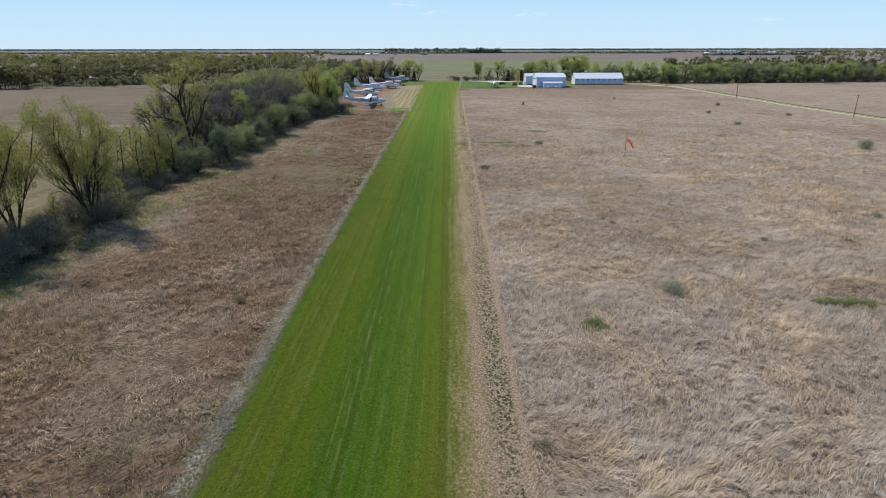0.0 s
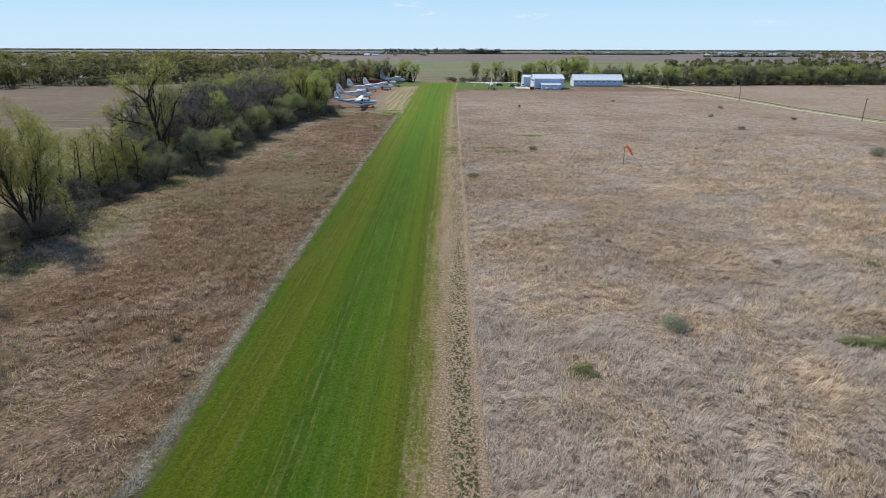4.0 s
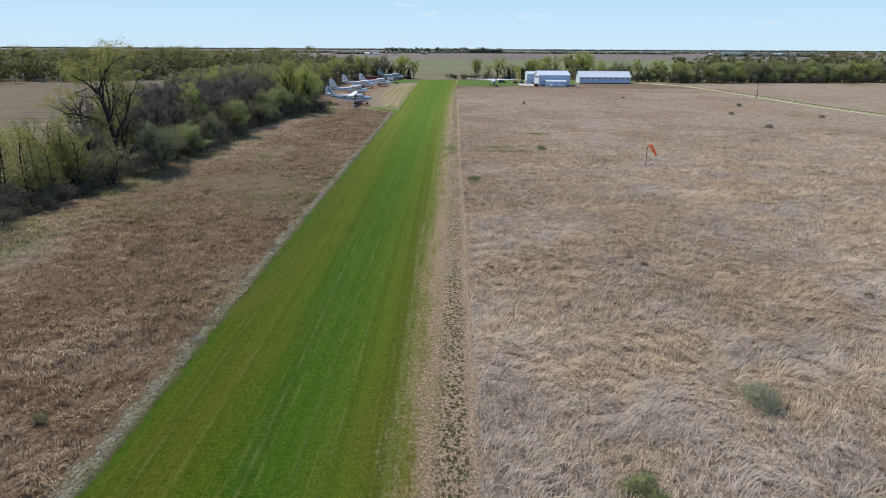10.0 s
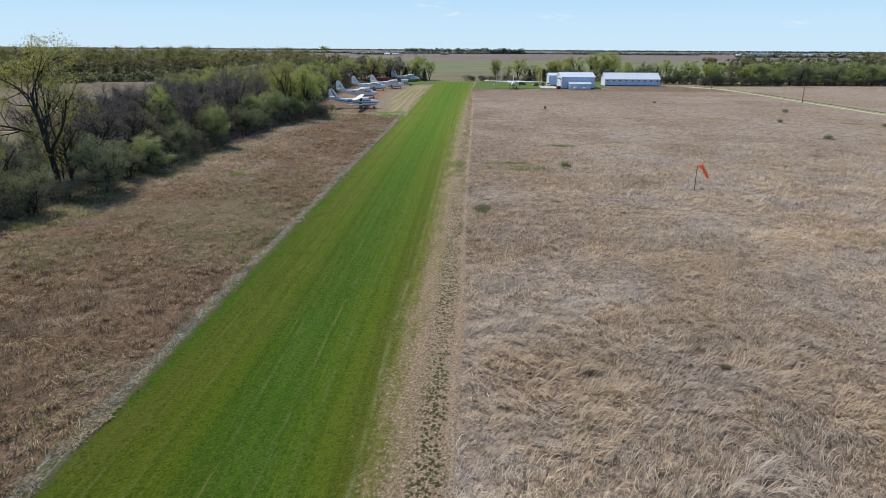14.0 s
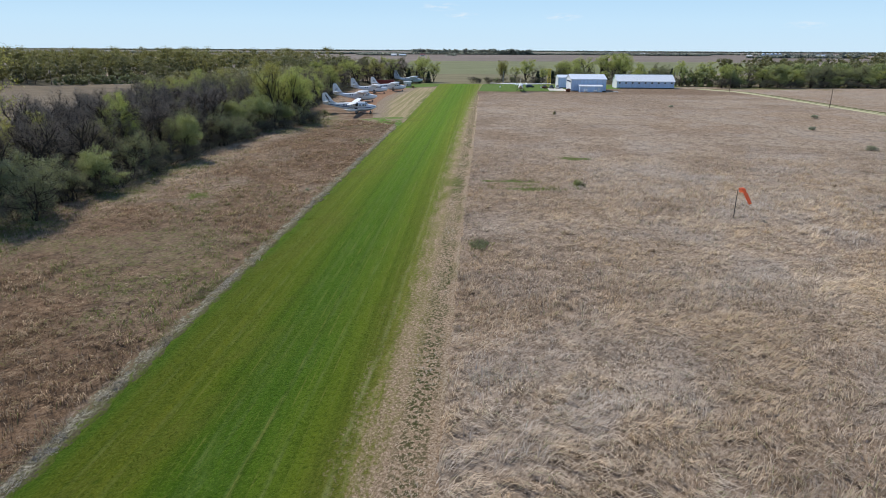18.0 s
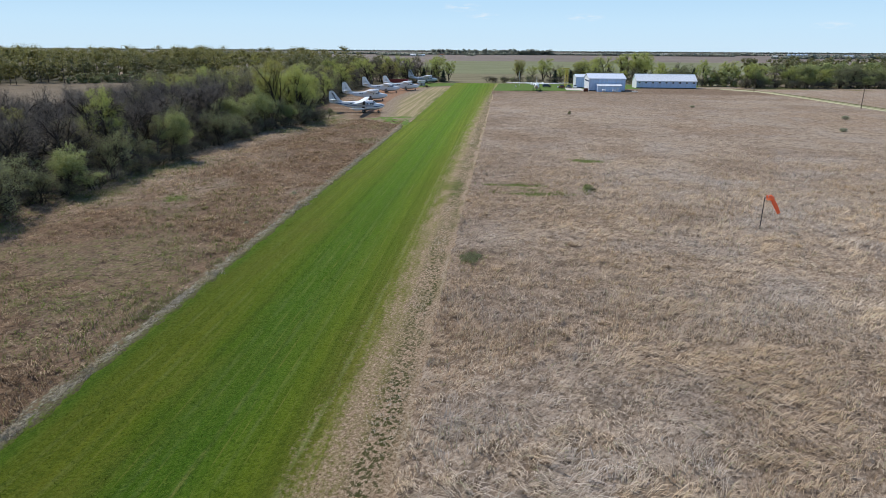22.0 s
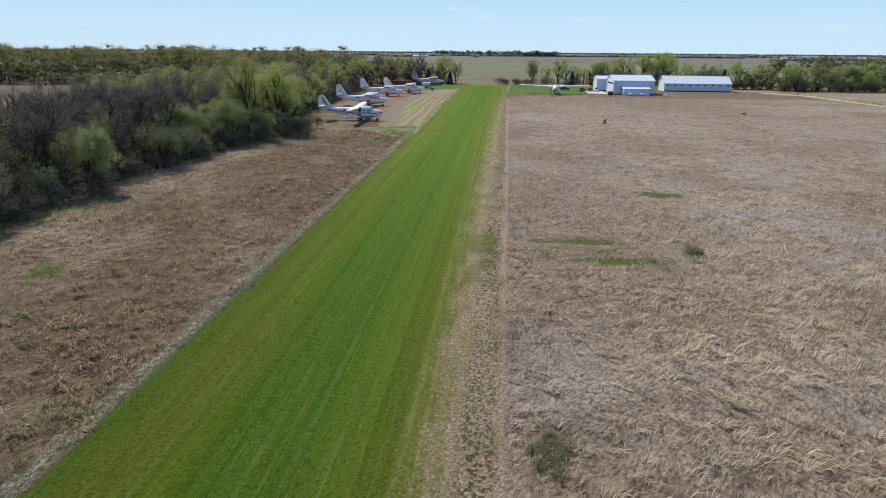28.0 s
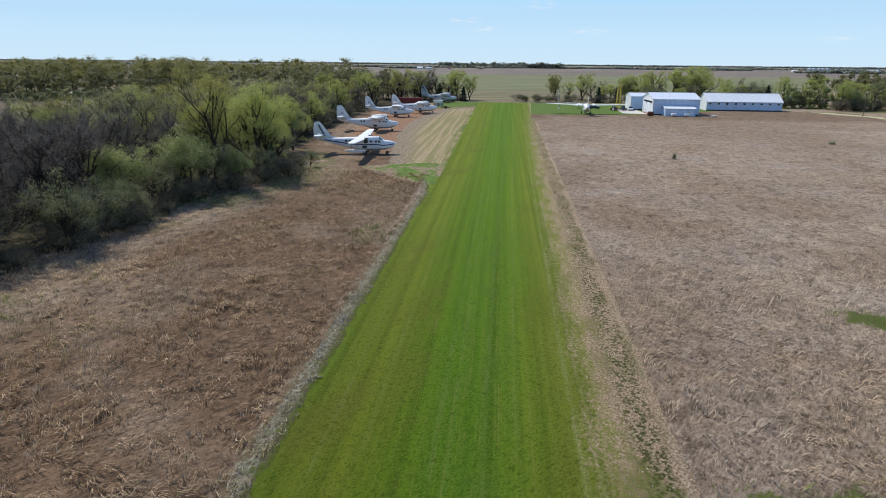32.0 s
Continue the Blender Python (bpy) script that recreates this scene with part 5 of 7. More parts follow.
# the middle and the mass beside the aircraft
for kind, x, y, h, wide in (
        ("dull", -53.5, 203, 9.5, 1), ("bush", -52.6, 230.2, 9.4, 1), ("bush", -50, 241.5, 10.8, 1), ("tall", -48.6, 253.5, 19.3, 1), ("leafy", -46.5, 262, 16.6, 0.95),
        ("leafy", -46.8, 267.5, 13.5, 0.8), ("leafy", -51, 273, 15, 0.9), ("dull", -49.3, 147, 8.5, 1), ("dull", -52, 152.5, 9, 1), ("dull", -50.5, 174, 8, 1),
        ("dull", -49.5, 214, 9, 1), ("dull", -50, 221, 7, 1.1), ("bud", -58, 131, 12, 1), ("bud", -60.5, 107, 9, 1), ("bare", -56, 158, 12, 1.1),
        ("bare", -55.5, 170, 12, 1.1), ("bare", -58, 200, 13, 1.15), ("bare", -55.8, 210, 12.5, 1.15), ("bare", -56, 222, 13, 1.15)):
    plant(kind, x, y, h, BELT, wide)
# the low front of the belt
for kind, x, y, h, wide in (
        ("bare", -58, 236, 13, 1.1), ("dull", -49.5, 281, 8, 1), ("dull", -40.8, 274, 3.4, 0.9), ("dull", -44, 258.5, 6.5, 1), ("bush", -45.5, 251, 7, 1),
        ("dull", -47.5, 246.5, 7.5, 1), ("dull", -49.5, 236, 7, 1), ("dull", -51, 225.5, 6, 1), ("dull", -52.5, 187, 6.5, 1), ("dull", -51, 158, 6, 1),
        ("dull", -52, 133, 7.5, 1), ("vase", -57, 129, 9, 1.1), ("bud", -53, 181, 9.5, 0.9), ("bud", -52, 191.5, 8.5, 0.8), ("bud", -54, 206.5, 9.5, 0.9),
        ("bud", -55, 172, 10, 0.9), ("dull", -52, 285, 9, 1)):
    plant(kind, x, y, h, BELT, wide)


def fill_wood(x_of, y0, y1, spacing, mix, low, high, group, seed):
    rng = random.Random(seed)
    y = y0
    while y < y1:
        xa, xb = x_of(y)
        x = xa
        while x > xb:
            kind = rng.choices(list(mix), list(mix.values()))[0]
            plant(kind, x + rng.uniform(-0.4, 0.4) * spacing, y + rng.uniform(-0.5, 0.5) * spacing, rng.uniform(low, high) * (0.8 if kind in ("bush", "dull") else 1.0), group, rng.uniform(0.85, 1.15))
            x -= spacing * rng.uniform(0.8, 1.3)
        y += spacing


fill_wood(lambda y: (-58, -61 - 0.5 * max(0, y - 140)), 133, 176, 5.8, dict(bare=5, bud=3, dull=2, slim=3), 8.5, 12, BELT, 1)
fill_wood(lambda y: (-57, -84), 178, 252, 6.3, dict(bare=12, bud=1), 9.5, 14, BELT, 2)
fill_wood(lambda y: (-54, -92), 256, 300, 6.8, dict(bare=1, leafy=4, bud=3, tall=1), 11, 15, BELT, 3)
fill_wood(lambda y: (-60 - 0.05 * (y - 300), -76), 306, 430, 7.5, dict(bare=2, bud=4, leafy=3, tall=1, dull=1), 10, 14, BELT, 4)
fill_wood(lambda y: (-63 + 0.28 * (y - 436), -84 + 0.28 * (y - 436)), 440, 515, 10.0, dict(bare=1, bud=3, leafy=2, tall=2), 11, 16, BELT, 5)
for k in range(78):
    y = 66 + 2.75 * k + tree_rng.uniform(-1, 1)
    if 84 < y < 90 or 106 < y < 112:
        continue
    plant("shrub", float(wood_edge(y)) - tree_rng.uniform(1.0, 4.5), y, tree_rng.uniform(1.4, 3.2), "undergrowth at the wood's edge", 1.35)
for k in range(22):
    plant(tree_rng.choice(("dull", "shrub", "shrub")), -53.5 - tree_rng.uniform(0, 9), 106 + 1.5 * k, tree_rng.uniform(1.8, 4.0), BELT, 1.4)
for x, y in ((-57, 70), (-53, 67), (-58.5, 82), (-56, 85), (-54.5, 81), (-52.5, 79), (-57, 90), (-59, 77), (-55, 63), (-52.5, 71.5), (-57.5, 97), (-53, 99), (-53, 96), (-56, 94), (-51.5, 93), (-55, 78), (-52, 75), (-54, 72)):
    plant("shrub", x, y, 3.0, "undergrowth at the wood's edge", 1.5)
for x, y, h in ((-58, 318, 8), (-62, 332, 9), (-62, 356, 8), (-64, 372, 9), (-66, 388, 9), (-57, 309, 7)):
    plant("bush", x, y, h, BELT)
for k in range(40):
    y = 284 + 4.0 * k + tree_rng.uniform(-1.5, 1.5)
    plant("shrub", -57 - 0.05 * (y - 300) - tree_rng.uniform(0, 5), y, tree_rng.uniform(2.0, 4.2), "undergrowth behind the aircraft", 1.6)
# round the far end of the runway
END = "trees round the end of the runway"
# west of the runway end and behind it
for kind, x, y, h, wide in (
        ("leafy", -51, 515, 16.5, 1), ("leafy", -60, 506, 16, 1), ("bud", -43, 518, 18, 1), ("leafy", -27, 511, 15.5, 1), ("leafy", -34, 516, 17, 1), ("leafy", -21, 512, 13, 1),
        ("cedar", -24, 503, 7.5, 1.3), ("cedar", -37, 506, 8.5, 1.2), ("cedar", -30, 505, 7, 1.2), ("vase", 25, 519, 14, 1), ("leafy", 41, 522, 15, 1.2),
        ("leafy", 33, 526, 10, 1.1), ("dull", 20, 500, 4.5, 1.3), ("dull", 14, 503, 4, 1.3), ("dull", 7, 505, 3.6, 1.3), ("dull", 29, 500, 5, 1.2)):
    plant(kind, x, y, h, END, wide)
# behind the hangars and the yard
for kind, x, y, h, wide in (
        ("cedar", 47, 503, 8, 1.3), ("cedar", 57, 506, 8, 1.3), ("bud", 53, 524, 11, 1), ("bud", 62, 530, 12, 1), ("leafy", 75, 532, 15, 1.3),
        ("leafy", 84, 530, 17, 1.3), ("leafy", 70, 528, 13, 1.2), ("leafy", 93, 534, 18, 1.35), ("leafy", 104, 540, 18.5, 1.4), ("leafy", 113, 550, 19, 1.4),
        ("leafy", 109, 538, 16, 1.3), ("bud", 133, 545, 13, 0.7), ("cedar", 133, 505, 10, 1), ("cedar", 99, 548, 16, 0.8)):
    plant(kind, x, y, h, END, wide)
for k in range(46):
    x = -60 + 4.3 * k + tree_rng.uniform(-1.5, 1.5)
    if -22 < x < 3:
        continue
    plant("shrub", x, 498 + tree_rng.uniform(-2, 8), tree_rng.uniform(2.2, 4.0), END, 1.6)
    if x > 44 or x < -30:
        plant(tree_rng.choice(("bud", "leafy", "dull", "dull")), x, 512 + tree_rng.uniform(-4, 22), tree_rng.uniform(8, 13), END, 1.25)
ROW = "hedgerow trees beyond the farm lane"
rng_row = random.Random(9)
for k in range(34):
    x = 133 + 6.2 * k + rng_row.uniform(-1.5, 1.5)
    y = 470 + 0.11 * (x - 130) + rng_row.uniform(-3, 3) + (16 if x < 150 else 0)
    plant(rng_row.choices(("leafy", "bud", "dull", "tall", "bush"), (6, 0.6, 4, 0.4, 4))[0], x, y, rng_row.uniform(10.5, 16), ROW, rng_row.uniform(0.95, 1.25))
    for q in range(2):
        plant("shrub", x + rng_row.uniform(-3, 3), y - 4 + q, rng_row.uniform(2.5, 5.0), ROW, 1.5)
    plant(rng_row.choice(("dull", "bush")), x + rng_row.uniform(-3, 3), y - 3, rng_row.uniform(4.5, 7.5), ROW, 1.35)


def far_wood(name, label, seed, spots, leaf, size=0.75, per=95, bark="bark_dark", wide=1.0, low=0.16):
    """Distant woodland as one object: every crown a heap of leafy boughs, close within and ragged without, on a thin trunk."""
    rng = np.random.default_rng(seed)
    per = int(per)
    cs, outs, sizes, tv, tf, k = [], [], [], [], [], 0
    for x, y, h in spots:
        boughs = 9
        d = rng.normal(0, 1, (boughs, 3))
        d /= np.linalg.norm(d, axis=1)[:, None]
        centre = d * [0.2 * h * wide, 0.2 * h, (0.5 - 0.5 * low) * 0.7 * h] + [x, y, (0.5 + 0.5 * low) * h]
        ball = rng.uniform(0.10, 0.17, boughs) * h
        pick = rng.integers(0, boughs, per)
        out = rng.normal(0, 1, (per, 3))
        out /= np.linalg.norm(out, axis=1)[:, None]
        inner = rng.random(per) < 0.25
        out[:, 2] = np.abs(out[:, 2]) * np.where(rng.random(per) < 0.75, 1, -1)
        c = centre[pick] + out * (ball[pick] * np.where(inner, rng.uniform(0.1, 0.55, per), rng.uniform(0.7, 1.05, per)))[:, None] * [wide, 1, 0.85]
        cs.append(c)
        outs.append(out)
        sizes.append(np.where(inner, 1.9, 1.0) * size)
        v, f = tube_rows([(x, y, -0.2), (x + rng.normal(0, 0.02 * h), y, 0.4 * h), (x + rng.normal(0, 0.05 * h), y, 0.8 * h)], [0.014 * h, 0.011 * h, 0.003 * h], 3)
        tv.append(v)
        tf.append(f + k)
        k += len(v)
    c = np.concatenate(cs)
    ok = c[:, 2] > 0.1
    me = leaf_mesh(name, M[leaf], c[ok], rng, np.concatenate(sizes)[ok][:, None], np.concatenate(outs)[ok])
    ob = tagged(new(name, me), label, "woodland", kind="stuff")
    w = np.concatenate(tv)
    f = np.concatenate(tf)
    t = new("trunk_stand", raw_mesh("trunk_stand", w, f.ravel(), np.full(len(f), 4), [M[bark]]))
    tagged(t, kind="stuff").parent = ob
    return ob


def wood_spots(seed, n, box, low, high, ok=lambda x, y: True):
    rng = np.random.default_rng(seed)
    out = []
    while len(out) < n:
        x, y = rng.uniform(box[0], box[1]), rng.uniform(box[2], box[3])
        if ok(x, y):
            out.append((x, y, rng.uniform(low, high)))
    return out


def behind(x, y):
    return y > np.interp(x, [-420, -330, -290, -255, -220, -150, -110, -90], [372, 372, 388, 425, 452, 480, 470, 470])


far_wood("far_woods", "wide spring woodland beyond the tilled field", 31, wood_spots(1, 330, (-430, -95, 372, 560), 8, 17, behind), "leaf_wood", 0.30, 800, "bark_grey", low=-0.05, wide=1.25)
far_wood("far_woods", "yellow-green spring woodland beyond the tilled field", 32, wood_spots(2, 230, (-520, -130, 385, 700), 17, 23, behind), "leaf_crown", 0.32, 900, "bark_grey", low=0.3, wide=1.45)
far_wood("far_woods", "stand of slender pale-stemmed trees at the corner of the tilled field", 33, wood_spots(3, 90, (-330, -235, 372, 430), 12, 16, behind), "leaf_crown", 0.36, 320, "bark_grey", low=0.3)
far_wood("far_woods", "woodland beyond the hedgerow and the lane", 34, wood_spots(4, 190, (200, 560, 500, 640), 13, 18), "leaf_wood", 0.5, 320)
far_wood("far_woods", "woodland stretching to the side of the fields", 35, wood_spots(5, 320, (-1300, -200, 620, 1150), 12, 17), "leaf_bud", 1.0, 110)
far_wood("back_woods", "budding woodland behind the parked aircraft", 37, wood_spots(6, 120, (-118, -78, 300, 440), 9, 13.5), "leaf_bud", 0.28, 420, low=0.25)
far_wood("back_woods", "fresh green trees behind the end of the parking area", 38, wood_spots(7, 70, (-122, -60, 440, 540), 14, 19), "leaf_wood", 0.3, 460, low=0.1)
far_wood("back_woods", "fresh green trees behind the hedgerow", 39, [(134 + 2.4 * k + 3 * math.sin(k * 2.3), 482 + 0.27 * k + 5 * math.sin(k * 1.7), 10 + 6 * abs(math.sin(k * 3.1))) for k in range(110)], "leaf_fresh", 0.32, 480, low=-0.1)
far_wood("far_thicket", "brush along the edge of the far woods", 36, [(x, float(np.interp(x, [-420, -330, -290, -255, -220, -150, -110, -90], [374, 374, 391, 428, 455, 483, 473, 473])) + 2 * (k % 3), 4.5 + k % 4)
                                                                   for k, x in enumerate(np.concatenate([np.linspace(-236, -192, 26), np.linspace(-150, -95, 18)]))], "leaf_dull", 0.38, 260, wide=1.8, low=-0.3)
# tree lines along the horizon
def line_spots(seed, x0, x1, step, y0, sway, low, high, gap=1.0):
    rng = np.random.default_rng(seed)
    xs = np.arange(x0, x1, step) + rng.uniform(-0.4, 0.4, len(np.arange(x0, x1, step))) * step
    ok = drift(xs, xs * 0 + seed, 160.0, 2) < gap
    return [(x, y0 + sway * (float(drift(x, seed, 300.0, 2)) - 0.5) + rng.uniform(-8, 8), rng.uniform(low, high)) for x in xs[ok]]


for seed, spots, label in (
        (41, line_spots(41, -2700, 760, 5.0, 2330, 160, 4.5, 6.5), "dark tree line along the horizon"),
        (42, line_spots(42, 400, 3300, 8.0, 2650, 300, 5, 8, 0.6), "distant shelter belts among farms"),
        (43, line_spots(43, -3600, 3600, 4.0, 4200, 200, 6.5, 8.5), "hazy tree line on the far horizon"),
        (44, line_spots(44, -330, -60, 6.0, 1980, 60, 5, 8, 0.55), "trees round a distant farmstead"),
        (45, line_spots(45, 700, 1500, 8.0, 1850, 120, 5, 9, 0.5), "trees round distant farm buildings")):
    far_wood("far_tree_line", label, seed, spots, "leaf_far_hazed", 2.8, 34, wide=7.0, low=-0.4)
far_wood("far_woods", "dark wood on the horizon beyond the green field", 46, line_spots(46, -215, 195, 5.0, 2350, 60, 15, 22), "leaf_far_hazed", 2.2, 60, wide=2.2, low=-0.1)
far_wood("far_woods", "grey budding woodland far beyond the lane", 47, wood_spots(8, 230, (800, 1700, 1330, 1650), 13, 19), "leaf_bud", 1.0, 110, low=0.05, wide=1.6)
# bushes in the prairie
for kind, x, y, h, wide in (
        ("willow", 24.6, 65.0, 1.15, 1.5), ("sapling", 14.5, 56.2, 0.75, 1.3), ("sapling", 15.2, 55.4, 0.5, 1.2), ("willow", 107.6, 166.0, 2.2, 1.25), ("willow", 67.2, 97.0, 0.8, 1.2), ("sapling", 41.5, 61.5, 0.6, 1.6), ("sapling", 39.6, 62.2, 0.55, 1.6), ("sapling", 42.6, 62.0, 0.5, 1.5), ("sapling", 40.6, 61.9, 0.5, 1.5),
        ("sapling", 43.9, 61.4, 0.55, 1.6), ("sapling", 25.2, 174.4, 0.95, 1.0), ("scrub", 25.9, 174.2, 0.5, 1.0), ("willow", 121.0, 293, 1.1, 1.3), ("willow", 98.4, 219.8, 1.0, 1.5), ("willow", 103.2, 258, 1.0, 1.4), ("willow", 55.0, 84.0, 0.5, 1.3),
        ("brush", 8.7, 138.2, 0.5, 1.1), ("brush", 9.2, 139.4, 0.5, 1.1), ("brush", 8.3, 139.6, 0.4, 1.1), ("brush", 8.9, 140.6, 0.36, 1.1),
        ("scrub", 7.0, 36.3, 0.7, 1.0), ("scrub", 35.0, 295.5, 1.1, 0.55), ("scrub", 43.7, 84.0, 0.5, 0.9), ("scrub", 25.3, 93.0, 0.4, 1.0),
        ("willow", -19.3, 150.5, 0.35, 1.1), ("willow", -18.6, 167.5, 0.4, 1.1), ("scrub", -21.0, 62.0, 0.5, 1.2), ("willow", 84, 330, 0.8, 1.3), ("scrub", 131, 250, 0.7, 2.0)):
    plant(kind, x, y, h, "bushes in the prairie", wide)
# ---- aircraft ----
def hull_ring(x, w, keel, chine, top, n_top=6):
    """One cross-section of a flying-boat hull: V bottom, chine, rounded top."""
    side = [(x, 0.0, keel), (x, w, chine), (x, w * 1.02, chine + 0.35 * (top - chine))]
    for k in range(1, n_top):
        a = math.pi / 2 * k / n_top
        side.append((x, w * 1.02 * math.cos(a) ** 0.8, chine + 0.35 * (top - chine) + 0.65 * (top - chine) * math.sin(a) ** 0.9))
    ring = side + [(x, 0.0, top)] + [(px, -py, pz) for px, py, pz in reversed(side[1:])]
    return ring


def aerofoil(x_le, chord, z, thick, y, vertical=False):
    pts = []
    prof = [(0, 0), (0.06, 0.5), (0.3, 0.85), (0.6, 0.6), (1, 0.06), (1, -0.06), (0.6, -0.3), (0.3, -0.4), (0.06, -0.3)]
    for c, t in prof:
        if vertical:
            pts.append((x_le - c * chord, 0.5 * thick * (t if t > 0 else t * 1.6), y))
        else:
            pts.append((x_le - c * chord, y, z + 0.5 * thick * t))
    return pts


def wheel(parent, x, y, r, w):
    tyre = Build()
    secs = []
    for q, s in ((-0.5, 0.72), (-0.42, 0.93), (-0.2, 1.0), (0.2, 1.0), (0.42, 0.93), (0.5, 0.72)):
        secs.append([(x + r * s * math.cos(a), y + q * w, r + r * s * math.sin(a)) for a in (2 * math.pi * k / 16 for k in range(16))])
    tyre.loft(secs)
    t = tyre.make("tyre", M["rubber"], parent, smooth=True)
    Build().tube([(x, y - 0.52 * w, r), (x, y + 0.52 * w, r)], r * 0.5, 12).make("rim", M["metal"], t)
    return t


HULL = [(7.0, 0.16, 2.15, 2.3, 2.5), (6.6, 0.45, 1.75, 2.05, 2.72), (5.8, 0.82, 1.3, 1.75, 2.95), (4.7, 1.08, 0.98, 1.5, 3.1), (4.0, 1.16, 0.88, 1.42, 3.25), (3.0, 1.24, 0.78, 1.35, 3.95),
        (1.5, 1.27, 0.70, 1.3, 3.98), (-0.5, 1.27, 0.66, 1.3, 3.9), (-1.9, 1.22, 0.72, 1.32, 3.78), (-2.0, 1.2, 1.0, 1.42, 3.77), (-4.5, 1.02, 1.45, 1.8, 3.6), (-7.0, 0.74, 2.05, 2.3, 3.5),
        (-9.2, 0.45, 2.6, 2.75, 3.45), (-11.2, 0.16, 3.05, 3.12, 3.4)]


def flying_boat(m, label, paint="white_paint", half_span=14.7, fin_paint=None, stripe=None, marks=None, floats=True, group="parked flying boats", tall=1.0, name="flying_boat", engines=True, wing_x=0.0, wing_z=0.0, chord=1.0):
    ob = thing(name, label, "aircraft", m, group)
    P = M[paint]
    hull = Build().loft([hull_ring(*s) for s in HULL]).make("hull", P, ob, smooth=True)
    # cockpit glazing and cabin windows
    g = Build()
    g.loft([[(4.02, -0.78, 3.2), (4.02, 0.78, 3.2), (4.02, 0.62, 3.26), (4.02, -0.62, 3.26)], [(3.25, -0.92, 3.42), (3.25, 0.92, 3.42), (3.22, 0.66, 3.86), (3.22, -0.66, 3.86)]])
    g.make("windscreen", M["glass"], hull)
    for sy in (-1, 1):
        for wx in (3.3, 2.6, -3.2, -4.1, 1.5):
            w = 1.3 if wx > -2 else 1.0 + 0.1 * (wx + 4.5)
            b = Build().box((wx - 0.25, sy * w - 0.06, 2.7), (wx + 0.25, sy * w + 0.06, 3.12), 0.03)
            b.make("cabin_window", M["glass"], hull)
    if stripe:
        for sy in (-1, 1):
            b = Build()
            for a, c in zip(HULL[1:-2], HULL[2:-1]):
                za, zc = a[3] + 0.30 * (a[4] - a[3]), c[3] + 0.30 * (c[4] - c[3])
                ya, yc = sy * (a[1] * 1.025 + 0.02), sy * (c[1] * 1.025 + 0.02)
                b.add([(a[0], ya, za), (c[0], yc, zc), (c[0], yc, zc + 0.22), (a[0], ya, za + 0.22), (a[0], ya - sy * 0.05, za), (c[0], yc - sy * 0.05, zc), (c[0], yc - sy * 0.05, zc + 0.22), (a[0], ya - sy * 0.05, za + 0.22)],
                      [(0, 1, 2, 3), (0, 4, 5, 1), (3, 2, 6, 7)])
            b.make("stripe", M[stripe], hull, "blue cheat line along the hull")
    # fin with dorsal fillet, rudder, tailplane
    zt = 7.25 * tall
    F = M[fin_paint or paint]
    fin = Build().loft([aerofoil(-5.9, 4.3, 0, 0.22, 3.35, True), aerofoil(-7.7, 2.5, 0, 0.34, 3.95, True), aerofoil(-8.9, 1.6, 0, 0.26, 0.55 * zt + 1.6, True), aerofoil(-9.75, 0.95, 0, 0.18, zt - 0.45, True), aerofoil(-10.05, 0.7, 0, 0.14, zt - 0.15, True), aerofoil(-10.4, 0.4, 0, 0.06, zt, True)])
    fin.make("fin", F, ob, smooth=True)
    rud = Build().loft([aerofoil(-10.25, 1.35, 0, 0.24, 3.3, True), aerofoil(-10.54, 1.1, 0, 0.18, 0.55 * zt + 1.6, True), aerofoil(-10.75, 0.72, 0, 0.1, zt - 0.35, True), aerofoil(-10.85, 0.3, 0, 0.04, zt - 0.08, True)])
    rud.make("rudder", F, ob, smooth=True)
    for sy in (-1, 1):
        Build().loft([aerofoil(-8.7, 2.3, 4.15, 0.26, 0.0), aerofoil(-8.9, 2.05, 4.2, 0.22, sy * 1.5), aerofoil(-9.4, 1.3, 4.3, 0.12, sy * 4.55), aerofoil(-9.7, 0.8, 4.31, 0.04, sy * 4.75)]).make("tailplane", P, ob, smooth=True)
    if marks:
        for sy in (-1, 1):
            b = Build()
            for k in range(6):
                x0, z0 = -10.15 + 0.24 * k, 6.5 * tall - 0.42 * k
                b.box((x0 - 0.42, sy * 0.15 - 0.04, z0 - 0.34), (x0 + 0.06 - 0.08 * (k % 2), sy * 0.15 + 0.04, z0))
            b.make("tail_marking", M[marks], ob, "dark block marking on the fin")
    else:
        for sy in (-1, 1):
            for z0, w in ((5.35, 0.75), (5.0, 0.95)):
                Build().box((-9.9 - w / 2, sy * 0.13 - 0.03, z0 - 0.09), (-9.9 + w / 2, sy * 0.13 + 0.03, z0 + 0.09)).make("tail_marking", M["metal"], ob, "faded grey bar on the fin")
    # wing, nacelles, floats
    for sy in (-1, 1):
        if half_span > 2:
            hs = half_span
            tip = hs > 10
            c = lambda y: chord * (3.5 - 1.7 * min(1, max(0, (y - 3) / 11.7)))
            zz = lambda y: 4.0 + wing_z + 0.03 * y
            ys = [0.0, 3.0, 0.5 * (3 + hs), hs - 0.4, hs] if tip else [0.0, 3.0, hs]
            secs = [aerofoil(2.1 + wing_x - 0.05 * y, c(y), zz(y), 0.13 * c(y), sy * y) for y in ys[:-1]]
            secs.append(aerofoil(1.8 + wing_x - 0.05 * hs, c(hs) * (0.7 if tip else 1), zz(hs), (0.05 if tip else 0.13) * c(hs), sy * hs))
            wing = Build().loft(secs).make("wing", P, ob, smooth=True)
            if tip:
                Build().loft([aerofoil(2.35 + wing_x - 0.05 * y - c(y), 0.42, zz(y) - 0.02, 0.06, sy * y) for y in (7.5, 13.4)]).make("aileron", P, wing)
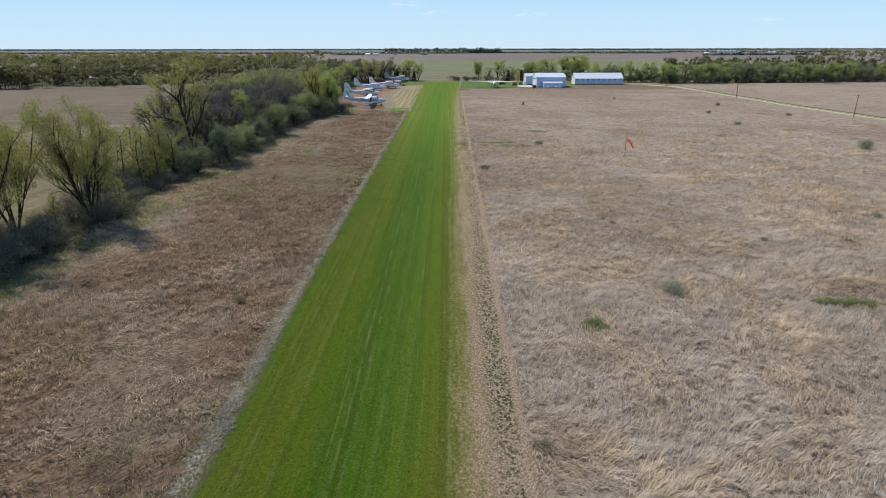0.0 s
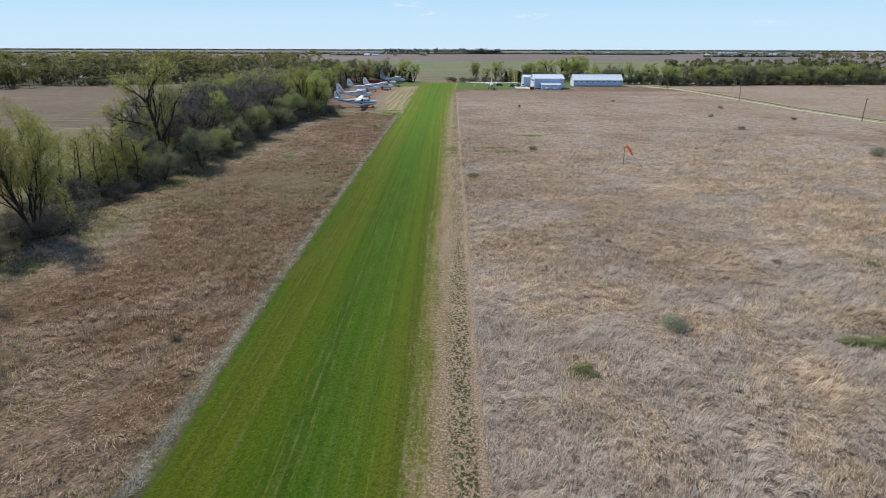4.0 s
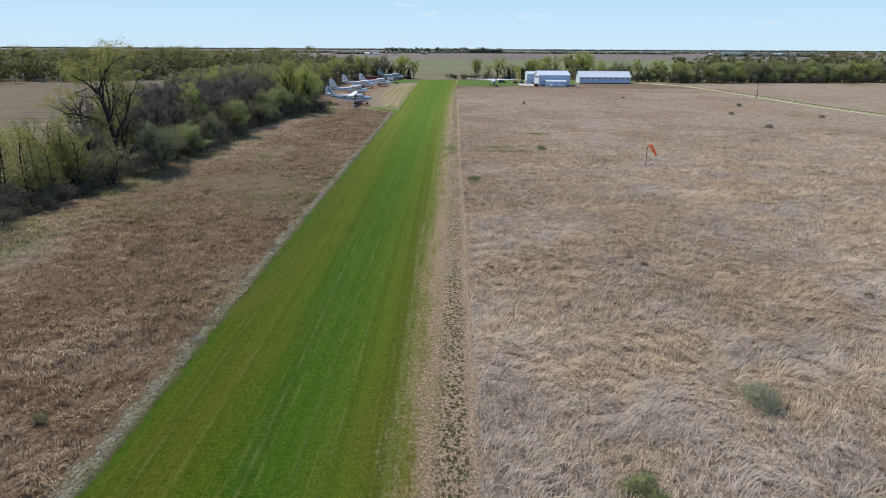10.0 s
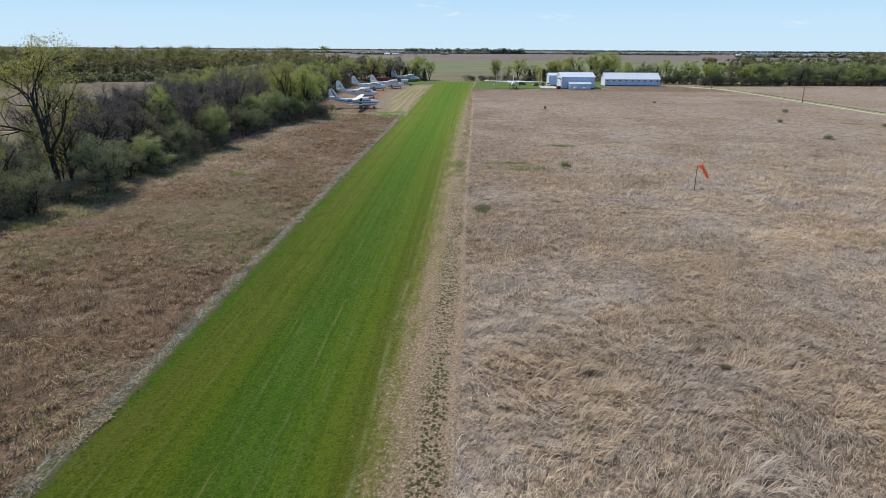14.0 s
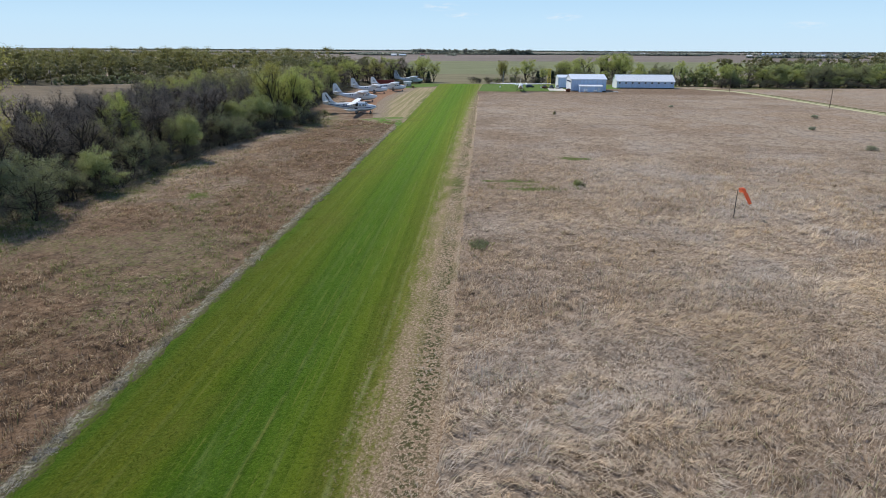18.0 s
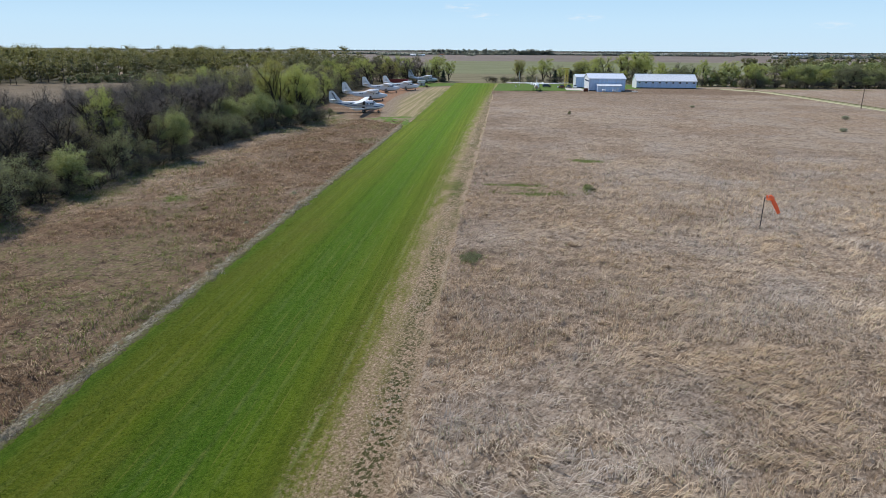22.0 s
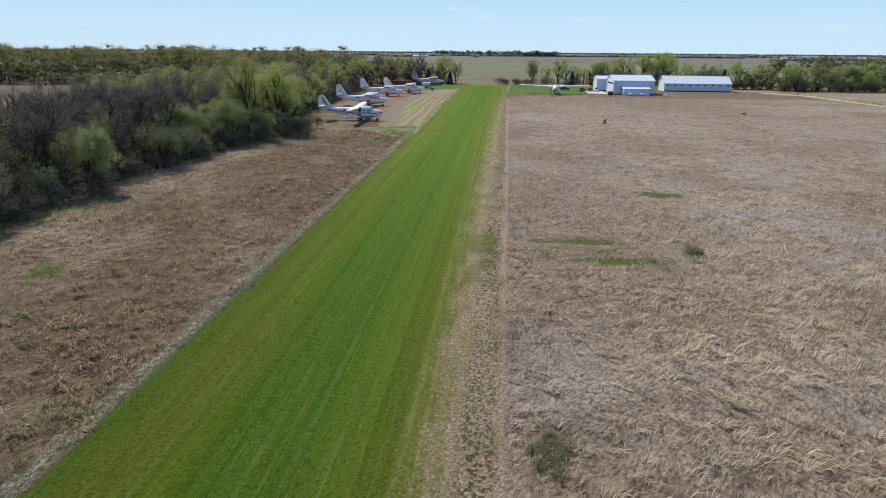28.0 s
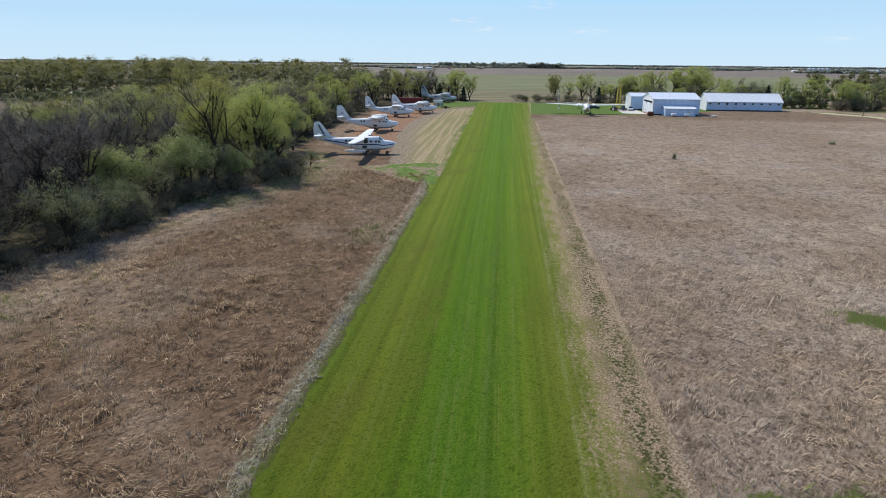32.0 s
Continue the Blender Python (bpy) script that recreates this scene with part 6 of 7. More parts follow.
        if not engines:
            Build().box((1.5 + wing_x, sy * 3.0 - 0.5, 3.1 + wing_z), (2.3 + wing_x, sy * 3.0 + 0.5, 4.3 + wing_z), 0.14).make("engine_bulkhead", M["dark_metal"], ob, "dark open engine bulkhead on the wing")
        elif half_span > 4:
            nac = Build()
            secs = []
            for x, r in ((3.1, 0.44), (3.0, 0.52), (2.4, 0.56), (1.5, 0.54), (0.0, 0.4), (-1.6, 0.12)):
                secs.append([(x + wing_x, sy * 3.0 + r * math.cos(a), 4.1 + wing_z + 0.95 * r * math.sin(a)) for a in (2 * math.pi * k / 14 for k in range(14))])
            n = nac.loft(secs).make("nacelle", P, ob, smooth=True)
            Build().tube([(3.05 + wing_x, sy * 3.0, 4.1 + wing_z), (3.13 + wing_x, sy * 3.0, 4.1 + wing_z)], 0.41, 14).make("engine_face", M["dark_metal"], n)
            Build().tube([(3.1 + wing_x, sy * 3.0, 4.1 + wing_z), (3.6 + wing_x, sy * 3.0, 4.1 + wing_z)], [0.16, 0.08], 8).make("propeller_hub", M["metal"], n)
        if floats and half_span > 10:
            fl = Build()
            secs = []
            for x, w, zk, ztp in ((3.2, 0.05, 2.45, 2.6), (2.4, 0.3, 2.05, 2.72), (1.2, 0.42, 1.9, 2.78), (0.0, 0.38, 1.95, 2.74), (-1.4, 0.08, 2.4, 2.6)):
                secs.append([(x, sy * 10.9, zk), (x, sy * 10.9 + w, 0.5 * (zk + ztp)), (x, sy * 10.9 + 0.7 * w, ztp - 0.05), (x, sy * 10.9, ztp), (x, sy * 10.9 - 0.7 * w, ztp - 0.05), (x, sy * 10.9 - w, 0.5 * (zk + ztp))])
            secs = [[(x + wing_x, y, z + wing_z) for x, y, z in ring] for ring in secs]
            f = fl.loft(secs).make("wing_float", P, ob, smooth=True)
            for sx in (1.6, 0.0):
                Build().tube([(sx + wing_x, sy * 10.9, 2.7 + wing_z), (0.5 * sx + 0.3 + wing_x, sy * 10.9, 4.25 + wing_z)], 0.06, 6).make("float_strut", M["metal"], f)
        # landing gear and its open well
        Build().box((-0.45, sy * 1.27 - 0.06, 1.4), (0.6, sy * 1.27 + 0.05, 1.95), 0.04).make("wheel_well", M["dark_metal"], hull)
        leg = Build().tube([(0.2, sy * 1.2, 1.6), (0.15, sy * 1.75, 0.5)], 0.09, 8).make("main_leg", M["metal"], ob)
        wheel(leg, 0.15, sy * 1.85, 0.52, 0.36)
    nose = Build().tube([(4.9, 0, 1.1), (4.95, 0, 0.4)], 0.07, 8).make("nose_leg", M["metal"], ob)
    for sy in (-1, 1):
        wheel(nose, 4.95, sy * 0.22, 0.36, 0.22)
    return ob


def parked(nose_x, nose_y, heading, s=1.0):
    a = radians(heading)
    return Matrix.Translation((nose_x - 7 * s * math.cos(a), nose_y - 7 * s * math.sin(a), -0.01)) @ Matrix.Rotation(a, 4, "Z") @ Matrix.Scale(s, 4)


flying_boat(parked(-26.7, 294.5, 3), "weathered white flying boat with navy stripe and dark tail marking", stripe="blue_paint", marks="black_paint", tall=0.97, engines=False, wing_x=-1.3, wing_z=-0.4, chord=0.72)
flying_boat(parked(-33.8, 343.5, 2), "white flying boat with its outer wings removed, parked beside the runway", half_span=6.6, tall=1.03)
flying_boat(parked(-36.0, 394.5, 0), "white flying boat hull without wings, parked beside the runway", half_span=3.4, tall=1.03)
flying_boat(parked(-29.2, 415.0, 2), "white flying boat with clipped wings near a red trailer", half_span=6.6)
flying_boat(parked(-26.6, 490.0, -4, 1.0), "grey flying boat with a dark tail marking in front of cedars", paint="grey_paint", half_span=8.0, marks="black_paint", tall=1.12)
flying_boat(Matrix.Translation((31.2, 424.0, -0.01)) @ Matrix.Rotation(radians(86), 4, "Z"), "white flying boat with full-span wings standing tail towards the prairie", half_span=16.2, wing_z=-0.5)


def light_aircraft(m):
    ob = thing("light_aircraft", "small white high-wing light aircraft on the grass yard", "aircraft", m)
    secs = []
    for x, w, z0, z1 in ((2.6, 0.25, 0.95, 1.35), (1.8, 0.48, 0.75, 1.6), (0.9, 0.55, 0.7, 2.1), (-0.4, 0.53, 0.72, 2.12), (-2.0, 0.3, 1.0, 1.7), (-5.0, 0.08, 1.3, 1.5)):
        secs.append([(x, w * math.cos(a), 0.5 * (z0 + z1) + 0.5 * (z1 - z0) * math.sin(a)) for a in (2 * math.pi * k / 12 for k in range(12))])
    Build().loft(secs).make("fuselage", M["white_paint"], ob, smooth=True)
    Build().loft([aerofoil(0.9 if abs(y) < 4 else 0.7, 1.5 if abs(y) < 4 else 1.1, 2.2 + 0.02 * abs(y), 0.2, y) for y in (-5.2, -2.5, 0, 2.5, 5.2)]).make("wing", M["white_paint"], ob, smooth=True)
    Build().loft([aerofoil(-4.2, 1.1, 0, 0.12, 1.4, True), aerofoil(-4.7, 0.7, 0, 0.06, 2.7, True)]).make("fin", M["white_paint"], ob)
    Build().loft([aerofoil(-4.3, 0.9, 1.5, 0.1, y) for y in (-1.7, 0, 1.7)]).make("tailplane", M["white_paint"], ob)
    for sy in (-1, 1):
        leg = Build().tube([(0.3, sy * 0.4, 0.8), (0.3, sy * 1.1, 0.25)], 0.05, 6).make("main_leg", M["metal"], ob)
        wheel(leg, 0.3, sy * 1.15, 0.24, 0.16)
        Build().tube([(0.4, sy * 0.5, 0.9), (0.3, sy * 2.6, 2.2)], 0.035, 6).make("wing_strut", M["metal"], ob)
    leg = Build().tube([(2.1, 0, 0.8), (2.15, 0, 0.2)], 0.05, 6).make("nose_leg", M["metal"], ob)
    wheel(leg, 2.15, 0, 0.2, 0.14)
    return ob


light_aircraft(Matrix.Translation((31.5, 458.0, 0.0)) @ Matrix.Rotation(radians(84), 4, "Z"))


# ---- buildings ----
def roof_slab(y0, z0, y1, z1, x0, x1, t=0.12):
    return Build().loft([[(x, y0, z0), (x, y1, z1), (x, y1, z1 + t), (x, y0, z0 + t)] for x in (x0, x1)])


def gable_building(name, label, x0, x1, y0, y1, eave, ridge, wall, end, roof, over=0.35, openings=(), west_door=None, base=True):
    """A steel building, ridge along x. openings: windows in the south wall (x, z, width, height). west_door: (y0, y1, height) of a doorway in the west wall."""
    ob = thing(name, label, "building", Matrix.Translation((x0, y0, 0)))
    L, D, T = x1 - x0, y1 - y0, 0.18
    # south wall cut round its windows
    # one net of quads round every opening, front and back, so that the wall stays one piece
    xs = sorted({0.0, L, *[v for x, z, w, h in openings for v in (x - w / 2, x + w / 2)]})
    zs = sorted({-0.1, eave, *[v for x, z, w, h in openings for v in (z - h / 2, z + h / 2)]})
    nx, nz = len(xs), len(zs)
    verts = [(x, y, z) for y in (0.0, T) for z in zs for x in xs]
    at = lambda i, j, back: back * nx * nz + j * nx + i
    solid = {(i, j) for i in range(nx - 1) for j in range(nz - 1)
             if not any(abs(o[0] - 0.5 * (xs[i] + xs[i + 1])) < o[2] / 2 and abs(o[1] - 0.5 * (zs[j] + zs[j + 1])) < o[3] / 2 for o in openings)}
    faces = []
    for i, j in solid:
        faces.append((at(i, j, 0), at(i + 1, j, 0), at(i + 1, j + 1, 0), at(i, j + 1, 0)))
        faces.append((at(i, j, 1), at(i, j + 1, 1), at(i + 1, j + 1, 1), at(i + 1, j, 1)))
        for (di, dj), (a, c) in (((-1, 0), ((i, j), (i, j + 1))), ((1, 0), ((i + 1, j + 1), (i + 1, j))), ((0, -1), ((i + 1, j), (i, j))), ((0, 1), ((i, j + 1), (i + 1, j + 1)))):
            if (i + di, j + dj) not in solid:
                faces.append((at(*a, 0), at(*c, 0), at(*c, 1), at(*a, 1)))
    s = Build().add(verts, faces).make("south_wall", M[wall], ob)
    for x, z, w, h in openings:
        win = Build()
        f = 0.07
        win.box((x - w / 2 - f, -0.04, z - h / 2 - f), (x + w / 2 + f, -0.002, z - h / 2)).box((x - w / 2 - f, -0.04, z + h / 2), (x + w / 2 + f, -0.002, z + h / 2 + f))
        win.box((x - w / 2 - f, -0.04, z - h / 2), (x - w / 2, -0.002, z + h / 2)).box((x + w / 2, -0.04, z - h / 2), (x + w / 2 + f, -0.002, z + h / 2))
        win.make("window", M["trim"], s)
        Build().box((x - w / 2, 0.05, z - h / 2), (x + w / 2, 0.07, z + h / 2)).make("pane", M["glass"], s)
    Build().box((0, D - T, -0.1), (L, D, eave)).make("north_wall", M[wall], ob)

    def gable(xa, xb, door):
        g = Build()
        segs = sorted({T, D / 2, D - T, *((door[0], door[1]) if door else ())})
        top = lambda y: eave + (ridge - eave) * (1 - abs(y - D / 2) / (D / 2))
        for a, c in zip(segs, segs[1:]):
            z = door[2] if door and door[0] <= 0.5 * (a + c) <= door[1] else -0.1
            g.loft([[(xa, a, z), (xb, a, z), (xb, a, top(a)), (xa, a, top(a))], [(xa, c, z), (xb, c, z), (xb, c, top(c)), (xa, c, top(c))]])
        return g

    gable(0.0, T, west_door).make("west_wall", M[end], ob)
    gable(L - T, L, None).make("east_wall", M[end], ob)
    slope = (ridge - eave) / (D / 2)
    for name_, ya, yb in (("south_roof", -over, D / 2), ("north_roof", D + over, D / 2)):
        roof_slab(ya, eave - over * slope + 0.02, yb, ridge + 0.02, -over, L + over).make(name_, M[roof], ob)
    Build().box((-over, D / 2 - 0.25, ridge + 0.08), (L + over, D / 2 + 0.25, ridge + 0.2), 0.05).make("ridge_cap", M[roof], ob)
    Build().box((-over, -over - 0.1, eave - over * slope - 0.14), (L + over, -over, eave - over * slope + 0.04)).make("gutter", M["trim"], ob)
    if base:
        Build().box((-0.03, -0.05, -0.1), (L + 0.03, -0.003, 0.42)).make("plinth", M["dark_metal"], ob, "dark splash board along the foot of the wall")
    for xa, ya in ((-0.06, -0.06), (L - 0.1, -0.06)):
        Build().box((xa, ya, 0.45), (xa + 0.16, ya + 0.05, eave)).make("corner_trim", M["trim"], ob)
    return ob


long_shed = gable_building("storage_building", "long pale blue steel building with white roof and small windows", 88.4, 121.0, 455.6, 468.5, 4.05, 7.4,
                           "wall_blue", "wall_white", "roof_white", 0.4, [(1.5 + 3.7 * k, 3.05, 1.0, 0.75) for k in range(9)], (2.0, 5.2, 3.0))
Build().box((0.04, 2.0, -0.05), (0.12, 5.2, 3.0)).make("door", M["trim"], long_shed, "white panel door in the gable")
hangar = gable_building("hangar", "pale blue steel hangar with grey-white roof and wide white door", 58.0, 76.4, 424.6, 444.6, 6.3, 8.4, "wall_blue", "wall_white", "roof_blue", 0.4, (), (2.0, 18.0, 5.3))
for k in range(4):
    d = Build().box((0.25 - 0.1 * (k % 2), 2.0 + 4.0 * k, 0.0), (0.31 - 0.1 * (k % 2), 6.0 + 4.0 * k - 0.05, 4.5)).make("door_leaf", M["wall_white"], hangar, "white sliding hangar door leaf")
for x in (4.6, 9.2, 13.8):
    Build().box((x - 0.09, -0.05, 0.45), (x + 0.09, -0.003, 6.2)).make("wall_post", M["grey_paint"], hangar)
gable_building("hangar", "small pale blue steel hangar behind a concrete apron", 54.4, 62.0, 452.5, 466.0, 5.9, 7.1, "wall_blue", "wall_white", "roof_blue", 0.3)


def lean_to():
    ob = thing("lean_to_shed", "low pale blue lean-to shed with a white roof against the hangar", "shed", Matrix.Translation((61.8, 419.2, 0)))
    Build().box((0, 0, -0.1), (11.8, 0.15, 2.9)).make("south_wall", M["wall_blue"], ob)
    for x in (0.0, 11.65):
        Build().loft([[(xa, 0.15, -0.1), (xa, 5.3, -0.1), (xa, 5.3, 3.75), (xa, 0.15, 2.9)] for xa in (x, x + 0.15)]).make("end_wall", M["wall_blue_end"], ob)
    Build().loft([[(x, -0.35, 2.86), (x, 5.3, 3.8), (x, 5.3, 3.93), (x, -0.35, 2.99)] for x in (-0.3, 12.1)]).make("roof", M["roof_white"], ob)
    Build().box((9.4, -0.04, 0.0), (10.4, -0.003, 2.1), 0.01).make("door", M["trim"], ob)
    return ob


lean_to()
ap = Build().loft([[(47.2, 429.5, z), (57.0, 428.0, z), (56.6, 452.0, z), (48.2, 452.0, z)] for z in (-0.08, 0.05)]).make("apron", M["concrete"])
tagged(ap, "pale concrete apron in front of the hangar doors", "apron", kind="structure")


def lattice_tower(x, y, h):
    ob = thing("lattice_tower", "faded yellow lattice tower with a platform beside the hangars", "tower", Matrix.Translation((x, y, 0)))
    q = lambda z: 1.0 - 0.45 * z / h
    for sx in (-1, 1):
        for sy in (-1, 1):
            Build().tube([(sx * 1.0, sy * 1.0, -0.1), (sx * q(h), sy * q(h), h)], 0.15, 5).make("leg", M["yellow"], ob)
    n = 5
    for k in range(n):
        za, zb = h * k / n, h * (k + 1) / n
        for (ax, ay), (bx, by) in (((-1, -1), (1, -1)), ((1, -1), (1, 1)), ((1, 1), (-1, 1)), ((-1, 1), (-1, -1))):
            Build().tube([(ax * q(za), ay * q(za), za), (bx * q(zb), by * q(zb), zb)], 0.09, 4).make("brace", M["yellow"], ob)
            Build().tube([(ax * q(zb), ay * q(zb), zb), (bx * q(zb), by * q(zb), zb)], 0.09, 4).make("girt", M["yellow"], ob)
    Build().box((-2.6, -0.7, h), (1.4, 0.7, h + 0.28), 0.03).make("platform", M["yellow"], ob)
    return ob


lattice_tower(49.6, 457.0, 10.2)


def vehicle(name, label, m, paint, length=4.9, width=1.9, height=1.75, bed=False):
    ob = thing(name, label, "vehicle", m, "vehicles by the hangars")
    L, W, H = length / 2, width / 2, height
    body = Build()
    secs = [[(x, -w, z0), (x, w, z0), (x, w, 0.55 * z1 + 0.45 * z0), (x, 0.9 * w, z1), (x, -0.9 * w, z1), (x, -w, 0.55 * z1 + 0.45 * z0)] for x, w, z0, z1 in
            ((L, 0.8 * W, 0.5, 0.85), (L - 0.25, W, 0.38, 0.98), (0.25 * L, W, 0.34, 1.08), (-0.9 * L, W, 0.36, 1.1), (-L, 0.92 * W, 0.5, 1.0))]
    b = body.loft(secs).make("body", M[paint], ob, smooth=True)
    xa, xb = (0.35 * L, -0.25 * L) if bed else (0.35 * L, -0.85 * L)
    Build().loft([[(xa + 0.35, -0.85 * W, 1.04), (xa + 0.35, 0.85 * W, 1.04), (xb - 0.15, 0.85 * W, 1.04), (xb - 0.15, -0.85 * W, 1.04)], [(xa - 0.25, -0.68 * W, H), (xa - 0.25, 0.68 * W, H), (xb + 0.15, 0.68 * W, H), (xb + 0.15, -0.68 * W, H)]]).make("cabin", M["glass"], ob, "dark glazed cabin")
    Build().box((xb + 0.2, -0.66 * W, H - 0.02), (xa - 0.3, 0.66 * W, H + 0.04), 0.02).make("cabin_roof", M[paint], ob)
    for sx in (0.62, -0.62):
        for sy in (-1, 1):
            wheel(ob, sx * L, sy * (W - 0.1), 0.36, 0.24)
    for sy in (-1, 1):
        Build().box((L - 0.12, sy * 0.6 * W - 0.15, 0.66), (L + 0.02, sy * 0.6 * W + 0.15, 0.82), 0.02).make("headlight", M["trim"], b)
    return ob


for x, y, a, paint, kind in ((50.2, 447.5, 100, "black_paint", "pickup_truck"), (53.6, 448.0, 84, "grey_paint", "pickup_truck"), (38.6, 455.0, 10, "black_paint", "car"), (46.2, 446.5, 60, "rust", "pickup_truck")):
    vehicle(kind, {"black_paint": "dark parked vehicle beside the hangar yard", "grey_paint": "grey pickup truck parked on the concrete apron", "rust": "rusty brown pickup truck at the apron's edge"}[paint],
            Matrix.Translation((x, y, 0.04)) @ Matrix.Rotation(radians(a), 4, "Z"), paint, bed=kind == "pickup_truck")


def drum_tank(name, label, x, y, r, length, paint):
    ob = thing(name, label, "tank", Matrix.Translation((x, y, 0)))
    secs = []
    for q, s in ((-0.5, 0.3), (-0.47, 0.75), (-0.4, 1), (0.4, 1), (0.47, 0.75), (0.5, 0.3)):
        secs.append([(q * length, r * s * math.cos(a), r + 0.15 + r * s * math.sin(a)) for a in (2 * math.pi * k / 18 for k in range(18))])
    Build().loft(secs).make("shell", M[paint], ob, smooth=True)
    for sx in (-0.28, 0.28):
        Build().box((sx * length - 0.1, -0.6 * r, -0.02), (sx * length + 0.1, 0.6 * r, 0.45 * r), 0.02).make("saddle", M["dark_metal"], ob)
    Build().tube([(0, 0, 2 * r + 0.12), (0, 0, 2 * r + 0.32)], 0.16, 10).make("filler_cap", M["metal"], ob)
    return ob


drum_tank("fuel_tank", "rusty red steel tank lying beside the hangar", 55.6, 417.0, 0.85, 2.4, "rust")
drum_tank("fuel_tank", "white steel fuel tank in front of the lean-to shed", 64.6, 416.8, 0.62, 1.9, "white_paint")
drum_tank("fuel_tank", "white steel fuel tank in front of the lean-to shed", 69.7, 417.2, 0.55, 1.8, "white_paint")


def stone_pile(x, y, n):
    ob = thing("stone_pile", "heap of pale limestone rubble in the dead grass", "stones", Matrix.Translation((x, y, 0)))
    r = random.Random(3)
    for _ in range(n):
        a, d = r.uniform(0, 6.28), abs(r.gauss(0, 1.0))
        s, z = r.uniform(0.22, 0.5), max(0.05, 0.75 - 0.4 * d)
        secs = []
        for q, w in ((-0.9, 0.45), (-0.3, 1.0), (0.4, 0.9), (0.9, 0.35)):
            secs.append([(d * math.cos(a) * 1.5 + s * w * r.uniform(0.8, 1.2) * math.cos(b), d * math.sin(a) + s * w * r.uniform(0.8, 1.2) * math.sin(b), z * r.uniform(0.9, 1) + 0.6 * s * q) for b in (6.28 * i / 6 for i in range(6))])
        Build().loft(secs).make("stone", M["stone"], ob)
    return ob


stone_pile(80.0, 416.2, 26)


def box_trailer(name, label, m, length, width, height, paint):
    ob = thing(name, label, "trailer", m)
    b = Build().box((0, 0, 1.0), (length, width, height), 0.05).make("body", M[paint], ob)
    for k in range(int(length / 1.6)):
        Build().box((0.8 + 1.6 * k, -0.03, 1.1), (0.88 + 1.6 * k, -0.001, height - 0.1)).make("rib", M[paint], b)
    for sy in (0.3, width - 0.3):
        for x in (length * 0.78, length * 0.9):
            wheel(ob, x, sy, 0.48, 0.3)
        Build().box((1.2, sy - 0.08, 0), (1.4, sy + 0.08, 1.02)).make("landing_leg", M["dark_metal"], ob)
    return ob


box_trailer("semi_trailer", "long dark red box trailer standing against the trees", Matrix.Translation((-54.5, 461.5, 0)), 13.2, 2.5, 3.4, "red_paint")


def open_shed(m):
    ob = thing("open_shed", "small white shed with dark open bays beside the runway's end", "shed", m)
    Build().box((-0.2, -0.2, 2.45), (4.4, 3.2, 2.75), 0.04).make("roof", M["white_paint"], ob)
    Build().box((0, 2.85, -0.05), (4.2, 3.0, 2.45)).make("back_wall", M["white_paint"], ob)
    Build().box((0, 0, 1.5), (4.2, 0.12, 2.45)).make("front_panel", M["white_paint"], ob)
    for x in (0.0, 2.02, 4.05):
        Build().box((x, 0.0, -0.05), (x + 0.15, 0.15, 1.5)).make("post", M["dark_metal"], ob)
        Build().box((x, 2.7, -0.05), (x + 0.15, 2.85, 2.45)).make("post", M["dark_metal"], ob)
    return ob


open_shed(Matrix.Translation((-35.2, 457.0, 0)))


def implement(x, y):
    ob = thing("farm_implement", "rusty farm implement lying beside the grass apron", "implement", Matrix.Translation((x, y, 0)) @ Matrix.Rotation(0.15, 4, "Z"))
    for yy in (-0.8, 0.0, 0.8):
        Build().tube([(-2.0, yy, 0.55), (2.0, yy, 0.6)], 0.06, 6).make("beam", M["rust"], ob)
    for xx in (-1.8, -0.6, 0.6, 1.8):
        Build().tube([(xx, -0.85, 0.57), (xx, 0.85, 0.57)], 0.05, 6).make("cross_beam", M["rust"], ob)
        for yy in (-0.8, 0.0, 0.8):
            Build().tube([(xx, yy, 0.56), (xx - 0.2, yy, 0.3), (xx + 0.1, yy, -0.02)], 0.04, 5).make("tine", M["dark_metal"], ob)
    for sy in (-1, 1):
        wheel(ob, 0.0, sy * 1.15, 0.4, 0.22)
    Build().box((-0.7, -0.5, 0.6), (0.6, 0.5, 1.15), 0.06).make("hopper", M["rust"], ob)
    return ob


implement(-28.0, 440.3)


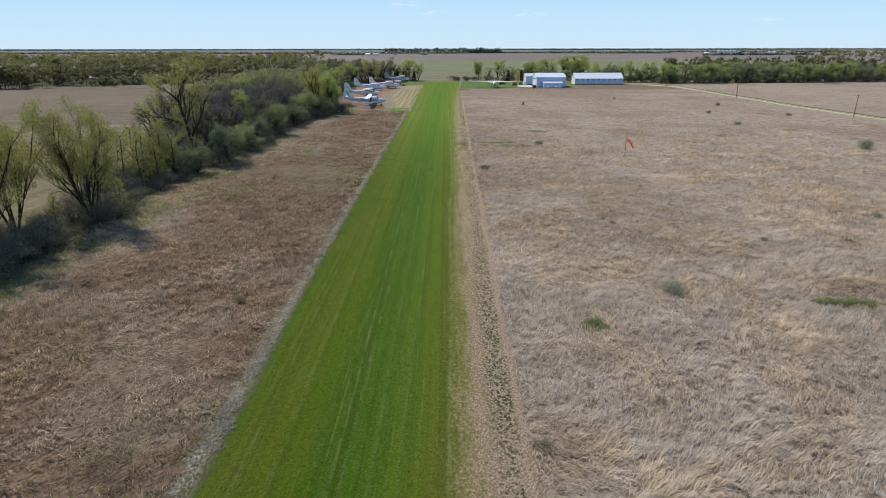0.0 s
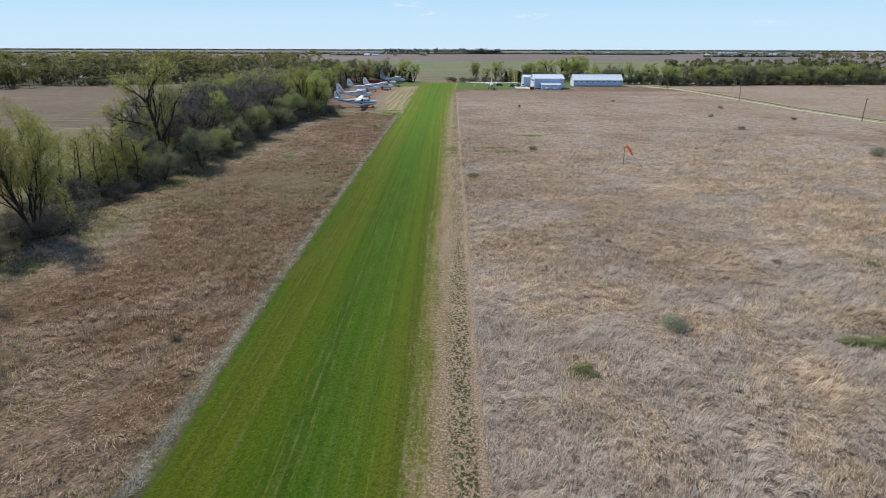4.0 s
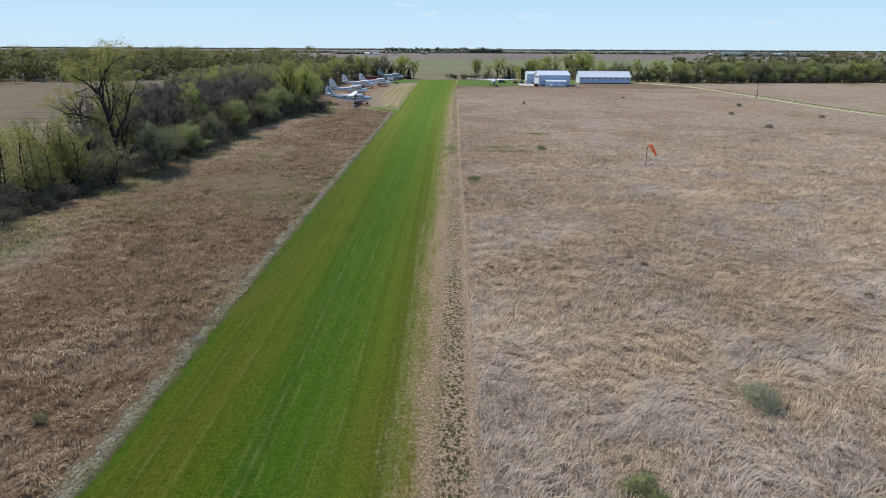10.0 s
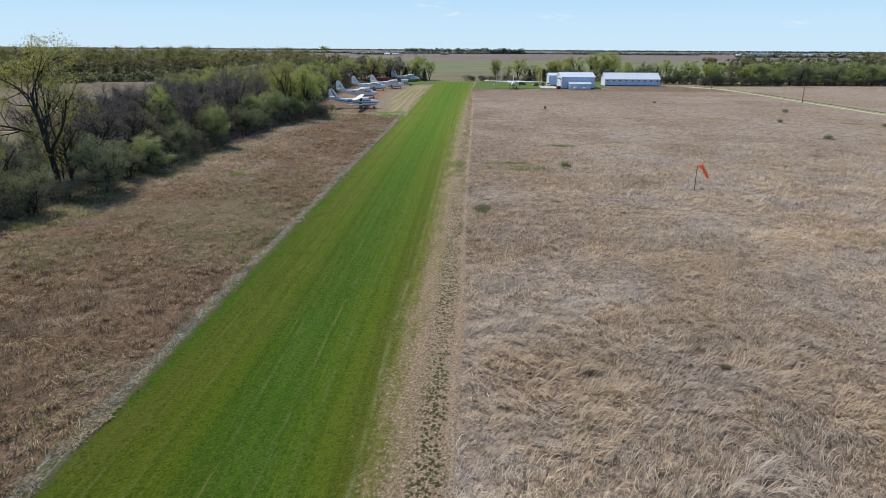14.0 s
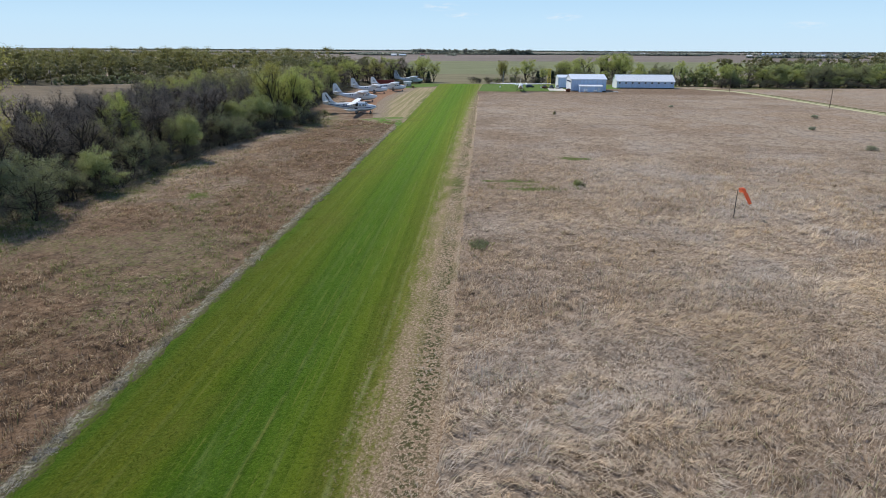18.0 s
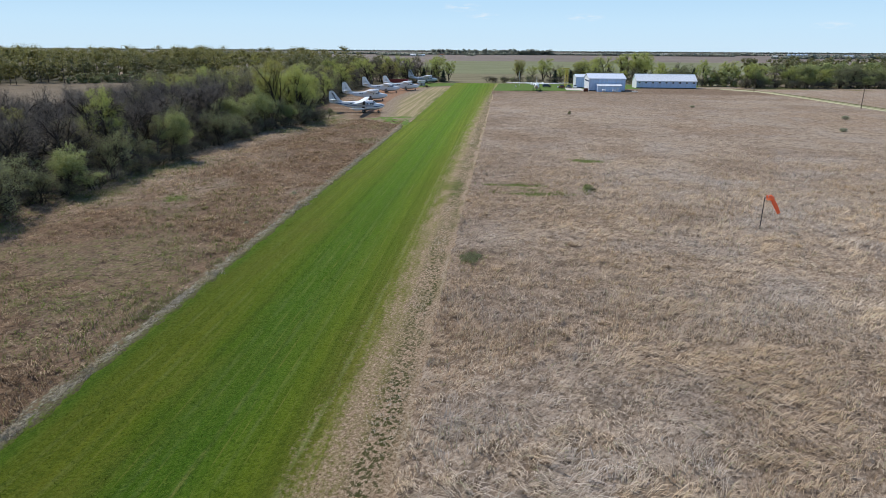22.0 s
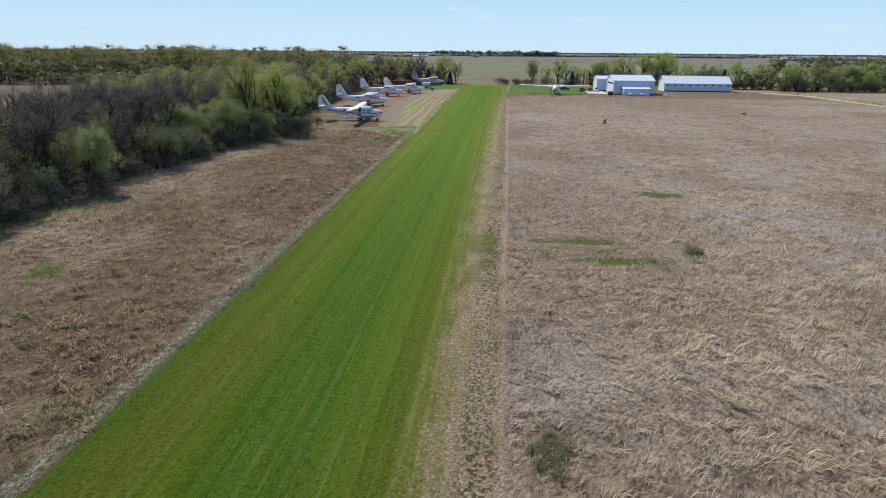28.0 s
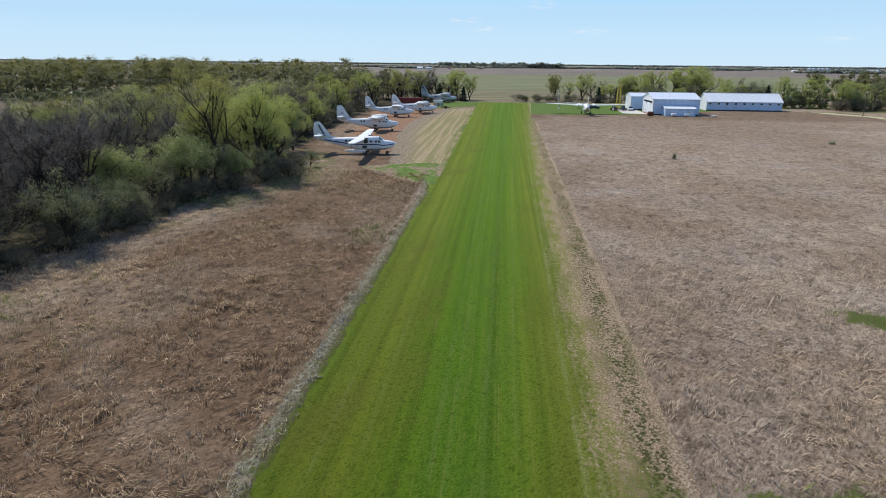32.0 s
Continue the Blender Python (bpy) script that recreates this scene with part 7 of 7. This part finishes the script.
# ---- windsock, poles ----
def windsock(x, y, h):
    ob = thing("windsock", "orange windsock drooping from a steel pole in the prairie", "windsock", Matrix.Translation((x, y, 0)))
    Build().tube([(0, 0, -0.2), (0.02, 0, h * 0.5), (0.05, 0, h)], [0.06, 0.05, 0.04], 10).make("pole", M["dark_metal"], ob, smooth=True)
    Build().tube([(0.05, 0, h - 0.05), (0.42, 0.05, h + 0.02)], 0.025, 6).make("swivel_arm", M["metal"], ob)
    ring = [(0.3 + 0.08 * math.cos(a), 0.34 * math.sin(a), h - 0.05 + 0.34 * math.cos(a)) for a in (2 * math.pi * k / 18 for k in range(19))]
    Build().tube(ring, 0.02, 5).make("hoop", M["metal"], ob)
    rings = []
    path = [(0.3, 0, h - 0.05), (0.62, -0.02, h - 0.02), (0.9, -0.06, h - 0.16), (1.0, -0.08, h - 0.36), (1.12, -0.1, h - 0.6), (1.5, -0.15, h - 1.25), (1.88, -0.2, h - 1.9)]
    for i, (px, py, pz) in enumerate(path):
        d = (Vector(path[min(i + 1, 6)]) - Vector(path[max(i - 1, 0)])).normalized()
        u = d.cross(Vector((0, 1, 0))).normalized()
        r, flat = (0.33, 0.335, 0.31, 0.20, 0.25, 0.24, 0.20)[i], (1.0, 0.98, 0.9, 0.8, 0.85, 0.75, 0.65)[i]
        rings.append([Vector((px, py, pz)) + r * (math.cos(a) * Vector((0, flat, 0)) + math.sin(a) * (1 + 0.07 * math.sin(3 * a + 2 * i)) * u) for a in (2 * math.pi * k / 18 for k in range(18))])
    Build().loft(rings, True, False).make("sock", M["orange"], ob, smooth=True)
    return ob


windsock(43.35, 154.7, 3.9)


def utility_pole(x, y, h, lean=0.0):
    ob = thing("utility_pole", "weathered wooden utility pole beside the farm lane", "pole", Matrix.Translation((x, y, 0)) @ Matrix.Rotation(lean, 4, "Y"), "utility poles along the lane")
    Build().tube([(0, 0, -0.3), (0, 0, h * 0.5), (0, 0, h)], [0.15, 0.13, 0.10], 10).make("pole", M["pole_wood"], ob, smooth=True)
    Build().box((-0.6, -0.16, h - 0.7), (0.6, -0.06, h - 0.58), 0.01).make("crossarm", M["pole_wood"], ob)
    for sx in (-0.5, 0.5):
        Build().tube([(sx, -0.11, h - 0.58), (sx, -0.11, h - 0.42)], [0.05, 0.03], 8).make("insulator", M["glass"], ob)
    return ob


utility_pole(152.6, 245.2, 8.2, 0.05)
utility_pole(147.6, 335.8, 8.0)
utility_pole(143.6, 432.0, 8.2)
lp = thing("yard_light", "thin grey yard light pole behind the parked aircraft", "lamp post", Matrix.Translation((23.5, 470.0, 0)))
Build().tube([(0, 0, -0.2), (0, 0, 8.5)], [0.11, 0.07], 8).make("pole", M["grey_paint"], lp)
Build().tube([(0, 0, 8.4), (0.7, -0.3, 8.6)], 0.04, 6).make("arm", M["grey_paint"], lp)
Build().box((0.55, -0.45, 8.48), (1.0, -0.2, 8.62), 0.03).make("lamp_head", M["metal"], lp)


# ---- distant farms ----
def grain_bin(x, y, r, h):
    ob = thing("grain_bin", "distant galvanised steel grain bin of a farm", "grain bin", Matrix.Translation((x, y, 0)), "grain bins of the distant farm")
    Build().tube([(0, 0, -0.3), (0, 0, h)], r, 20).make("drum", M["bin_steel"], ob)
    Build().tube([(0, 0, h), (0, 0, h + 0.55 * r)], [r * 1.03, 0.4], 20).make("roof", M["bin_steel"], ob)
    return ob


for k in range(5):
    grain_bin(868 + 12.0 * k - (2 if k > 2 else 0), 2150 - 2 * k, 5.2, 8.5)


def far_barn(x, y, length, depth, eave, ridge, turn, wall="far_white", roof="far_white"):
    ob = thing("farm_building", "distant white farm building among trees", "building", Matrix.Translation((x, y, 0)) @ Matrix.Rotation(turn, 4, "Z"), "distant farm buildings")
    b = Build()
    sec = lambda q: [(q, 0, -0.3), (q, depth, -0.3), (q, depth, eave), (q, depth / 2, ridge - 0.2), (q, 0, eave)]
    b.loft([sec(0), sec(length)]).make("wall", M[wall], ob)
    for ya in (-0.5, depth + 0.5):
        Build().loft([[(q, ya, eave - 0.1), (q, depth / 2, ridge), (q, depth / 2, ridge + 0.2), (q, ya, eave + 0.1)] for q in (-0.5, length + 0.5)]).make("roof", M[roof], ob)
    for k in range(3):
        Build().box((length * (0.2 + 0.28 * k), -0.06, 1.0), (length * (0.2 + 0.28 * k) + 1.4, -0.01, 2.4)).make("window", M["glass"], ob)
    return ob


for x, y, ln, dp, ev, rg, tn, rf in ((-228, 1890, 14, 9, 3, 6, 0.0, "far_white"), (-205, 1875, 18, 9, 3, 5.5, 0.05, "bin_steel"), (-150, 1900, 12, 8, 3.5, 6, 0.2, "red_paint"),
                                     (880, 1850, 20, 12, 4, 7, 0.0, "far_white"), (815, 2130, 14, 10, 3, 5, 0, "far_white"), (980, 2050, 26, 14, 5, 8, 0, "bin_steel"),
                                     (925, 1580, 8, 7, 3, 5, 0.1, "far_white"), (560, 2390, 24, 12, 4, 7, 0, "far_white"), (1320, 2100, 36, 16, 5, 8, 0, "bin_steel")):
    far_barn(x, y, ln, dp, ev, rg, tn, roof=rf)
